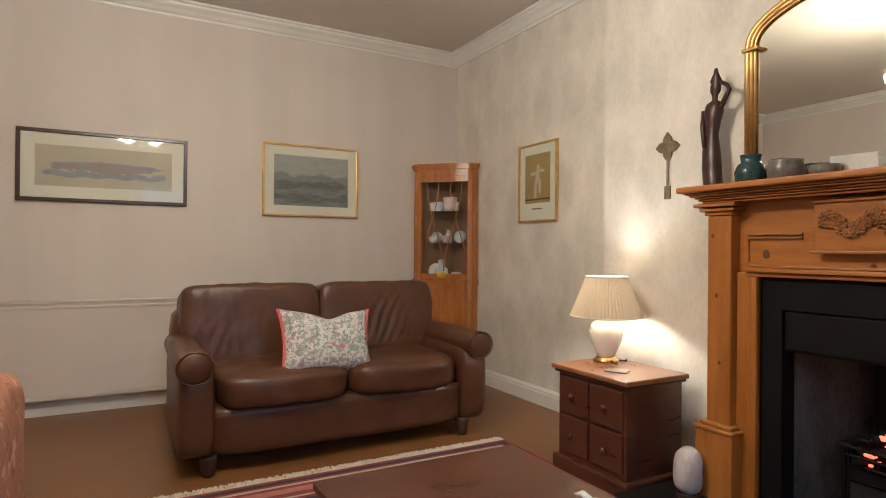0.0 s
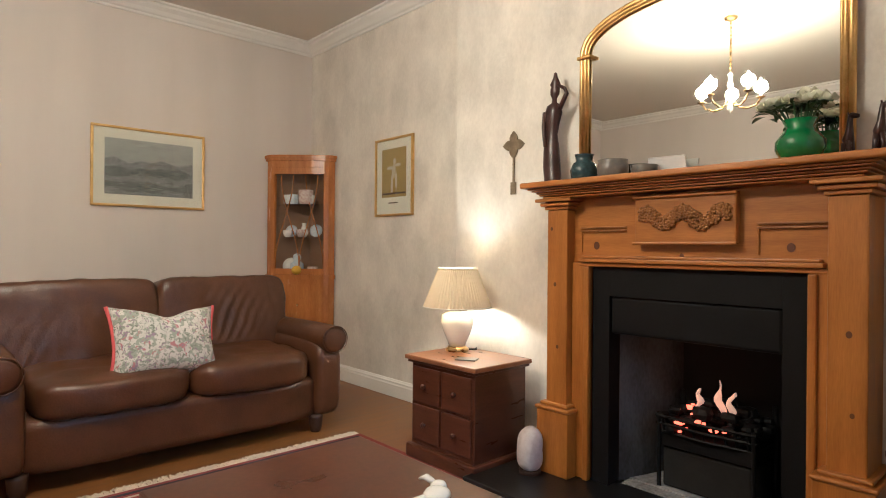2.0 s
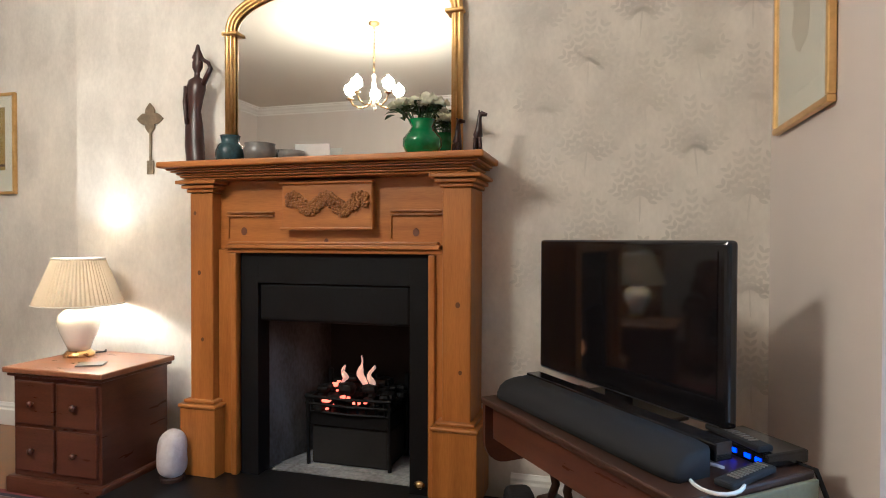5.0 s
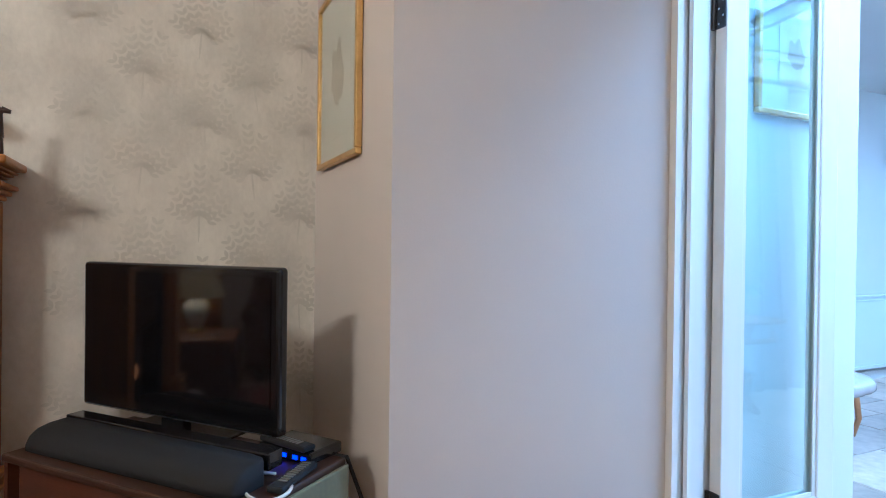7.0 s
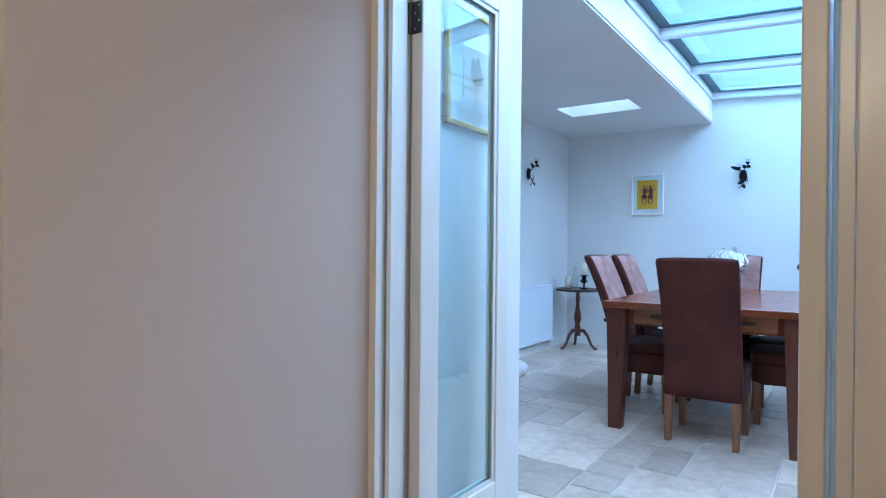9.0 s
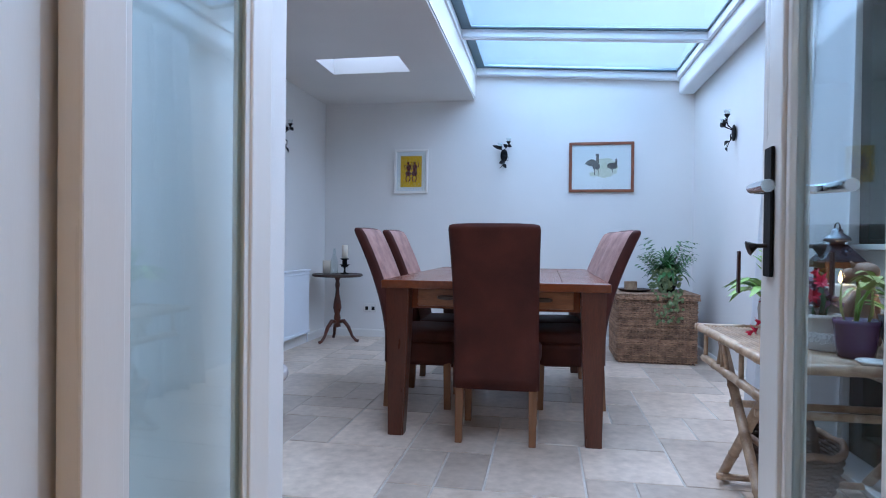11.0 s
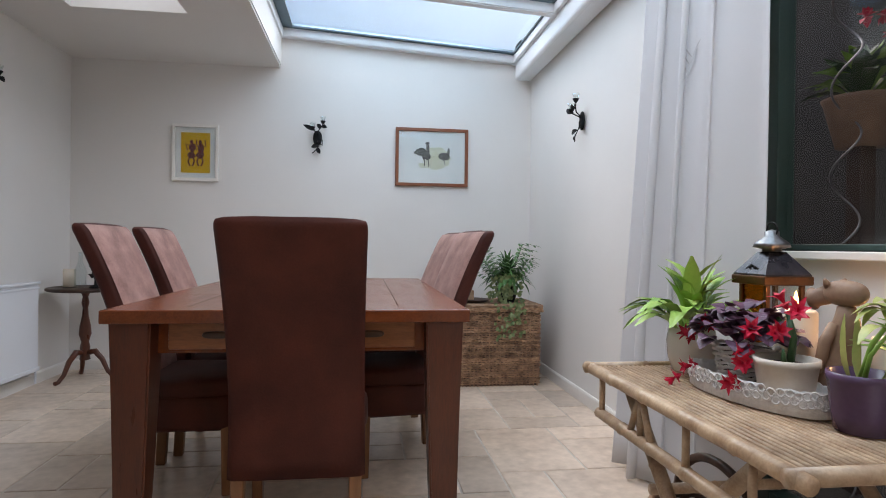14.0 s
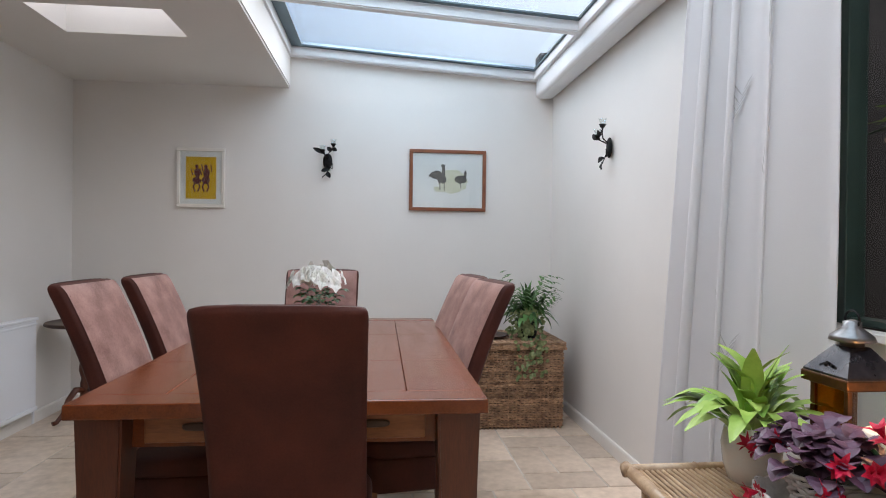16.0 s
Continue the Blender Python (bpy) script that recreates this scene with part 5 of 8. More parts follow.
def giraffe(m, h):
    bm = bmesh.new()
    tube(bm, [(0.006, 0, 0.0), (0.006, 0.004, h * 0.30), (0, 0, h * 0.42), (0, -0.004, h * 0.6), (0, -0.006, h * 0.85), (0, -0.012, h * 0.95)], [0.006, 0.008, 0.018, 0.012, 0.008, 0.011], 10)
    tube(bm, [(0.0, -0.010, h * 0.93), (0, -0.034, h * 0.90)], [0.011, 0.006], 8)
    for s in (-1, 1):
        tube(bm, [(s * 0.006, -0.006, h * 0.95), (s * 0.009, -0.004, h)], 0.003, 5)
        tube(bm, [(s * 0.012, 0.014, 0), (s * 0.008, 0.008, h * 0.36)], [0.005, 0.009], 6)
        tube(bm, [(s * 0.010, -0.012, 0), (s * 0.008, -0.006, h * 0.40)], [0.005, 0.009], 6)
    return tagged(part("wooden_giraffe", bm, DARKWOOD, smooth=True, m=m), "small dark wooden giraffe figure on the mantel", "figurine", "mantel giraffes")


giraffe(pose(3.235, 0.552, 1.3575, 0, 0, 10), 0.160)
giraffe(pose(3.33, 0.655, 1.3575, 0, 0, -20), 0.155)

# hanging bronze cross
bm = bmesh.new()
tube(bm, [(0, 0, 0), (0, 0, 0.20)], [0.006, 0.006], 8)
for pts in ([(0, 0.0, 0.19), (0, 0.07, 0.245), (0, 0, 0.305), (0, -0.07, 0.245)],):
    prof = [(y, z) for _, y, z in pts]
    vs = []
    for k in range(32):
        a = 2 * math.pi * k / 32
        r = 0.052 + 0.014 * math.cos(4 * a) + 0.004 * math.cos(12 * a)
        vs.append((r * math.sin(a) * 1.05, 0.25 + r * math.cos(a) * 1.05))
    lo = [bm.verts.new((-0.005, y, z)) for y, z in vs]
    hi = [bm.verts.new((0.003, y, z)) for y, z in vs]
    bm.faces.new(lo), bm.faces.new(hi)
    for k in range(32):
        bm.faces.new((lo[k], lo[(k + 1) % 32], hi[(k + 1) % 32], hi[k]))
box(bm, -0.005, -0.018, -0.01, 0.003, 0.018, 0.055, 0.002)
bmesh.ops.recalc_face_normals(bm, faces=bm.faces)
tagged(part("bronze_hand_cross", bm, surface("dull_bronze", (0.30, 0.24, 0.15), (0.18, 0.14, 0.09), rough=0.45, metal=0.6, scale=20), m=pose(3.404, 2.16, 1.355)), "flat bronze processional cross hung on the wall", "wall ornament")

# chandelier
ch = thing("chandelier", pose(CHANDELIER[0], CHANDELIER[1], 2.80), "five-arm pale brass chandelier with candle bulbs", "chandelier")
bm = bmesh.new(); lathe(bm, [(0.0, 0.0), (0.05, -0.001), (0.045, -0.02), (0.012, -0.035), (0.004, -0.036)], 20); part("ceiling_rose", bm, BRASS, ch, smooth=True)
bm = bmesh.new(); tube(bm, [(0, 0, -0.03), (0, 0, -0.42)], 0.005, 6)
for k in range(12):
    puff(bm, 0, 0, -0.05 - 0.03 * k, 0.009, 0.009, 0.014, 2, 2)
part("chain", bm, BRASS, ch)
DROP = Vector((0, 0, -0.10))
bm = bmesh.new(); lathe(bm, [(0.004, -0.31), (0.020, -0.33), (0.012, -0.36), (0.022, -0.41), (0.012, -0.44), (0.028, -0.50), (0.034, -0.53), (0.016, -0.56), (0.020, -0.58), (0.006, -0.61), (0, -0.615)], 18); part("stem", bm, CERAMIC, ch, smooth=True, m=Matrix.Translation(DROP))
for k in range(5):
    a = 2 * math.pi * k / 5 + 0.3
    c, s = math.cos(a), math.sin(a)
    bm = bmesh.new(); tube(bm, [(r * c, r * s, z) for r, z in ((0.02, -0.52), (0.06, -0.575), (0.12, -0.585), (0.18, -0.56), (0.21, -0.515))], 0.007, 8); arm = part("arm", bm, BRASS, ch, smooth=True, m=Matrix.Translation(DROP))
    bm = bmesh.new(); lathe(bm, [(0.006, -0.52), (0.030, -0.508), (0.032, -0.503), (0.010, -0.50)], 16, 0.21 * c, 0.21 * s); part("drip_pan", bm, BRASS, arm, smooth=True)
    bm = bmesh.new(); tube(bm, [(0.21 * c, 0.21 * s, -0.502), (0.21 * c, 0.21 * s, -0.435)], 0.011, 10); part("candle_sleeve", bm, CERAMIC, arm)
    bm = bmesh.new(); lathe(bm, [(0.008, -0.435), (0.017, -0.415), (0.014, -0.39), (0.003, -0.365), (0, -0.364)], 12, 0.21 * c, 0.21 * s); bb = part("bulb", bm, BULB, arm, "lit candle bulb", smooth=True); bb.visible_shadow = False

# television corner
tvt = thing("drop_leaf_table", pose(3.0, 0.49, 0, 0, 0, 219.5), "old mahogany drop-leaf table carrying the television", "table")
bm = bmesh.new(); box(bm, 0.0, 0.0, 0.505, 0.85, 0.405, 0.527, 0.006); part("top", bm, FOOT, tvt, "dark worn top")
bm = bmesh.new(); box(bm, 0.05, 0.02, 0.40, 0.83, 0.385, 0.504, 0.003); part("apron", bm, MAHOGANY, tvt)
bm = bmesh.new()
prism(bm, [(0.02, 0), (0.42, 0)] + arc(0.34, -0.14, 0.08, 0.08, 0, -90, 6) + arc(0.10, -0.14, 0.08, 0.08, -90, -180, 6), 0, 0.016)
bmesh.ops.rotate(bm, verts=bm.verts, cent=(0, 0, 0), matrix=Matrix.Rotation(radians(90), 3, "X"))
bmesh.ops.rotate(bm, verts=bm.verts, cent=(0, 0, 0), matrix=Matrix.Rotation(radians(90), 3, "Z"))
bmesh.ops.translate(bm, verts=bm.verts, vec=(-0.018, 0, 0.515)); part("drop_leaf", bm, MAHOGANY, tvt, "hanging rounded end leaf")
bm = bmesh.new(); box(bm, 0.851, 0.0, 0.33, 0.864, 0.40, 0.512, 0.005); part("drop_leaf", bm, surface("faded_green_board", (0.22, 0.20, 0.10), (0.15, 0.13, 0.07), rough=0.5), tvt, "faded end leaf")
for x in (0.16, 0.70):
    bm = bmesh.new(); tube(bm, [(x - 0.05, 0.21, 0.40), (x - 0.065, 0.21, 0.33), (x - 0.03, 0.21, 0.25), (x - 0.055, 0.21, 0.20)], 0.014, 8); tube(bm, [(x + 0.05, 0.21, 0.40), (x + 0.065, 0.21, 0.33), (x + 0.03, 0.21, 0.25), (x + 0.055, 0.21, 0.20)], 0.014, 8); box(bm, x - 0.09, 0.17, 0.15, x + 0.09, 0.25, 0.20, 0.01)
    part("lyre_support", bm, FOOT, tvt, smooth=True)
    for s in (-1, 1):
        bm = bmesh.new(); tube(bm, [(x, 0.21, 0.17), (x, 0.21 + s * 0.12, 0.12), (x, 0.21 + s * 0.22, 0.02)], [0.022, 0.018, 0.014], 8); part("foot", bm, FOOT, tvt, smooth=True)
TVM = pose(3.31, 0.315, 0.5275, 0, 0, 220.2)
tv = thing("television", TVM, "flat black television with a glossy switched-off screen", "television")
bm = bmesh.new(); box(bm, 0.0, -0.02, 0.045, 0.812, 0.02, 0.515, 0.012, 3); part("casing", bm, TVBLACK, tv)
bm = bmesh.new(); box(bm, 0.030, -0.0225, 0.085, 0.782, -0.0205, 0.487); part("screen", bm, surface("dark_screen_glass", (0.006, 0.006, 0.007), rough=0.02, scale=2), tv, "dark glossy screen")
bm = bmesh.new(); box(bm, 0.385, -0.0225, 0.060, 0.43, -0.0215, 0.068); part("badge", bm, CHROME, tv)
bm = bmesh.new(); box(bm, 0.02, -0.0222, 0.050, 0.79, -0.0205, 0.053); part("trim_line", bm, PEWTER, tv)
bm = bmesh.new(); box(bm, 0.22, -0.09, 0.0, 0.60, 0.09, 0.012, 0.006); box(bm, 0.36, -0.015, 0.012, 0.45, 0.015, 0.05); part("stand", bm, TVBLACK, tv)
sb = thing("soundbar", TVM @ pose(0.150, -0.245, 0.0) @ Matrix.Diagonal((0.95, 0.9, 0.92, 1)), "long black cloth-covered soundbar in front of the television", "soundbar")
bm = bmesh.new()
ROUND = [(-0.055, 0.0), (-0.055, 0.018), (-0.042, 0.042), (-0.012, 0.060), (0.03, 0.068), (0.08, 0.070), (0.08, 0.0)]
rows = [[bm.verts.new((x, 0.01 + (y - 0.01) * e, z * (0.55 + 0.45 * e))) for y, z in ROUND] for x, e in ((0.0, 0.80), (0.012, 0.95), (0.05, 1.0), (0.74, 1.0), (0.785, 0.92), (0.80, 0.74))]
for a, b in zip(rows, rows[1:]):
    for k in range(len(ROUND)):
        bm.faces.new((a[k], a[(k + 1) % len(ROUND)], b[(k + 1) % len(ROUND)], b[k]))
bm.faces.new(rows[0]); bm.faces.new(rows[-1]); bmesh.ops.recalc_face_normals(bm, faces=bm.faces)
part("body", bm, MATTBLACK, sb, smooth=True)
bm = bmesh.new(); box(bm, 0.0, 0.081, 0.03, 0.80, 0.14, 0.075, 0.004); part("rear_shelf", bm, TVBLACK, sb)
rb = thing("set_top_box", pose(2.70, -0.165, 0.5275, 0, 0, 215), "small black receiver with blue lights", "receiver")
bm = bmesh.new(); box(bm, -0.03, 0.0, 0, 0.16, 0.13, 0.032, 0.006); part("case", bm, TVBLACK, rb)
for k, x in enumerate((0.03, 0.06, 0.10, 0.13)):
    bm = bmesh.new(); box(bm, x, -0.003, 0.010, x + 0.016, -0.0005, 0.020, 0); part("indicator", bm, BLUE_LED, rb, "blue indicator light")
bm = bmesh.new(); tube(bm, [(2.48 + 0.085 * math.cos(a), -0.135 + 0.055 * math.sin(a), 0.531 + 0.002 * math.sin(2 * a)) for a in [k * 0.3 - 0.6 for k in range(19)]], 0.0045, 6); tagged(part("white_cable", bm, CERAMIC, smooth=True), "looped white cable on the table", "cable")
rc = thing("remote_control", pose(2.665, -0.215, 0.560, 0, 0, -150), "slim black remote control", "remote")
bm = bmesh.new(); box(bm, -0.09, -0.022, 0, 0.09, 0.022, 0.016, 0.006); part("body", bm, MATTBLACK, rc)
bm = bmesh.new()
for k in range(10):
    box(bm, -0.07 + 0.013 * k, -0.012, 0.016, -0.063 + 0.013 * k, 0.012, 0.018)
part("buttons", bm, GREYPOT, rc)
rc2 = copy_thing(rc, pose(2.50, -0.20, 0.5285, 0, 0, 140))
bm = bmesh.new(); tube(bm, [(2.66, -0.285, 0.535), (2.62, -0.37, 0.52), (2.60, -0.41, 0.40), (2.59, -0.42, 0.05)], 0.006, 6); tagged(part("power_cable", bm, MATTBLACK, smooth=True), "black cables hanging behind the table", "cable")
bm = bmesh.new(); puff(bm, 0, 0, 0.06, 0.055, 0.055, 0.06, 4, 5); tagged(part("black_box", bm, MATTBLACK, m=pose(3.28, 0.40, 0.0, 0, 0, 20)), "small black box on the floor by the hearth", "box")

# rug, coffee table, armchair
rug = thing("fringed_rug", pose(0, 0, 0.001), "red and blue woven rug with pale fringe", "rug")
RUGR = surface("red_rug_wool", (0.25, 0.055, 0.05), (0.17, 0.035, 0.035), rough=0.95, scale=30, bump=0.002, bscale=300)
RUGD = surface("dark_rug_wool", (0.05, 0.04, 0.06), (0.03, 0.025, 0.035), rough=0.95, scale=30, bump=0.002, bscale=300)
RUGC = surface("cream_rug_wool", (0.50, 0.42, 0.34), (0.40, 0.33, 0.27), rough=0.95, scale=30, bump=0.002, bscale=300)
FRINGE = surface("pale_fringe_wool", (0.66, 0.58, 0.48), (0.54, 0.47, 0.39), rough=0.95, scale=40)
RUGP = surface("pink_rug_wool", (0.42, 0.17, 0.15), (0.33, 0.12, 0.11), rough=0.95, scale=30, bump=0.002, bscale=300)
RX0, RX1, RY0, RY1 = 0.55, 2.94, 1.05, 2.885
bm = bmesh.new(); box(bm, RX0, RY0, 0, RX1, RY1, 0.008); part("pile", bm, RUGR, rug)
for o, w, mt in ((0.03, 0.022, RUGD), (0.075, 0.016, RUGC), (0.12, 0.05, RUGP), (0.21, 0.014, RUGC), (0.25, 0.03, RUGD)):
    bm = bmesh.new()
    for x0, y0, x1, y1 in ((RX0 + o, RY1 - o - w, RX1 - o, RY1 - o), (RX0 + o, RY0 + o, RX1 - o, RY0 + o + w), (RX0 + o, RY0 + o + w, RX0 + o + w, RY1 - o - w), (RX1 - o - w, RY0 + o + w, RX1 - o, RY1 - o - w)):
        box(bm, x0, y0, 0.0082, x1, y1, 0.0095)
    part("border_band", bm, mt, rug)
bm = bmesh.new(); bm2 = bmesh.new()
for k in range(9):
    x = 1.0 + 0.19 * k
    for j in range(4):
        box(bm if j % 2 else bm2, x - 0.06 + 0.012 * j, 2.40 + 0.012 * j, 0.0082 + 0.0004 * j, x + 0.06 - 0.012 * j, 2.52 - 0.012 * j, 0.0095 + 0.0004 * j)
part("motif", bm, RUGC, rug); part("motif", bm2, RUGD, rug)
bm = bmesh.new()
rnd = random.Random(8)
for k in range(420):
    x = RX0 + (RX1 - RX0) * k / 420
    y = RY1 + 0.055 + rnd.uniform(-0.012, 0.012)
    tube(bm, [(x, RY1 - 0.004, 0.005), (x + rnd.uniform(-0.008, 0.008), (RY1 + y) / 2, 0.008), (x + rnd.uniform(-0.014, 0.014), y, 0.004)], 0.0046, 4)
tagged(part("fringe", bm, FRINGE, rug, "pale knotted fringe"), kind="stuff")
ct = thing("coffee_table", pose(0, 0, 0), "low polished red-brown coffee table on the rug", "coffee table")
bm = bmesh.new(); box(bm, 1.50, 0.72, 0.392, 2.19, 1.78, 0.42, 0.006); part("top", bm, MAHOGANY, ct)
bm = bmesh.new(); box(bm, 1.55, 0.77, 0.30, 2.14, 1.73, 0.391); part("apron", bm, MAHOGANY, ct)
for x in (1.58, 2.11):
    for y in (0.80, 1.70):
        bm = bmesh.new(); box(bm, x - 0.03, y - 0.03, 0.012, x + 0.03, y + 0.03, 0.30, 0.004); part("leg", bm, MAHOGANY, ct)
bm = bmesh.new()
puff(bm, 0, 0, 0.03, 0.06, 0.05, 0.03, 2.2, 6, 0.006)
puff(bm, 0.065, 0.01, 0.035, 0.035, 0.03, 0.028, 2.2, 5, 0.004)
tube(bm, [(0.07, 0.03, 0.05), (0.09, 0.06, 0.06), (0.10, 0.09, 0.045)], [0.012, 0.016, 0.006], 8)
tube(bm, [(-0.03, 0.03, 0.03), (-0.06, 0.07, 0.025), (-0.075, 0.10, 0.012)], [0.018, 0.014, 0.008], 8)
tagged(part("china_ornament", bm, CERAMIC, smooth=True, m=pose(2.04, 1.22, 0.4205, 0, 0, 35) @ Matrix.Diagonal((0.72, 0.72, 0.55, 1))), "white glazed china ornament on the coffee table", "ornament")
ac = thing("armchair", pose(0.33, 2.0, 0), "terracotta patterned fabric armchair beside the sofa", "armchair")
ACF = floral("terracotta_pattern_fabric", (0.42, 0.20, 0.12), (((0.30, 0.12, 0.07), 14, 0.56), ((0.55, 0.34, 0.20), 20, 0.6)))
for n, c in (("seat", (0, 0, 0.27, 0.32, 0.40, 0.20)), ("arm", (0.365, 0, 0.40, 0.075, 0.42, 0.315)), ("arm", (-0.365, 0, 0.40, 0.075, 0.42, 0.315)), ("backrest", (0, -0.40, 0.55, 0.40, 0.10, 0.45))):
    bm = bmesh.new(); puff(bm, *c, 5, 8, 0.006); part(n, bm, ACF, ac, smooth=True)
for x in (-0.33, 0.33):
    for y in (-0.33, 0.33):
        bm = bmesh.new(); lathe(bm, [(0.02, 0), (0.03, 0.09)], 12, x, y); part("leg", bm, FOOT, ac)

# ---- dining room ----
table = thing("dining_table", pose(1.932, -4.60, 0), "large glossy cherry dining table with tapered legs", "table")
TW, TD = 0.572, 0.935
rnd = random.Random(2)
for k, (x0, x1) in enumerate(((-TW, -0.345), (-0.343, -0.115), (-0.113, 0.113), (0.115, 0.343), (0.345, TW))):
    for y0, y1 in ((-TD + 0.112, -0.30), (-0.298, 0.35), (0.352, TD - 0.112)):
        bm = bmesh.new(); box(bm, x0, y0, 0.765, x1, y1, 0.805, 0.0018, 1); part("plank", bm, TABLEWOOD, table)
for y0, y1 in ((-TD, -TD + 0.11), (TD - 0.11, TD)):
    bm = bmesh.new(); box(bm, -TW, y0, 0.764, TW, y1, 0.806, 0.004); part("breadboard_end", bm, TABLEWOOD, table)
for s in (-1, 1):
    bar("long_apron", s * 0.47 - 0.012, -0.80, 0.655, s * 0.47 + 0.012, 0.80, 0.764, TABLEWOOD, table)
    ap = bar("end_apron", -0.44, s * 0.82 - 0.012, 0.655, 0.44, s * 0.82 + 0.012, 0.764, TABLEWOOD, table)
    for x in (-0.25, 0.25):
        dr = bar("drawer", x - 0.15, s * 0.833 - 0.006, 0.668, x + 0.15, s * 0.833 + 0.006, 0.757, DRAWER, table)
        bm = bmesh.new(); puff(bm, x, s * 0.840, 0.715, 0.045, 0.010, 0.012, 3, 3); part("pull", bm, FOOT, dr)
for sx in (-1, 1):
    for sy in (-1, 1):
        bm = bmesh.new()
        rows = []
        for k in range(9):
            q = k / 8
            z = 0.764 * (1 - q)
            w = 0.062 - 0.022 * q
            cx, cy = sx * (0.492 + 0.008 * q * q), sy * (0.850 + 0.008 * q * q)
            rows.append([bm.verts.new((cx + a * w, cy + b * w, z)) for a, b in ((-1, -1), (1, -1), (1, 1), (-1, 1))])
        for a, b in zip(rows, rows[1:]):
            for j in range(4):
                bm.faces.new((a[j], a[(j + 1) % 4], b[(j + 1) % 4], b[j]))
        bm.faces.new(rows[0]); bm.faces.new(rows[-1])
        bmesh.ops.recalc_face_normals(bm, faces=bm.faces)
        bmesh.ops.bevel(bm, geom=[e for e in bm.edges if abs(e.verts[0].co.z - e.verts[1].co.z) > 0.01], offset=0.006, segments=2, affect="EDGES")
        part("leg", bm, TABLELEG, table)


def dining_chair():
    """Local y points from the backrest to the seat's front; the backrest's foot stands near y = 0."""
    c = thing("dining_chair", pose(0, 0, 0), "maroon suede covered high-back dining chair", "chair", "chairs round the table")
    bm = bmesh.new()
    rows = []
    n = 20
    for k in range(n + 1):
        q = k / 14 if k < 14 else 13 / 14 + (k - 13) / 98
        z = 0.275 + 0.812 * q
        back = 0.012 - 0.212 * max(0, (z - 0.42) / 0.667) ** 1.55
        t = 0.090 - 0.016 * q
        w = 0.215 - 0.006 * math.sin(q * math.pi)
        e = max(0.0, (q - 0.95) / 0.05)
        drop = 0.040 * (1 - math.sqrt(max(0.0, 1 - e * e * 0.97)))
        t, w = t - drop, w - 0.22 * drop
        ring = []
        for a in range(24):
            th = 2 * math.pi * a / 24
            cx, cy = math.cos(th), math.sin(th)
            kk = (abs(cx) ** 8 + abs(cy) ** 8) ** (-1 / 8)
            ring.append(bm.verts.new((cx * kk * w, back + 0.5 * drop + (t / 2) * (1 + cy * kk), z - 0.005 * e * abs(cx * kk) ** 6)))
        rows.append(ring)
    for a, b in zip(rows, rows[1:]):
        for j in range(24):
            bm.faces.new((a[j], a[(j + 1) % 24], b[(j + 1) % 24], b[j]))
    top = [bm.verts.new((v.co.x * 0.93, v.co.y * 0.9 + rows[-1][6].co.y * 0.1 - 0.004, v.co.z + 0.004)) for v in rows[-1]]
    for j in range(24):
        bm.faces.new((rows[-1][j], rows[-1][(j + 1) % 24], top[(j + 1) % 24], top[j]))
    bm.faces.new(top); bm.faces.new(rows[0])
    bmesh.ops.recalc_face_normals(bm, faces=bm.faces)
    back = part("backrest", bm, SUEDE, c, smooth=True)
    # Front pad: wear plus painted-in roof light, hence paler than the back.
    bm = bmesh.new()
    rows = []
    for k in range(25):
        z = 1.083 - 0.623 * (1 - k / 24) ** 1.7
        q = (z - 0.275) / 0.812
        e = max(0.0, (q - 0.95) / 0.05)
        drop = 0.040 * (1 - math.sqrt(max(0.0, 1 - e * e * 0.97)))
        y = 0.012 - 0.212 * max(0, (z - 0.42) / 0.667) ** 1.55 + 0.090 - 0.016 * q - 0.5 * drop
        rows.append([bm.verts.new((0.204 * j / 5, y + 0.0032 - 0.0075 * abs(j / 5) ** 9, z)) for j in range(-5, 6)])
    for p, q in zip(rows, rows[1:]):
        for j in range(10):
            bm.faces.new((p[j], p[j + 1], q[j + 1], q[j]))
    part("back_pad", bm, SUEDE_WORN_LIT, back, "worn suede front, paler with roof light put into its colour", smooth=True)
    bm = bmesh.new(); puff(bm, 0, 0.235, 0.435, 0.222, 0.205, 0.045, 5, 8, 0.004); part("seat", bm, SUEDE, c, smooth=True)
    bm = bmesh.new(); puff(bm, 0, 0.235, 0.335, 0.214, 0.200, 0.075, 12, 6); part("skirt", bm, SUEDE, c, smooth=True)
    for x in (-0.183, 0.183):
        for y0, y1 in ((0.045, 0.03), (0.40, 0.405)):
            bm = bmesh.new()
            vs = box(bm, x - 0.021, y0 - 0.021, 0.0, x + 0.021, y0 + 0.021, 0.285)
            for v in vs:
                if v.co.z < 0.01:
                    v.co.x = x + (v.co.x - x) * 0.82
                    v.co.y += y1 - y0
            bmesh.ops.bevel(bm, geom=list(bm.edges), offset=0.003, segments=1, affect="EDGES")
            part("leg", bm, CHAIRLEG, c, "brown wooden leg")
    return c


chair = dining_chair()
chair.matrix_basis = pose(1.911, -3.64, 0, 0, 0, 180)
CHAIRS = [(2.648, -4.41, 90), (2.605, -4.89, 90), (1.325, -4.58, -82), (1.350, -5.05, -83), (2.02, -5.49, 0)]
for x, y, a in CHAIRS:
    copy_thing(chair, pose(x, y, 0, 0, 0, a))


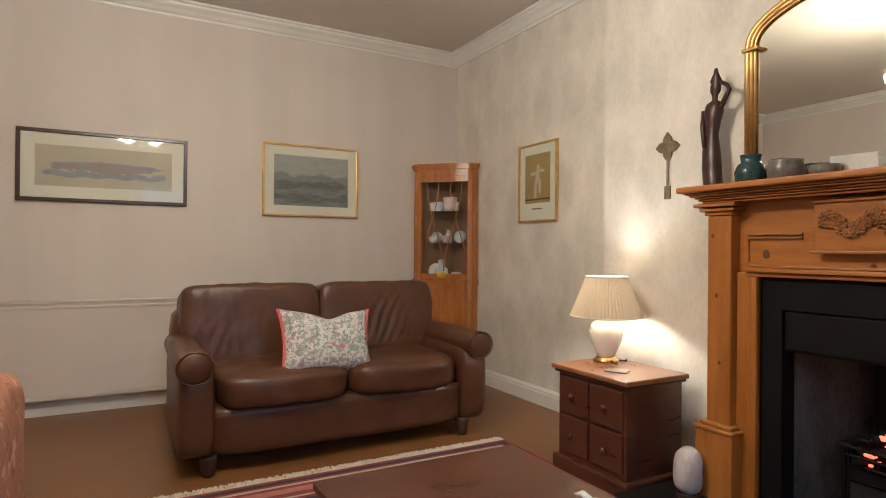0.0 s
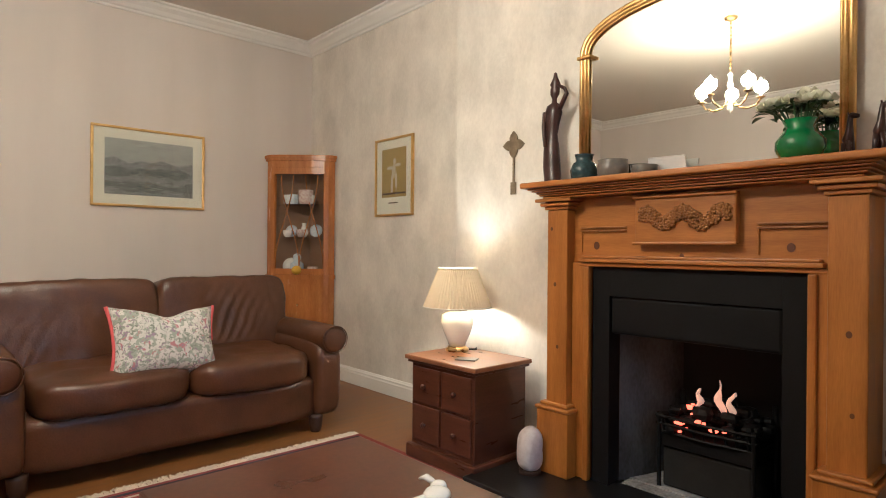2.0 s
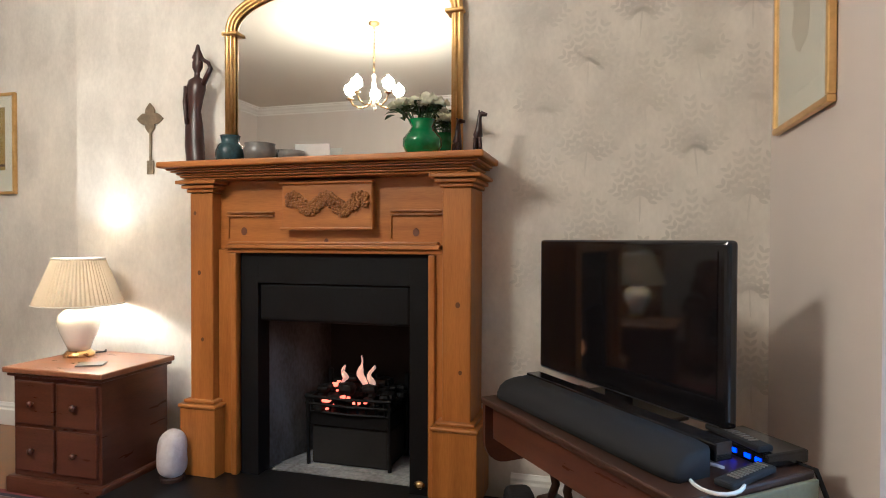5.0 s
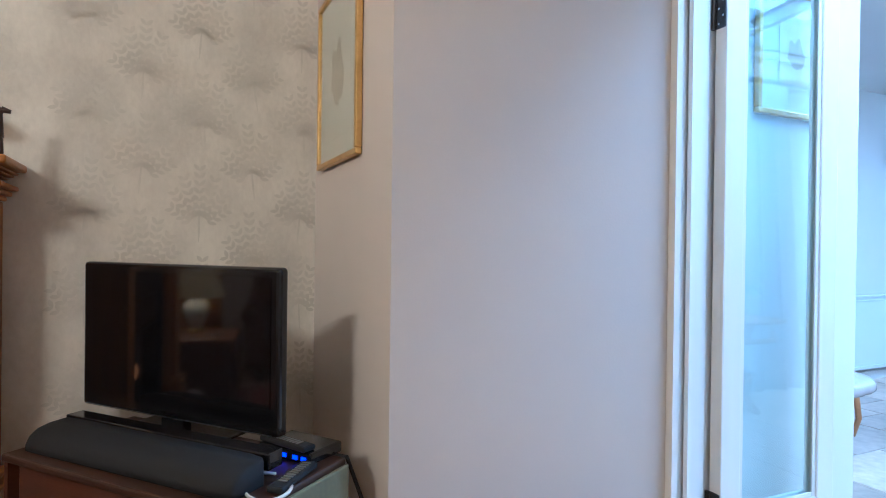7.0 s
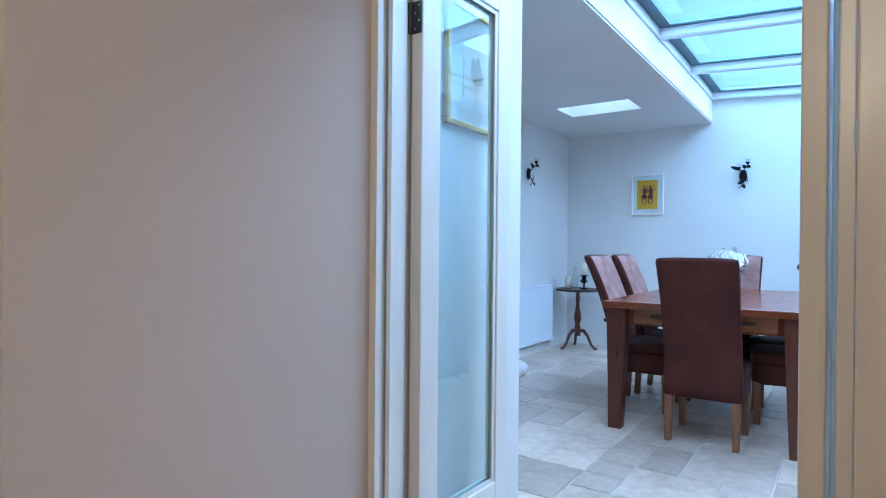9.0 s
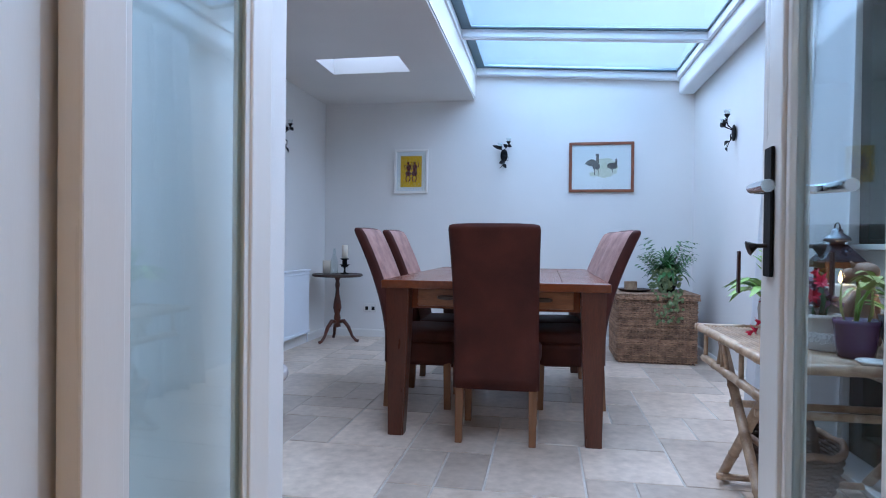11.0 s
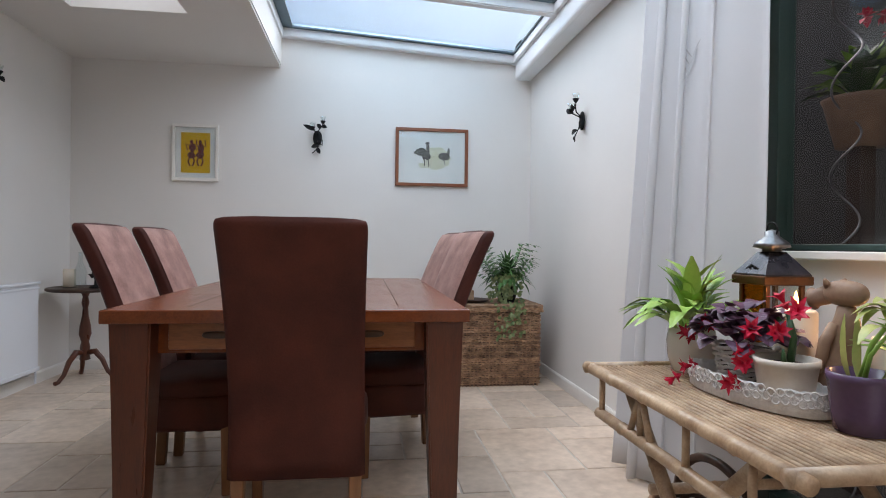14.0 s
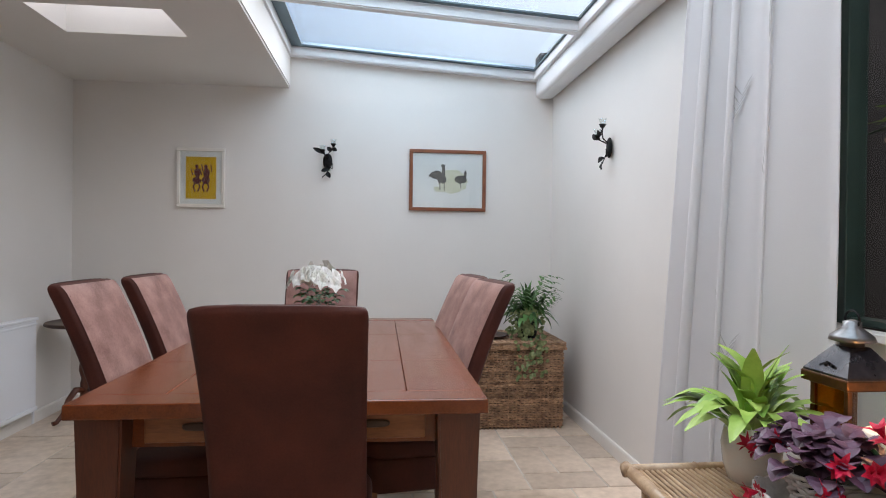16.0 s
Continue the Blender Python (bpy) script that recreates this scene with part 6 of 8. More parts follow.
# planted things
def plant(name, m, label, n, spread, height, width, mats, seed, droop=0.3, lift=0.02, up=1.0):
    """Many blades that rise from one crown and arch outwards."""
    rnd = random.Random(seed)
    bms = [bmesh.new() for _ in mats]
    for k in range(n):
        a, e = rnd.uniform(0, 6.283), rnd.uniform(0.25, 1.0)
        r = spread * e
        z = height * rnd.uniform(0.55, 1.0) * (1.15 - 0.55 * e) * up
        base = Vector((0.25 * r * math.cos(a), 0.25 * r * math.sin(a), lift + z * 0.35 * rnd.random()))
        tip = Vector((r * math.cos(a), r * math.sin(a), lift + z - droop * height * e * e))
        leaf_bm(bms[k % len(mats)], base, tip, width * rnd.uniform(0.7, 1.2), 0.12 * height * rnd.uniform(0.5, 1.5), (0, 0, 1), 5)
    p = thing(name, m, label, "plant")
    for b, mt in zip(bms, mats):
        part("leaves", b, mt, p, smooth=True)
    return p


# wicker trunk
TX0, TX1, TY0, TY1 = 0.425, 1.06, -6.52, -5.94
trunk = thing("wicker_chest", pose(0, 0, 0), "brown woven wicker trunk with a flat lid", "trunk")
bm = bmesh.new(); box(bm, TX0 + 0.012, TY0 + 0.012, 0.0, TX1 - 0.012, TY1 - 0.012, 0.535); part("lining", bm, DARKWICKER, trunk)
rnd = random.Random(21)


def strand_row(z, x0, x1, y0, y1, n, r, phase):
    bm = bmesh.new()
    pts = []
    for k in range(n):
        q = k / (n - 1)
        pts.append((x0 + (x1 - x0) * q, y1 + 0.004 + 0.0050 * math.cos(math.pi * (k + phase)), z + 0.003 * math.sin(0.9 * k + 40 * z) + rnd.uniform(-0.0015, 0.0015)))
    tube(bm, pts, r, 5)
    pts = [(x1 + 0.003 + 0.0050 * math.cos(math.pi * (k + phase)), y1 - (y1 - y0) * k / (n - 1), z) for k in range(n)]
    tube(bm, pts, r, 5)
    pts = [(x0 - 0.003 - 0.0050 * math.cos(math.pi * (k + phase)), y1 - (y1 - y0) * k / (n - 1), z) for k in range(n)]
    tube(bm, pts, r, 5)
    return bm


for k in range(32):
    part("wicker_strand", strand_row(0.020 + 0.0164 * k, TX0, TX1, TY0, TY1, 30, 0.0066 + 0.0014 * (k % 3), k % 2), TRUNKWICKER, trunk)
for k in range(23):
    x = TX0 + 0.013 + (TX1 - TX0 - 0.026) * k / 22
    bm = bmesh.new(); tube(bm, [(x, TY1 + 0.002, 0.0), (x, TY1 + 0.002, 0.54)], 0.006, 5); part("stake", bm, TRUNKWICKER, trunk)
bm = bmesh.new(); box(bm, TX0 - 0.012, TY0 - 0.005, 0.555, TX1 + 0.012, TY1 + 0.015, 0.583, 0.006)
lid = part("lid", bm, TRUNKWICKER, trunk)
for z in (0.548, 0.565, 0.583):
    part("lid_rim", strand_row(z, TX0 - 0.014, TX1 + 0.014, TY0, TY1 + 0.014, 30, 0.010, int(z * 1000) % 2), TRUNKWICKER, lid)
for k in range(24):
    bm = bmesh.new(); yy = TY0 + 0.01 + (TY1 - TY0) * k / 23.5
    tube(bm, [(TX0 - 0.01 + (TX1 - TX0 + 0.02) * j / 20, yy, 0.584 + 0.003 * math.cos(math.pi * (j + k))) for j in range(21)], 0.009, 5); part("lid_strand", bm, TRUNKWICKER, lid)
tray = pot("woven_tray", [(0.11, 0), (0.14, 0.015), (0.145, 0.02), (0.11, 0.008), (0, 0.004)], DARKWICKER, pose(0.90, -6.16, 0.596), "flat dark woven tray on the trunk", "tray")
bm = bmesh.new(); box(bm, -0.05, -0.03, 0, 0.05, 0.03, 0.075, 0.006); tagged(part("small_crate", bm, BAMBOO, m=pose(0.92, -6.22, 0.604, 0, 0, 15)), "small pale wooden box on the tray", "box")
pp = pot("plant_pot", [(0.06, 0), (0.085, 0.10), (0.088, 0.12), (0.078, 0.12), (0.07, 0.10), (0, 0.10)], MATTBLACK, pose(0.63, -6.12, 0.596), "dark pot on the wicker trunk", "pot")
palm = plant("parlour_palm", pose(0.63, -6.12, 0.70), "leafy parlour palm growing in the dark pot", 120, 0.23, 0.32, 0.015, [LEAF_DARK, LEAF_MID, LEAF_MID], 31, 0.60)
bm = bmesh.new()
rnd = random.Random(17)
for k in range(30):
    a, e = rnd.uniform(0, 6.28), rnd.uniform(0.4, 1)
    q = Vector((0.24 * e * math.cos(a), 0.20 * e * math.sin(a), rnd.uniform(0.16, 0.40) * (1.15 - 0.35 * e)))
    for j in range(7):
        b = j / 6
        p = q * (0.35 + 0.65 * b)
        for s in (-1, 1):
            leaf_bm(bm, p, p + Vector((0.070 * math.cos(a + s * 0.9), 0.070 * math.sin(a + s * 0.9), -0.020)), 0.0095, 0.004, (0, 0, 1), 3)
part("fronds", bm, LEAF_MID, palm)
bm = bmesh.new()
for k in range(260):
    a = rnd.uniform(0, 6.28)
    if k < 190:
        p = Vector((0.66 - 0.63 + 0.13 * math.cos(a) * rnd.random(), 0.05 + 0.07 * abs(math.sin(a)), rnd.uniform(-0.09, 0.10)))
    else:
        p = Vector((rnd.choice((-0.06, -0.02, 0.03, 0.10)) + rnd.uniform(-0.025, 0.025), 0.215 + rnd.uniform(-0.01, 0.02), -0.10 - 0.25 * rnd.random() ** 1.3))
    leaf_bm(bm, p, p + Vector((0.030 * math.cos(a), 0.012, 0.030 * math.sin(a))), 0.013, 0.003, (0, 1, 0), 3)
part("ivy", bm, LEAF_PALE, palm, "trailing variegated ivy")

# tripod side table and what stands on it
st = thing("tripod_table", pose(3.735, -6.39, 0), "small round mahogany tripod table", "table")
bm = bmesh.new(); lathe(bm, [(0.0, 0.655), (0.235, 0.655), (0.25, 0.662), (0.252, 0.674), (0.244, 0.682), (0.236, 0.678), (0.0, 0.678)], 40); part("top", bm, FOOT, st, "dark round top", smooth=True)
bm = bmesh.new(); lathe(bm, [(0.055, 0.654), (0.03, 0.64), (0.018, 0.61), (0.026, 0.57), (0.018, 0.53), (0.022, 0.47), (0.036, 0.40), (0.042, 0.34), (0.026, 0.28), (0.034, 0.24), (0.030, 0.20), (0.036, 0.15), (0.0, 0.14)], 22); part("pedestal", bm, TABLELEG, st, smooth=True)
for k in range(3):
    a = radians(60 + 120 * k)
    bm = bmesh.new(); tube(bm, [(r * math.cos(a), r * math.sin(a), z) for r, z in ((0.02, 0.20), (0.07, 0.21), (0.12, 0.15), (0.16, 0.06), (0.20, 0.018), (0.225, 0.014))], [0.022, 0.022, 0.019, 0.015, 0.015, 0.017], 8); part("leg", bm, TABLELEG, st, smooth=True)
pot("pillar_candle", [(0.042, 0), (0.042, 0.125), (0.038, 0.13), (0, 0.122)], WAX, pose(3.86, -6.42, 0.6825), "thick cream pillar candle", "candle")
bt = pot("glass_bottle", [(0.038, 0), (0.042, 0.05), (0.04, 0.12), (0.016, 0.19), (0.014, 0.25), (0.018, 0.255), (0.012, 0.25), (0.012, 0.19), (0.036, 0.12), (0.034, 0.01), (0, 0.008)], PALEGLASS, pose(3.775, -6.40, 0.6825), "clear glass bottle on the tripod table", "bottle")
cs = thing("candlestick", pose(3.64, -6.33, 0.6825), "dark iron candlestick with a white candle", "candlestick")
bm = bmesh.new(); lathe(bm, [(0.042, 0), (0.042, 0.008), (0.010, 0.02), (0.009, 0.06), (0.026, 0.10), (0.022, 0.14), (0.044, 0.15), (0.044, 0.157), (0, 0.157)], 18); part("stem", bm, BLACK, cs, smooth=True)
bm = bmesh.new(); lathe(bm, [(0.030, 0.158), (0.030, 0.285), (0.026, 0.29), (0, 0.285)], 18); part("candle", bm, WAX, cs, "white candle", smooth=True)
bm = bmesh.new()
for k in range(14):
    a = k * 2.4
    leaf_bm(bm, (0.03 * math.cos(a), 0.03 * math.sin(a), 0.07), (0.055 * math.cos(a), 0.055 * math.sin(a), 0.10), 0.012, 0.004, (0, 0, 1), 2)
part("iron_leaves", bm, BLACK, cs)

rd = radiator(pose(3.945, -4.30, 0.12, 0, 0, -90), 1.88, 0.60, "white panel radiator on the dining room wall", RADWHITE)
sk = thing("wall_socket", pose(3.505, -6.762, 0.31, 0, 0, 180), "cream double wall socket with dark outlets", "socket")
bm = bmesh.new(); box(bm, -0.073, -0.008, -0.043, 0.073, 0, 0.043, 0.004); part("plate", bm, CERAMIC, sk)
for s in (-1, 1):
    bm = bmesh.new(); box(bm, s * 0.035 - 0.016, -0.010, -0.025, s * 0.035 + 0.016, -0.0085, 0.012, 0); part("outlet", bm, BLACK, sk)
    bm = bmesh.new(); box(bm, s * 0.035 - 0.007, -0.014, 0.018, s * 0.035 + 0.007, -0.0085, 0.032, 0.001); part("switch", bm, CERAMIC, sk)


def limb(x0, z0, x1, z1, x2, z2, r):
    bm = bmesh.new(); tube(bm, [(x0, -0.0112, z0), (x1, -0.0112, z1), (x2, -0.0112, z2)], r, 6)
    bmesh.ops.scale(bm, vec=(1, 0.02, 1), verts=bm.verts)
    bmesh.ops.translate(bm, vec=(0, -0.0112 * 0.98 - 0.0006, 0), verts=bm.verts)
    return bm


def art_warriors(w, h):
    def fig(cx, s):
        return (blob(cx, h * 0.27, w * 0.06, h * 0.05, -0.0114, 12, 0.2, s), blob(cx + w * 0.02, h * 0.12, w * 0.11, h * 0.12, -0.0115, 14, 0.4, s + 1), blob(cx, -h * 0.06, w * 0.15, h * 0.09, -0.0116, 12, 0.35, s), limb(cx - w * 0.06, -h * 0.12, cx - w * 0.11, -h * 0.22, cx - w * 0.05, -h * 0.33, w * 0.03), limb(cx + w * 0.06, -h * 0.12, cx + w * 0.10, -h * 0.22, cx + w * 0.03, -h * 0.33, w * 0.03), limb(cx + w * 0.08, h * 0.18, cx + w * 0.20, h * 0.15, cx + w * 0.16, h * 0.32, w * 0.022), limb(cx - w * 0.08, h * 0.18, cx - w * 0.20, h * 0.22, cx - w * 0.13, h * 0.06, w * 0.022))
    return [("print", rect(-w / 2, -h / 2, w / 2, h / 2), YELLOW), ("printed_shapes", many(*fig(-w * 0.14, 2.0), *fig(w * 0.16, 5.0)), INK_RED)]


def art_ducks(w, h):
    ducks = many(blob(-w * 0.22, h * 0.16, w * 0.17, h * 0.13, -0.0114, 18, 0.45, 2), blob(-w * 0.09, h * 0.30, w * 0.035, h * 0.17, -0.0115, 12, 0.2, 3), blob(-w * 0.10, h * 0.44, w * 0.05, h * 0.045, -0.0116, 10, 0.2, 5), blob(-w * 0.12, h * 0.02, w * 0.09, h * 0.12, -0.0117, 14, 0.5, 8), blob(w * 0.27, h * 0.04, w * 0.13, h * 0.12, -0.0114, 18, 0.4, 4), blob(w * 0.36, h * 0.20, w * 0.028, h * 0.12, -0.0117, 12, 0.2, 6), rect(-w * 0.17, -h * 0.28, -w * 0.150, -h * 0.05, -0.0118), rect(-w * 0.08, -h * 0.30, -w * 0.065, -h * 0.05, -0.0118), rect(w * 0.26, -h * 0.22, w * 0.275, -h * 0.04, -0.0118))
    return [("print", rect(-w / 2, -h / 2, w / 2, h / 2), MOUNT_WHITE), ("grassy_wash", many(blob(w * 0.12, -h * 0.02, w * 0.30, h * 0.36, -0.0112, 22, 0.3, 9), blob(-w * 0.05, -h * 0.25, w * 0.25, h * 0.10, -0.01122, 22, 0.4, 11)), GRASSY), ("painted_ducks", ducks, INK_GREY)]


def art_group(w, h):
    return [("print", rect(-w / 2, -h / 2, w / 2, h / 2), MOUNT_WHITE), ("grey_wash_shapes", many(*[blob(-w * 0.35 + w * 0.14 * k, -h * 0.05 + h * 0.04 * (k % 2), w * 0.07, h * 0.26, -0.0113 - 0.0001 * k, 16, 0.4, k + 1.0) for k in range(6)]), INK_GREY)]


picture("framed_yellow_print", pose(3.072, -6.763, 1.748, 0, 0, 180), 0.362, 0.462, 0.026, CERAMIC, MOUNT_WHITE, art_warriors, "small yellow print in a white frame", mount=0.042)
picture("framed_duck_print", pose(1.142, -6.763, 1.772, 0, 0, 180), 0.624, 0.496, 0.028, FRAME_BROWN, MOUNT_WHITE, art_ducks, "duck print in a red-brown wooden frame", mount=0.085)
picture("framed_small_print", pose(2.430, -1.975, 1.815, 0, 0, -90), 0.43, 0.46, 0.020, GOLD, MOUNT_WHITE, art_plain, "pale print in a thin gilt frame behind the glazed door", mount=0.10, shine=False)
picture("framed_black_picture", pose(4.017, -4.62, 1.735, 0, 0, -90), 0.92, 0.49, 0.018, BLACK, MOUNT_WHITE, art_group, "grey drawing in a thin black frame", mount=0.05)


def sconce(m):
    """A black iron wall light: an oval back, twigs, leaves and two glass flower cups. Local -y points into the room."""
    s = thing("wall_light", m, "black iron wall light shaped like a leafy twig", "wall light", "dining wall lights")
    bm = bmesh.new(); puff(bm, 0, -0.018, -0.005, 0.043, 0.015, 0.074, 2.2, 7); part("back_plate", bm, BLACK, s, smooth=True)
    bm = bmesh.new()
    tube(bm, [(0, -0.03, 0.03), (0.01, -0.07, 0.06), (0.045, -0.09, 0.095), (0.055, -0.09, 0.12)], 0.005, 6)
    tube(bm, [(0, -0.03, 0.02), (-0.02, -0.08, 0.05), (-0.035, -0.095, 0.06)], 0.005, 6)
    tube(bm, [(0, -0.03, -0.03), (0.012, -0.06, -0.09), (-0.012, -0.07, -0.13), (-0.045, -0.06, -0.16)], 0.004, 6)
    tube(bm, [(0.0, -0.03, -0.05), (0.05, -0.06, -0.08), (0.05, -0.06, -0.03), (0.02, -0.05, -0.02)], 0.004, 6)
    part("twig", bm, BLACK, s, smooth=True)
    bm = bmesh.new()
    for b, t in (((-0.02, -0.08, 0.06), (-0.130, -0.10, 0.105)), ((0.05, -0.09, 0.10), (0.095, -0.11, 0.085)), ((0.01, -0.06, -0.08), (-0.055, -0.08, -0.105)), ((0.0, -0.07, -0.11), (0.03, -0.08, -0.165)), ((0.04, -0.09, 0.08), (0.0, -0.11, 0.115))):
        leaf_bm(bm, b, t, 0.021, 0.010, (0, -1, 0), 5)
    part("iron_leaves", bm, BLACK, s)
    for x, z in ((0.057, 0.12), (-0.04, 0.062)):
        bm = bmesh.new(); lathe(bm, [(0.008, 0), (0.020, 0.018), (0.026, 0.03), (0.023, 0.03), (0.006, 0.004)], 14, x, -0.092); bmesh.ops.translate(bm, verts=bm.verts, vec=(0, 0, z)); cup = part("cup", bm, BLACK, s, smooth=True)
        bm = bmesh.new(); lathe(bm, [(0.012, 0.02), (0.022, 0.045), (0.030, 0.07), (0.028, 0.07), (0.010, 0.022)], 14, x, -0.092); bmesh.ops.translate(bm, verts=bm.verts, vec=(0, 0, z)); part("glass_flower", bm, PALEGLASS, cup, "clear glass flower shade", smooth=True)
    return s


SMALL = Matrix.Diagonal((0.85, 0.85, 0.85, 1))
sc = sconce(pose(2.103, -6.764, 1.905, 0, 0, 180) @ SMALL)
copy_thing(sc, pose(4.019, -5.655, 1.93, 0, 0, -90))
copy_thing(sc, pose(0.271, -5.50, 1.86, 0, 0, 90))

# flowers on the dining table
fl = thing("flower_bowl", pose(1.985, -5.12, 0.8075) @ Matrix.Diagonal((0.92, 0.92, 1.22, 1)), "dark bowl of white cyclamen flowers on the dining table", "flowers")
bm = bmesh.new(); lathe(bm, [(0.05, 0), (0.085, 0.05), (0.095, 0.09), (0.088, 0.09), (0.07, 0.04), (0, 0.02)], 24); part("bowl", bm, TEALPOT, fl, "dark bowl", smooth=True)
rnd = random.Random(14)
bm = bmesh.new()
for k in range(60):
    a, e = rnd.uniform(0, 6.28), rnd.random()
    p = Vector((0.13 * e * math.cos(a), 0.13 * e * math.sin(a), 0.10 + 0.07 * rnd.random()))
    leaf_bm(bm, p, p + Vector((0.05 * math.cos(a), 0.05 * math.sin(a), -0.005)), 0.020, 0.006, (0, 0, 1), 3)
part("leaves", bm, LEAF_DARK, fl)
for k in range(34):
    a, e = rnd.uniform(0, 6.28), rnd.random() ** 0.6
    p = Vector((0.16 * e * math.cos(a), 0.15 * e * math.sin(a), 0.185 + 0.065 * (1 - e) + 0.025 * rnd.random()))
    bm = bmesh.new()
    d = Vector((math.cos(a), math.sin(a), 0.55)).normalized()
    side = d.cross(Vector((0, 0, 1))).normalized()
    for j in range(5):
        b = j * 1.257 + k
        leaf_bm(bm, p, p + (side * math.cos(b) + d.cross(side) * math.sin(b)) * 0.042 + d * 0.008, 0.021, 0.007, tuple(d), 3)
    part("blossom", bm, PETAL_WHITE, fl, "white blossom")

# garden window
win = thing("window_1", pose(0, 0, 0), "dark green framed garden window with a white inner sill", "window", kind="structure")
for n, x0, y0, z0, x1, y1, z1, mt in (("inner_frame", 0.236, WIN0, 0.987, 0.286, WIN0 + 0.058, 2.20, TRIM), ("inner_frame", 0.262, WIN1 - 0.04, 0.987, 0.285, WIN1, 2.20, TRIM), ("inner_frame", 0.262, WIN0, 2.165, 0.284, WIN1, 2.20, TRIM), ("sill", 0.255, WIN0 - 0.02, 0.986, 0.315, WIN1 + 0.02, 1.012, TRIM),
                                      ("casement_stile", 0.165, WIN0 + 0.012, 1.013, 0.235, WIN0 + 0.135, 2.19, GREENFRAME), ("casement_stile", 0.165, WIN1 - 0.13, 1.013, 0.235, WIN1 - 0.005, 2.19, GREENFRAME), ("casement_rail", 0.165, WIN0 + 0.136, 2.09, 0.235, WIN1 - 0.131, 2.19, GREENFRAME), ("casement_rail", 0.165, WIN0 + 0.136, 1.013, 0.235, WIN1 - 0.131, 1.035, GREENFRAME), ("mullion", 0.165, -2.78, 1.036, 0.235, -2.70, 2.089, GREENFRAME),
                                      ("lower_frame", 0.165, WIN0 + 0.005, 0.03, 0.245, WIN0 + 0.13, 0.655, GREENFRAME), ("lower_frame", 0.165, WIN1 - 0.13, 0.03, 0.245, WIN1 - 0.005, 0.655, GREENFRAME), ("lower_rail", 0.165, WIN0 + 0.131, 0.03, 0.245, WIN1 - 0.131, 0.14, GREENFRAME), ("lower_rail", 0.165, WIN0 + 0.131, 0.58, 0.245, WIN1 - 0.131, 0.655, GREENFRAME), ("threshold", 0.10, WIN0 + 0.002, 0.002, 0.40, WIN1 - 0.002, 0.028, ALU)):
    bar(n, x0, y0, z0, x1, y1, z1, mt, win)
bm = bmesh.new(); box(bm, 0.195, WIN0 + 0.13, 1.03, 0.203, WIN1 - 0.13, 2.10); part("pane", bm, PALEGLASS, win).visible_shadow = False
bm = bmesh.new(); box(bm, 0.195, WIN0 + 0.13, 0.13, 0.203, WIN1 - 0.13, 0.60); part("pane", bm, PALEGLASS, win).visible_shadow = False

# curtain
cu = thing("curtain", pose(0, 0, 0), "long white curtain with faint grey leaf sprays", "curtain")
bm = bmesh.new()
N, rows = 150, []


def fold(u, z):
    """Where the cloth hangs: u from the far to the near edge."""
    q = 1 - z / 2.42
    y0, y1 = -4.30 - 0.05 * q, -3.615 + 0.10 * q
    a = 2 * math.pi * (0.3 + 3.5 * (1 - (1 - u) ** 1.4)) + 0.5 * math.sin(2.2 * q + 5 * u)
    amp = (0.040 + 0.020 * q) * (0.85 + 0.30 * math.sin(7 * u + 1))
    return Vector((0.385 + 0.11 * q + amp * math.sin(a) + 0.006 * math.sin(2.3 * a + 2 * q), y0 + (y1 - y0) * u + 0.016 * math.sin(2 * a) + 0.02 * math.cos(a) + 0.01 * math.sin(3 * q + 5 * u), z))


for k in range(24):
    z = 0.012 + 2.408 * k / 23
    rows.append([bm.verts.new(fold(j / N, z)) for j in range(N + 1)])
for a, b in zip(rows, rows[1:]):
    for j in range(N):
        bm.faces.new((a[j], a[j + 1], b[j + 1], b[j]))
cloth = part("cloth", bm, CURTAIN, cu, smooth=True)
sol = cloth.modifiers.new("thickness", "SOLIDIFY")
sol.thickness = 0.003
rnd = random.Random(6)
for k in range(9):
    u, z = rnd.uniform(0.08, 0.93), 0.25 + 2.0 * (k + 0.5) / 9
    bm = bmesh.new()
    for j in range(9):
        f = j / 8
        p, s = fold(u + 0.03 * f, z + 0.10 * f), (-1) ** j
        t = fold(min(1, max(0, u + 0.03 * f + s * 0.030)), z + 0.10 * f + 0.050)
        off = Vector((0.006, 0.002, 0))
        leaf_bm(bm, p + off, t + off, 0.0036, 0.0, (1, 0, 0), 3)
    part("leaf_print", bm, CURTAIN_GREY, cu, "faint grey printed leaf spray")
bm = bmesh.new(); tube(bm, [(0.34, -4.42, 2.435), (0.34, -1.6, 2.435)], 0.012, 10); tagged(part("curtain_rail", bm, ALU), "slim white curtain rail by the wall", "curtain rail").parent = None
bpy.data.objects["curtain_rail"].location.z = 0.002

# bamboo table
BX0, BX1, BY0, BY1, BZ = 0.42, 0.985, -3.56, -2.66, 0.635
bt = thing("bamboo_table", pose(0, 0, 0), "folding pale bamboo table with a slatted top", "table")


def cane(bm, p, q, r, knots=3):
    p, q = Vector(p), Vector(q)
    pts, rad = [], []
    for k in range(knots + 1):
        c = p + (q - p) * k / knots
        d = (q - p).normalized() * 0.006
        pts += [c - d, c, c + d] if 0 < k < knots else [c]
        rad += [r, r * 1.14, r] if 0 < k < knots else [r]
    tube(bm, pts, rad, 10)


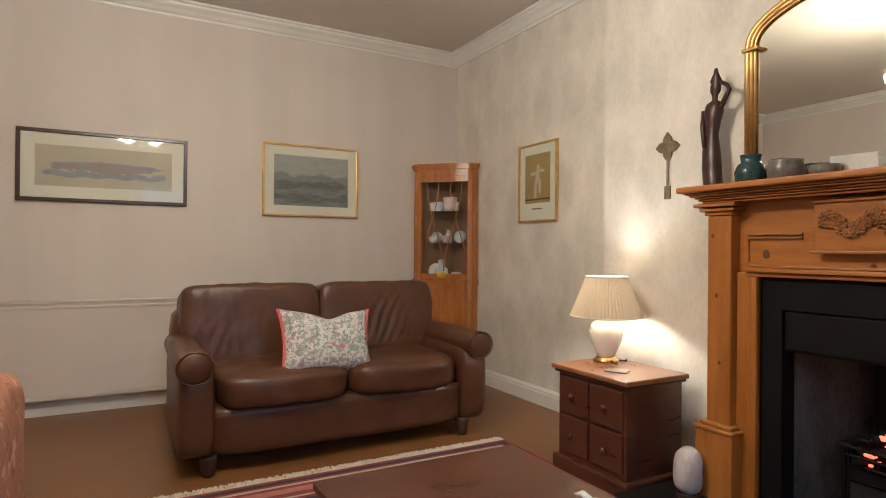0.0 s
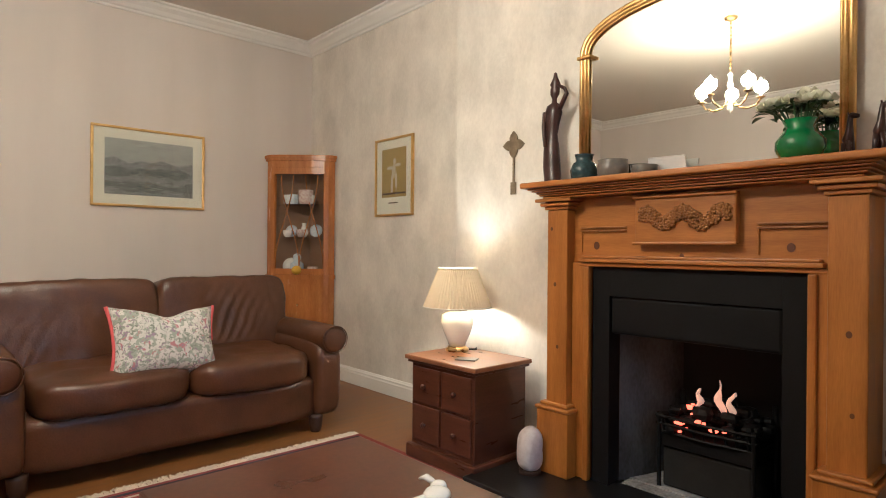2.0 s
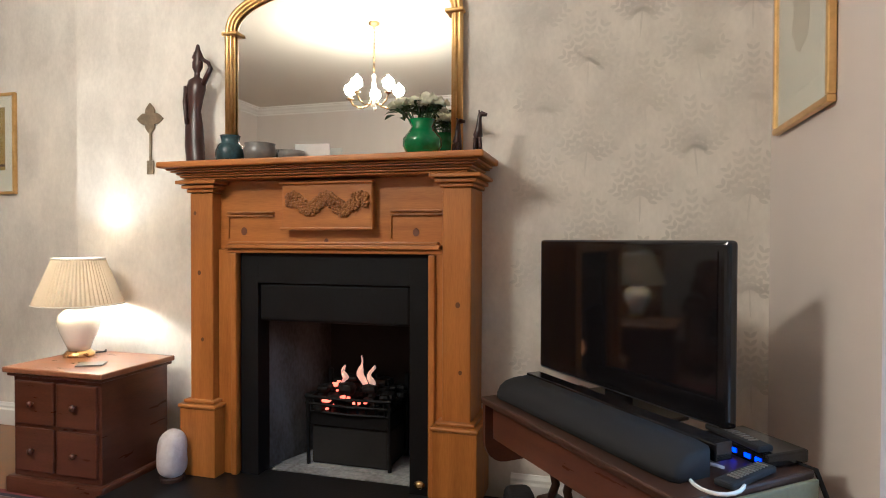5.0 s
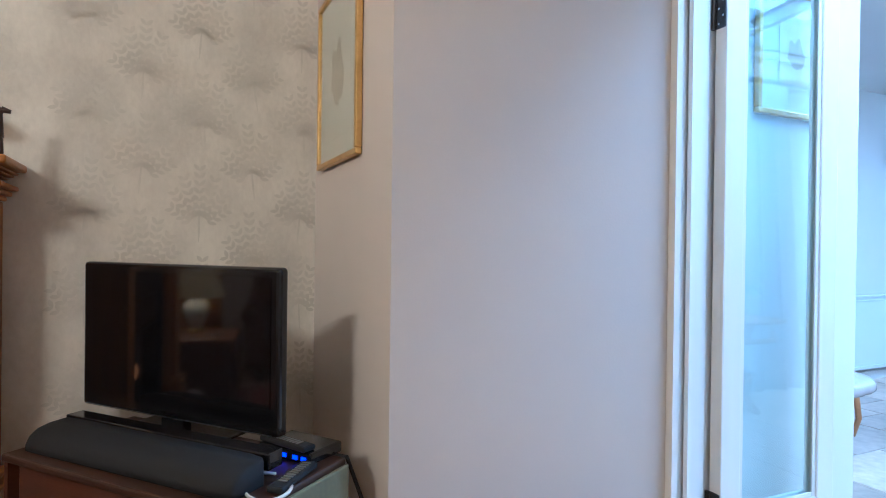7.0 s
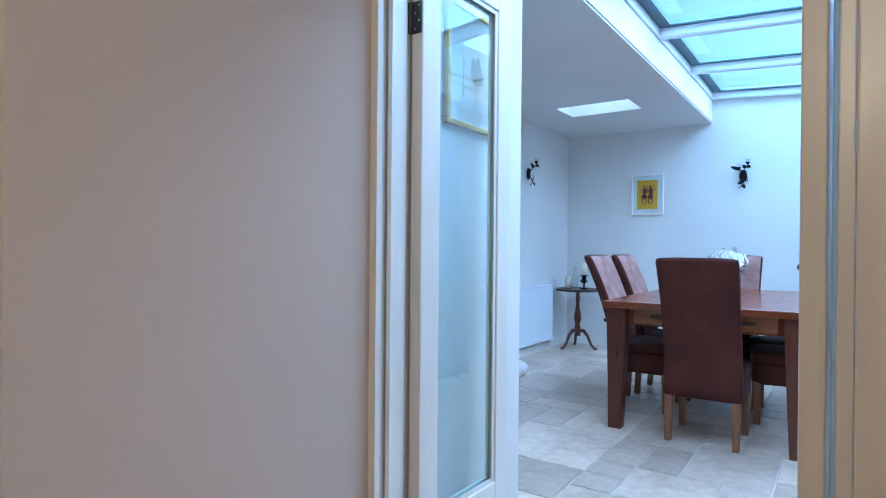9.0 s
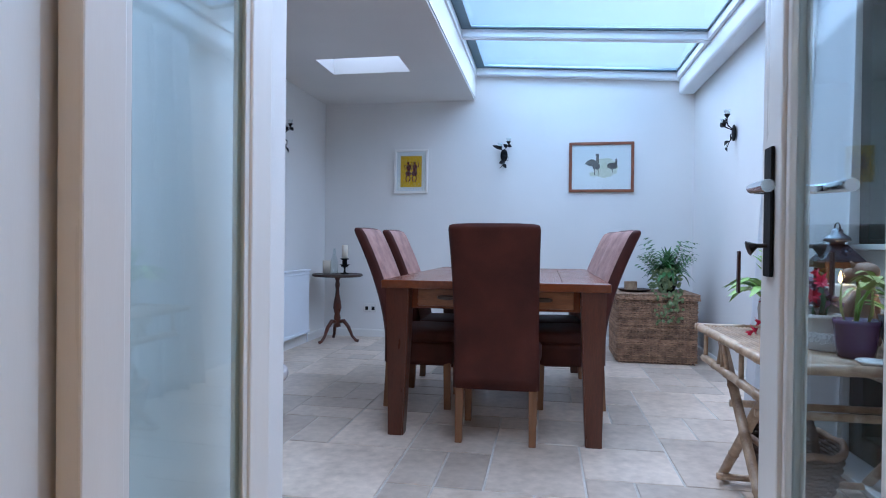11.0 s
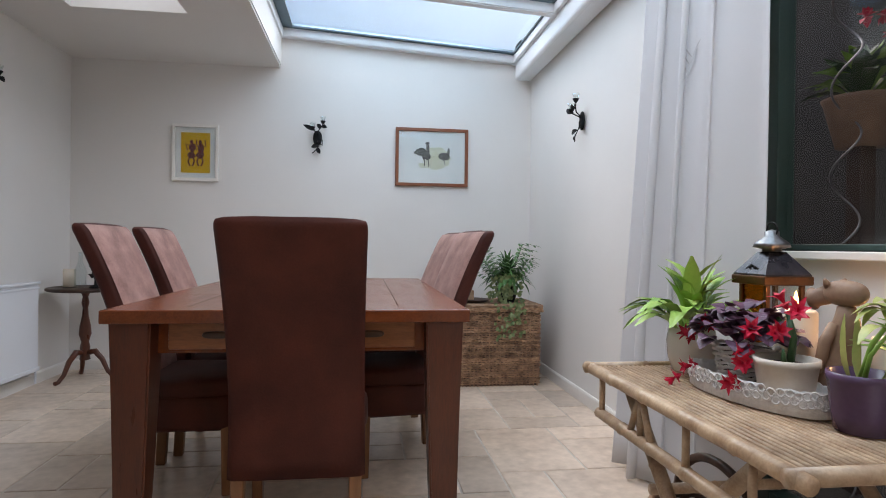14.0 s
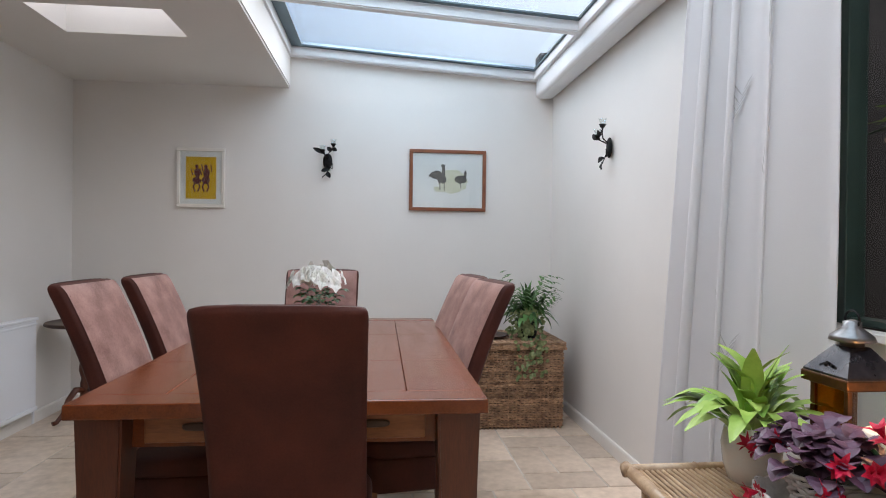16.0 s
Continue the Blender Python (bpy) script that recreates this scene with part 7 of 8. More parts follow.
for a, b in (((BX1, BY0 - 0.03, BZ - 0.005), (BX1, BY1 + 0.03, BZ - 0.005)), ((BX0, BY0 - 0.03, BZ - 0.005), (BX0, BY1 + 0.03, BZ - 0.005))):
    bm = bmesh.new(); cane(bm, a, b, 0.0175, 5); part("edge_pole", bm, BAMBOO, bt, smooth=True)
for y in (BY0, BY1):
    bm = bmesh.new(); cane(bm, (BX0 - 0.03, y, BZ - 0.003), (BX1 + 0.02, y, BZ - 0.003), 0.017, 3); part("end_pole", bm, BAMBOO, bt, smooth=True)
rnd = random.Random(9)
for k in range(34):
    x = BX0 + 0.022 + (BX1 - BX0 - 0.044) * k / 33
    bm = bmesh.new(); cane(bm, (x, BY0 + 0.016, BZ + rnd.uniform(-0.001, 0.001)), (x, BY1 - 0.016, BZ), 0.0051, 4); part("slat", bm, BAMBOO, bt, smooth=True)
for x in (BX1 - 0.005, BX0 + 0.005):
    bm = bmesh.new(); cane(bm, (x, BY0 + 0.06, BZ - 0.13), (x, BY1 - 0.02, BZ - 0.13), 0.017, 5); part("rail", bm, BAMBOO, bt, smooth=True)
    for y, dy in ((BY0 + 0.08, 0), (BY0 + 0.27, 0.05), (BY0 + 0.33, 0), (BY0 + 0.39, -0.05), (BY1 - 0.35, 0), (BY1 - 0.12, 0)):
        bm = bmesh.new(); cane(bm, (x, y, BZ - 0.125), (x, y + dy, BZ - 0.02), 0.009, 1); part("strut", bm, BAMBOO, bt, smooth=True)
    for y0, y1 in ((BY0 + 0.22, BY1 - 0.10), (BY1 - 0.16, BY0 + 0.12)):
        bm = bmesh.new(); xx = x - 0.028 if y0 < y1 else x - 0.062
        cane(bm, (xx, y0, BZ - 0.03), (xx, y1, 0.013), 0.019, 4); part("crossed_leg", bm, BAMBOO, bt, smooth=True)
for y, z in ((BY0 + 0.34, 0.38), (BY1 - 0.28, 0.42), (BY0 + 0.18, 0.03)):
    bm = bmesh.new(); cane(bm, (BX0 - 0.02, y, z), (BX1 - 0.03, y, z), 0.014, 3); part("stretcher", bm, BAMBOO, bt, smooth=True)

# basket beneath it
bk = thing("wicker_basket", pose(0.675, -3.36, 0), "dark woven basket with a hoop handle under the table", "basket")
rnd = random.Random(12)
for k in range(13):
    z = 0.014 + 0.0155 * k
    r = 0.145 + 0.05 * (k / 12) ** 0.8
    bm = bmesh.new(); tube(bm, [((r + 0.006 * math.cos(math.pi * (j + k))) * math.cos(2 * math.pi * j / 40) * 0.85, (r + 0.006 * math.cos(math.pi * (j + k))) * math.sin(2 * math.pi * j / 40) * 1.15, z + rnd.uniform(-0.002, 0.002)) for j in range(41)], 0.009, 5); part("woven_strand", bm, DARKWICKER, bk, smooth=True)
bm = bmesh.new(); tube(bm, [((0.20 + 0.006 * math.cos(6 * q)) * math.cos(q) * 0.85, 0.20 * math.sin(q) * 1.15, 0.215 + 0.006 * math.sin(9 * q)) for q in [2 * math.pi * j / 60 for j in range(61)]], 0.014, 6); part("rim", bm, TRUNKWICKER, bk, smooth=True)
bm = bmesh.new(); tube(bm, [(0.0 + 0.008 * math.sin(20 * q), 0.22 * math.cos(q), 0.20 + 0.19 * math.sin(q)) for q in [math.pi * j / 20 for j in range(21)]], 0.014, 7); part("handle", bm, DARKWICKER, bk, smooth=True)
bm = bmesh.new(); lathe(bm, [(0, 0.004), (0.145, 0.004), (0.145, 0.012), (0, 0.012)], 30)
for v in bm.verts:
    v.co.x, v.co.y = v.co.x * 0.85, v.co.y * 1.15
part("base", bm, DARKWICKER, bk)

# plants and lights on the bamboo table
TZ = BZ + 0.0075
tray = thing("lace_tray", pose(0.735, -3.12, TZ, 0, 0, 10), "oval pale metal planter tray with a lace-pattern rim", "tray")
bm = bmesh.new()
rows = []
for r, z in ((0.95, 0.0), (1.0, 0.004), (1.0, 0.058)):
    rows.append([bm.verts.new((0.085 * r * math.cos(a), 0.205 * r * math.sin(a), z + (0.0035 * abs(math.sin(a * 13)) if z > 0.05 else 0))) for a in [2 * math.pi * k / 96 for k in range(96)]])
for a, b in zip(rows, rows[1:]):
    for j in range(96):
        bm.faces.new((a[j], a[(j + 1) % 96], b[(j + 1) % 96], b[j]))
bm.faces.new(rows[0])
wall = part("wall", bm, LACE, tray, smooth=True)
wall.modifiers.new("thickness", "SOLIDIFY").thickness = 0.003
for row in range(2):
    bm = bmesh.new()
    for k in range(52):
        a = 2 * math.pi * (k + 0.5 * row) / 52
        c = Vector((0.088 * math.cos(a), 0.208 * math.sin(a), 0.050 - 0.016 * row + 0.003 * math.sin(k * 2.1)))
        t = Vector((-0.088 * math.sin(a), 0.208 * math.cos(a), 0)).normalized()
        tube(bm, [c + t * (0.009 * math.cos(q)) + Vector((0, 0, 0.009 * math.sin(q))) for q in [2 * math.pi * j / 10 for j in range(11)]], 0.0026, 4)
    part("lace_band", bm, LACE, tray, smooth=True)

wp = thing("woven_pot_plant", pose(0.715, -3.185, TZ + 0.006), "purple-leaved plant with crimson flowers in a woven white pot", "plant")
for k in range(11):
    r = 0.052 + 0.0022 * k
    bm = bmesh.new(); tube(bm, [((r + 0.004 * math.cos(math.pi * (j + k))) * math.cos(2 * math.pi * j / 26), (r + 0.004 * math.cos(math.pi * (j + k))) * math.sin(2 * math.pi * j / 26), 0.008 + 0.0105 * k + 0.003 * math.sin(j * 1.7 + k)) for j in range(27)], 0.0052, 5); part("woven_strand", bm, LACE, wp, smooth=True)
bm = bmesh.new(); lathe(bm, [(0, 0), (0.048, 0), (0.066, 0.108), (0, 0.108)], 20); part("soil", bm, SOIL, wp)
rnd = random.Random(33)
bm = bmesh.new()
for k in range(130):
    a, e = rnd.uniform(0, 6.28), rnd.random() ** 0.5
    z = 0.112 + 0.085 * math.sqrt(max(0, 1 - e * e)) * rnd.uniform(0.4, 1.0) + 0.02 * rnd.random()
    p = Vector((0.115 * e * math.cos(a) * 0.9, 0.125 * e * math.sin(a), z + 0.004))
    t = p + Vector((0.046 * math.cos(a), 0.046 * math.sin(a), rnd.uniform(-0.026, 0.020)))
    leaf_bm(bm, p, t, 0.028, 0.008, (0.3 * math.cos(a), 0.3 * math.sin(a), 1), 4)
part("leaves", bm, LEAF_PURPLE, wp, "purple leaves")


def red_flower(parent, p, d):
    bm = bmesh.new()
    rnd2 = random.Random(int(p[1] * 1000) % 97)
    p, d = Vector(p), Vector(d).normalized()
    side = d.cross(Vector((0.2, 0.3, 1))).normalized()
    for ring, n, l, w in ((0, 7, 0.028, 0.008), (1, 6, 0.028, 0.007)):
        for j in range(n):
            q = 2 * math.pi * j / n + ring
            o = (side * math.cos(q) + d.cross(side) * math.sin(q))
            b = p + d * 0.016 * ring
            leaf_bm(bm, b, b + d * (0.016 + 0.014 * ring) + o * l * rnd2.uniform(0.7, 1.1), w, 0.006, tuple(d), 3)
    part("flower", bm, PETAL_RED, parent, "crimson flower")


for p, d in (((0.06, -0.135, 0.115), (0.3, -1, 0.3)), ((0.095, -0.06, 0.055), (1, -0.2, -0.2)), ((0.12, -0.10, 0.02), (0.9, -0.5, -0.7)), ((0.06, 0.10, 0.16), (0.4, 0.8, 0.5)), ((0.05, -0.045, 0.16), (1, 0, 0.4)), ((0.02, 0.135, 0.165), (0.2, 1, 0.4)), ((0.08, 0.12, 0.10), (0.8, 0.6, -0.1)), ((0.09, 0.105, 0.05), (1, 0.3, -0.2))):
    red_flower(wp, p, d)

cp = thing("cream_pot_plant", pose(0.73, -3.015, TZ + 0.006), "crimson cactus flowers in a cream ceramic pot", "plant")
bm = bmesh.new(); lathe(bm, [(0.054, 0), (0.060, 0.05), (0.067, 0.098), (0.071, 0.10), (0.071, 0.115), (0.064, 0.115), (0.060, 0.098), (0, 0.095)], 32); part("pot", bm, POT_WHITE, cp, smooth=True)
bm = bmesh.new(); lathe(bm, [(0.060, 0.099), (0.0, 0.102)], 20); part("soil", bm, SOIL, cp)
bm = bmesh.new(); tube(bm, [(-0.01, 0.0, 0.10), (-0.015, 0.005, 0.16), (-0.01, -0.01, 0.22)], [0.009, 0.008, 0.006], 8); tube(bm, [(0.02, 0.02, 0.10), (0.03, 0.028, 0.14)], [0.009, 0.002], 6); tube(bm, [(-0.03, -0.02, 0.1), (-0.05, -0.04, 0.16), (-0.03, -0.07, 0.20)], 0.005, 6); part("stem", bm, LEAF_DARK, cp, smooth=True)
for p, d in (((-0.01, -0.01, 0.225), (0.4, -0.2, 0.9)), ((0.05, -0.04, 0.12), (1, -0.5, 0.1)), ((0.0, 0.03, 0.215), (0.5, 0.8, 0.6))):
    red_flower(cp, p, d)

wv = pot("white_plant_pot", [(0.055, 0), (0.068, 0.04), (0.073, 0.09), (0.066, 0.13), (0.058, 0.13), (0.06, 0.10), (0, 0.09)], CERAMIC, pose(0.705, -3.455, TZ), "plain white ceramic plant pot", "pot")
pl = plant("peace_lily", pose(0.705, -3.455, TZ + 0.10), "bright green broad-leaved house plant", 66, 0.235, 0.27, 0.024, [LEAF, LEAF_LIGHT, LEAF_LIGHT], 41, 0.50, 0.02)

ln = thing("candle_lantern", pose(0.53, -3.335, TZ), "aged copper lantern with amber glass", "lantern")
LW = 0.062
bm = bmesh.new(); box(bm, -LW, -LW, 0, LW, LW, 0.018, 0.004); part("base", bm, COPPER, ln)
for sx in (-1, 1):
    for sy in (-1, 1):
        bm = bmesh.new(); box(bm, sx * (LW - 0.008) - 0.006, sy * (LW - 0.008) - 0.006, 0.018, sx * (LW - 0.008) + 0.006, sy * (LW - 0.008) + 0.006, 0.274, 0.001); part("post", bm, COPPER, ln)
for k, a in enumerate((0, 90, 180, 270)):
    bm = bmesh.new(); box(bm, -LW + 0.012, -LW + 0.006, 0.02, LW - 0.012, -LW + 0.009, 0.272); part("pane", bm, AMBER if k == 1 else PALEGLASS, ln, "amber glass pane" if k == 1 else "clear glass pane", m=pose(0, 0, 0, 0, 0, a)).visible_shadow = False
bm = bmesh.new(); rows = []
for w, z in ((LW + 0.008, 0.274), (LW + 0.012, 0.284), (LW + 0.009, 0.303), (0.032, 0.358), (0.026, 0.366)):
    rows.append([bm.verts.new((a * w, b * w, z)) for a, b in ((-1, -1), (1, -1), (1, 1), (-1, 1))])
for a, b in zip(rows, rows[1:]):
    for j in range(4):
        bm.faces.new((a[j], a[(j + 1) % 4], b[(j + 1) % 4], b[j]))
bm.faces.new(rows[0]); bm.faces.new(rows[-1]); bmesh.ops.recalc_face_normals(bm, faces=bm.faces)
roof_l = part("roof", bm, TARNISH, ln, "dark tarnished sloping roof")
bm = bmesh.new(); box(bm, -LW - 0.014, -LW - 0.014, 0.272, LW + 0.014, LW + 0.014, 0.298, 0.004); part("eaves_band", bm, COPPER, ln, "copper lower edge of the roof")
bm = bmesh.new()
for k in range(5):
    tube(bm, [(0.058 - 0.002 * abs(k - 2), -0.024 + 0.012 * k, 0.324 - 0.005 * abs(k - 2)), (0.066 - 0.002 * abs(k - 2), -0.024 + 0.012 * k, 0.327 - 0.005 * abs(k - 2))], 0.004, 6)
part("piercing", bm, BLACK, roof_l)
bm = bmesh.new(); lathe(bm, [(0.026, 0.366), (0.026, 0.374), (0.050, 0.380), (0.046, 0.392), (0.020, 0.412), (0.020, 0.425), (0.006, 0.430), (0, 0.432)], 24); part("cap", bm, PEWTER, ln, "dull pewter cap", smooth=True)
bm = bmesh.new(); tube(bm, [(0.0, 0.022 * math.cos(q), 0.430 + 0.022 * math.sin(q)) for q in [2 * math.pi * k / 20 for k in range(21)]], 0.0028, 6); part("ring", bm, BLACK, ln, smooth=True)


def candle(name, m, r, h, label):
    c = thing(name, m, label, "candle")
    bm = bmesh.new(); lathe(bm, [(r * 0.98, 0), (r, 0.01), (r, h - 0.006), (r * 0.9, h), (r * 0.5, h - 0.006), (0, h - 0.008)], 28); part("wax", bm, WAX, c, smooth=True)
    bm = bmesh.new(); tube(bm, [(0, 0, h - 0.01), (0.001, 0, h + 0.008)], 0.0015, 5); part("wick", bm, BLACK, c)
    bm = bmesh.new(); lathe(bm, [(0.001, h + 0.003), (0.007, h + 0.014), (0.006, h + 0.026), (0.002, h + 0.045), (0, h + 0.050)], 10); part("flame", bm, FLAME, c, "lit flame", smooth=True)
    return c


candle("pillar_candle", pose(0.60, -3.148, TZ), 0.050, 0.218, "lit cream pillar candle")
candle("pillar_candle", pose(0.49, -2.985, TZ), 0.036, 0.17, "second lit cream candle behind the clay figure")
for x, y, z in ((0.60, -3.145, TZ + 0.252), (0.49, -2.985, TZ + 0.21)):
    bulb_lamp("candle_light", (x, y, z), 0.4, (1.0, 0.52, 0.2), 0.012)

bm = bmesh.new()
lathe(bm, [(0.036, 0), (0.046, 0.02), (0.050, 0.05), (0.042, 0.09), (0.030, 0.125), (0.031, 0.155), (0.024, 0.18), (0.018, 0.20), (0, 0.205)], 20)
for v in bm.verts:
    v.co.y -= 0.014 * math.sin(v.co.z * 26)
puff(bm, 0.0, 0.01, 0.226, 0.028, 0.050, 0.026, 2.2, 6)
tube(bm, [(0.0, -0.03, 0.222), (0.0, -0.062, 0.212), (0.0, -0.070, 0.210)], [0.020, 0.018, 0.024], 12)
for s in (-1, 1):
    tube(bm, [(s * 0.018, -0.02, 0.240), (s * 0.032, -0.015, 0.252)], [0.009, 0.004], 6)
    tube(bm, [(s * 0.026, 0.005, 0.165), (s * 0.046, -0.002, 0.13), (s * 0.050, -0.010, 0.08), (s * 0.040, -0.035, 0.055)], [0.012, 0.013, 0.012, 0.010], 8)
    tube(bm, [(s * 0.035, 0.01, 0.025), (s * 0.05, -0.03, 0.022), (s * 0.045, -0.065, 0.014)], [0.020, 0.018, 0.013], 8)
tagged(part("clay_animal_figure", bm, TERRA, smooth=True, m=pose(0.585, -3.02, TZ, 0, 0, 10) @ Matrix.Diagonal((1.05, 1.05, 1.2, 1))), "weathered clay animal figure", "statue")

pp = thing("purple_pot_plant", pose(0.685, -2.85, TZ) @ Matrix.Diagonal((0.88, 0.88, 0.9, 1)), "yellow-green succulent in a purple glazed pot", "plant")
bm = bmesh.new(); lathe(bm, [(0.058, 0), (0.064, 0.04), (0.073, 0.115), (0.076, 0.118), (0.076, 0.135), (0.069, 0.135), (0.064, 0.11), (0, 0.108)], 30); part("pot", bm, POT_PURPLE, pp, smooth=True)
bm = bmesh.new(); lathe(bm, [(0.064, 0.112), (0, 0.116)], 18); part("soil", bm, SOIL, pp)
bm = bmesh.new(); tube(bm, [(0.0, -0.01, 0.11), (-0.01, 0.012, 0.20), (-0.04, 0.045, 0.275)], [0.007, 0.006, 0.004], 8); tube(bm, [(0.01, 0.01, 0.11), (0.02, 0.04, 0.18), (0.0, 0.075, 0.245)], [0.006, 0.005, 0.003], 8); part("stems", bm, LEAF, pp, smooth=True)
bm = bmesh.new()
rnd = random.Random(51)
LEAF_YEL = surface("yellow_green_leaf", (0.46, 0.46, 0.15), (0.26, 0.34, 0.09), rough=0.4, scale=14)
for k in range(14):
    a = k * 2.39
    b = Vector((-0.04, 0.045, 0.272)) if k % 3 else Vector((0.0, 0.075, 0.242))
    leaf_bm(bm, b, b + Vector((0.085 * math.cos(a), 0.085 * math.sin(a), rnd.uniform(-0.05, 0.03))), 0.018, 0.022, (0, 0, 1), 5)
for k in range(9):
    a, h = k * 2.1, 0.10 + 0.06 * rnd.random()
    b = Vector((0.03 * math.cos(a), 0.03 * math.sin(a), 0.11))
    leaf_bm(bm, b, b + Vector((0.02 * math.cos(a), 0.02 * math.sin(a), h)), 0.009, 0.012, (math.cos(a), math.sin(a), 0), 5)
part("leaves", bm, LEAF_YEL, pp, smooth=True)
gp = thing("grey_pot_plant", pose(0.555, -2.815, TZ), "green leafy plant in a grey-blue pot", "plant")
bm = bmesh.new(); lathe(bm, [(0.055, 0), (0.074, 0.12), (0.078, 0.14), (0.070, 0.14), (0.066, 0.12), (0, 0.118)], 28); part("pot", bm, POT_GREY, gp, smooth=True)
q = plant("leaves", pose(0, 0, 0.11), "", 40, 0.15, 0.22, 0.020, [LEAF], 61, 0.3)
inner = q.children[0]; inner.parent = gp; inner.matrix_basis = pose(0, 0, 0.11); bpy.data.objects.remove(q)
pot("small_dish", [(0.04, 0), (0.055, 0.012), (0.058, 0.02), (0.05, 0.016), (0, 0.006)], CERAMIC, pose(0.705, -2.705, TZ) @ Matrix.Diagonal((0.8, 0.8, 0.8, 1)), "small white dish on the bamboo table", "dish")

# bentwood chair by the radiator
bw = thing("bentwood_chair", pose(3.31, -3.19, 0, 0, 0, -90), "honey bentwood easy chair with a pale glossy seat pad", "chair")
for sx in (-0.27, 0.27):
    pts = [(sx, 0.30, 0.018), (sx, -0.18, 0.018), (sx, -0.27, 0.06), (sx, -0.30, 0.16), (sx, -0.27, 0.40), (sx, -0.22, 0.50), (sx, -0.12, 0.555), (sx, 0.12, 0.54), (sx, 0.30, 0.50)]
    bm = bmesh.new(); tube(bm, pts, 0.021, 10, 0.65); part("side_hoop", bm, RATTAN, bw, smooth=True)
for y, z in ((-0.24, 0.33), (0.26, 0.30), (0.28, 0.022)):
    bm = bmesh.new(); tube(bm, [(-0.27, y, z), (0.27, y, z)], 0.014, 8); part("cross_rail", bm, RATTAN, bw, smooth=True)
PAD = surface("pale_glossy_seat_cover", (0.60, 0.55, 0.53), (0.50, 0.45, 0.43), rough=0.22, scale=8, coat=0.3)
bm = bmesh.new(); puff(bm, 0, -0.10, 0.385, 0.245, 0.38, 0.080, 3.0, 12, 0.012, 2, 0.35); part("seat_pad", bm, PAD, bw, "pale glossy seat pad", smooth=True)
bm = bmesh.new(); puff(bm, 0, 0, 0.30, 0.245, 0.065, 0.33, 3.5, 10, 0.010, 5)
part("backrest", bm, PAD, bw, smooth=True, m=pose(0, 0.29, 0.38, -22, 0, 0))

# yard plants
yp = plant("yard_geranium", pose(-0.50, -4.13, 1.68), "green geranium in a wall pot outside the window", 90, 0.24, 0.30, 0.036, [LEAF, LEAF_DARK], 71, 0.35)
bm = bmesh.new(); lathe(bm, [(0.10, -0.20), (0.15, 0.0), (0.16, 0.02), (0.14, 0.02), (0, -0.02)], 22); part("pot", bm, TERRA, yp, smooth=True)
bm = bmesh.new(); box(bm, -0.04, -0.04, -1.75, 0.04, 0.04, -0.19, 0.005); part("post", bm, FOOT, yp)
bm = bmesh.new()
rnd = random.Random(72)
for k in range(5):
    c = Vector((rnd.uniform(-0.15, 0.2), rnd.uniform(-0.2, 0.2), rnd.uniform(0.22, 0.42)))
    for j in range(12):
        leaf_bm(bm, c, c + Vector((rnd.uniform(-1, 1), rnd.uniform(-1, 1), rnd.uniform(-1, 1))).normalized() * 0.045, 0.016, 0.004, (0, 0, 1), 2)
part("flower_heads", bm, PETAL_RED, yp, "red geranium heads")
for y in (-4.05, -3.75):
    bm = bmesh.new(); tube(bm, [(0.055 * math.cos(q), 0.055 * math.sin(q), 0.06 * q) for q in [k * 0.35 for k in range(110)]], 0.005, 5); tagged(part("metal_spiral", bm, PEWTER, smooth=True, m=pose(-0.35, y, -0.13)), "twisted metal plant spiral outside the window", "garden ornament", "garden spirals")

# ---- leaf sprays embossed on the wallpaper beside the chimney ----
SPRAY = surface("grey_wallpaper_spray", (0.69, 0.645, 0.575), (0.60, 0.56, 0.495), rough=0.6, scale=10)
rnd = random.Random(27)
bm = bmesh.new()
for stem in range(7):
    lean = (stem - 3) * 0.34
    n = 7 - abs(stem - 3)
    for k in range(n):
        r = 0.035 + 0.021 * k
        y, z = r * math.sin(lean) * 1.05, -0.12 + r * math.cos(lean) * 1.35
        for side in (-0.75, 0.75):
            leaf_bm(bm, (0, y, z), (0, y + 0.030 * math.sin(lean + side), z + 0.030 * math.cos(lean + side)), 0.0075, 0.0, (1, 0, 0), 3)
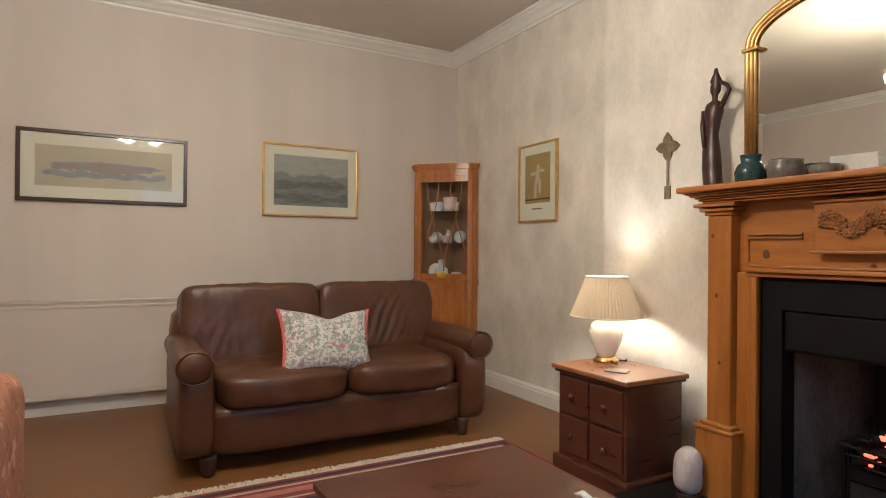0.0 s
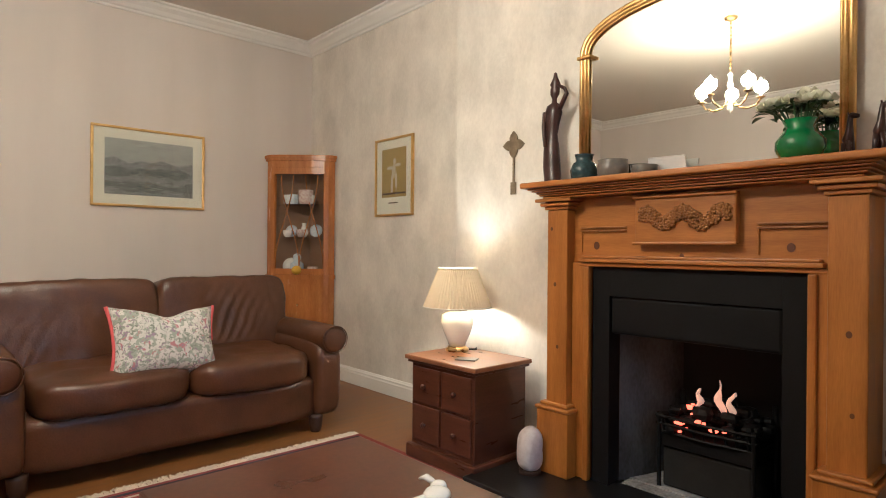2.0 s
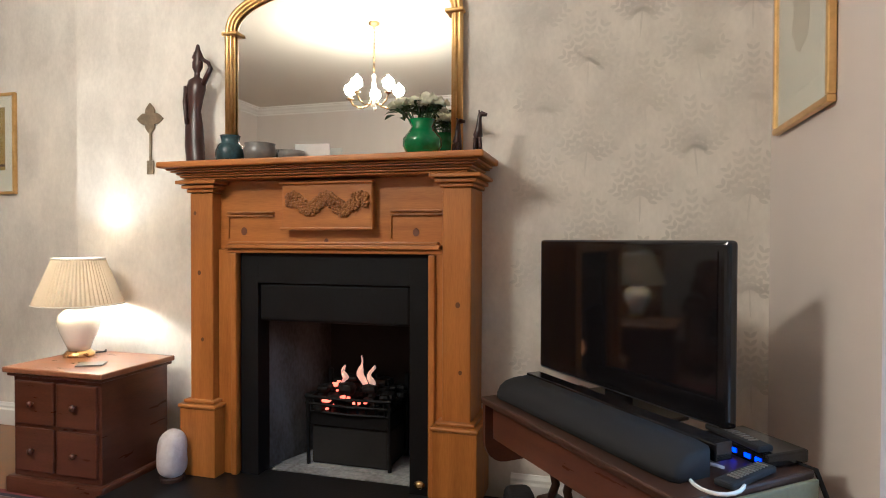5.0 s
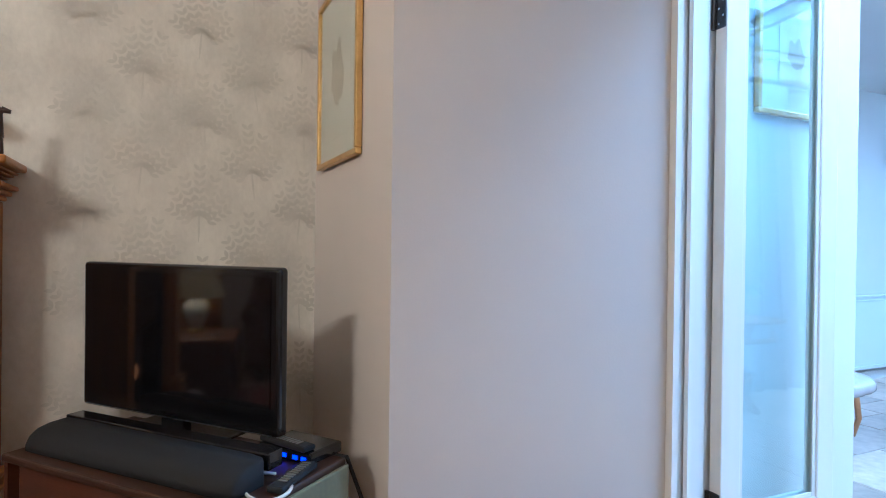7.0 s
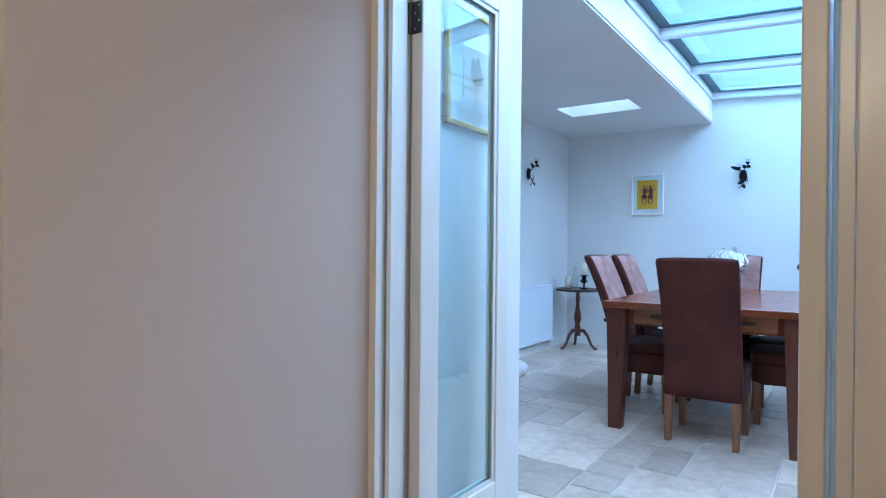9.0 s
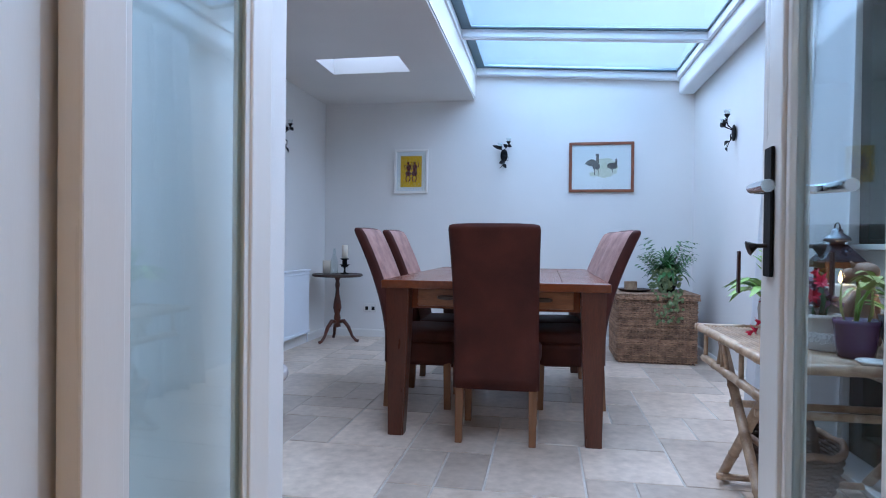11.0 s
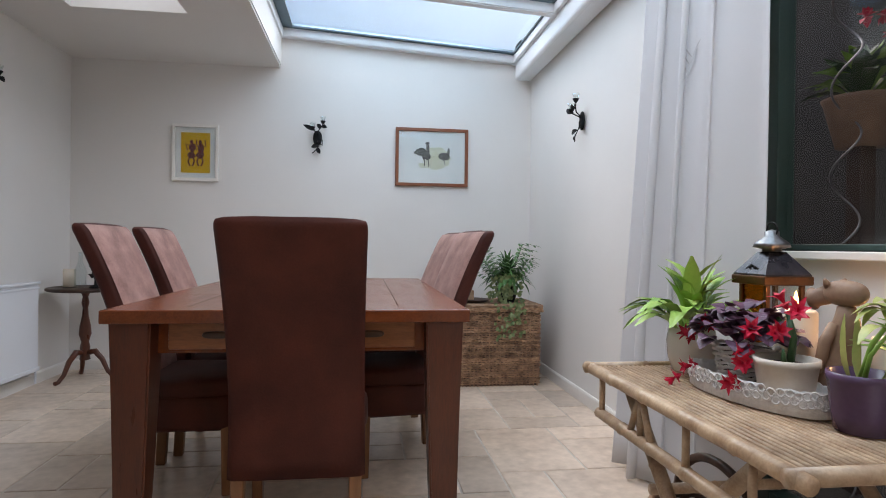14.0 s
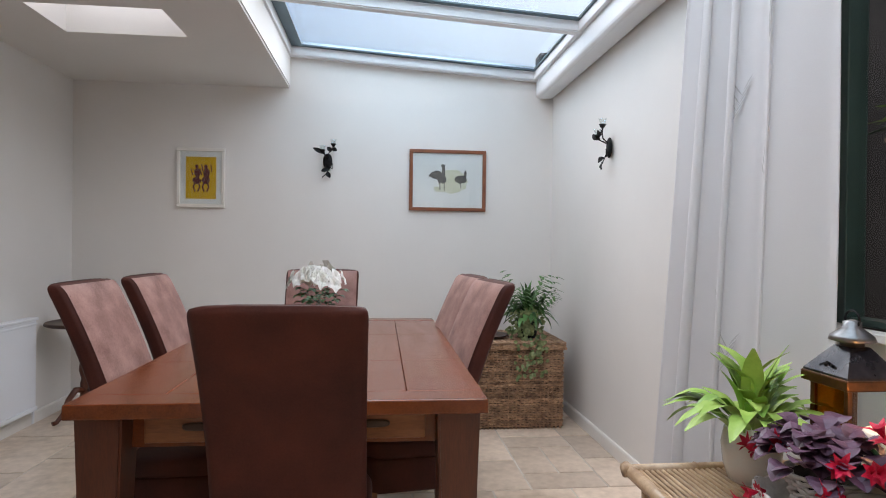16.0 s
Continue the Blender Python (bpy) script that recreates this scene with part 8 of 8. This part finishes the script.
leaf_bm(bm, (0, 0, -0.17), (0, 0, -0.06), 0.004, 0.0, (1, 0, 0), 3)
for v in bm.verts:
    v.co.x = min(0.0, v.co.x * 0.1)
spray_mesh = bpy.data.meshes.new("leaf_spray")
bm.to_mesh(spray_mesh)
bm.free()
spray_mesh.materials.append(SPRAY)
for i in range(5):
    for j in range(6):
        y, z = 0.34 - 0.185 * i, 0.60 + 0.34 * j + (0.17 if i % 2 else 0)
        if z < 2.6:
            ob = new("leaf_spray", spray_mesh)
            ob.parent = WALL_EAST
            ob.matrix_basis = pose(3.4095, y + rnd.uniform(-0.01, 0.01), z, rnd.uniform(-9, 9), 0, 0)

# ---- limestone flags of the dining room, laid in mixed sizes ----
bm = bmesh.new(); box(bm, -0.02, -6.90, -0.12, 4.15, -1.45, -0.004)
floor_dining = setting("floor_dining", bm, GROUT, "pale limestone flags in mixed sizes with light joints", "floor")
rnd = random.Random(19)
CELL, OX, OY = 0.205, 0.272, -1.47
NX, NY = 19, 26
taken = [[False] * NY for _ in range(NX)]
SIZES = ((2, 3), (3, 2), (2, 2), (2, 2), (3, 3), (1, 2), (2, 1), (1, 1))
flags = {}
for j in range(NY):
    for i in range(NX):
        if taken[i][j]:
            continue
        picks = list(SIZES)
        rnd.shuffle(picks)
        for w, d in picks + [(1, 1)]:
            if i + w <= NX and j + d <= NY and not any(taken[i + a][j + b] for a in range(w) for b in range(d)):
                break
        for a in range(w):
            for b in range(d):
                taken[i + a][j + b] = True
        if (w, d) not in flags:
            bm = bmesh.new()
            box(bm, 0.0045, -d * CELL + 0.0045, -0.004, w * CELL - 0.0045, -0.0045, 0.0)
            bmesh.ops.bevel(bm, geom=[e for e in bm.edges if e.verts[0].co.z > -0.001 and e.verts[1].co.z > -0.001], offset=0.003, segments=1, affect="EDGES")
            me = bpy.data.meshes.new("flag")
            bm.to_mesh(me)
            bm.free()
            me.materials.append(STONE)
            flags[(w, d)] = me
        ob = new("flag", flags[(w, d)])
        ob.parent = floor_dining
        ob.location = (OX + i * CELL, OY - j * CELL, rnd.uniform(0.0, 0.0012))
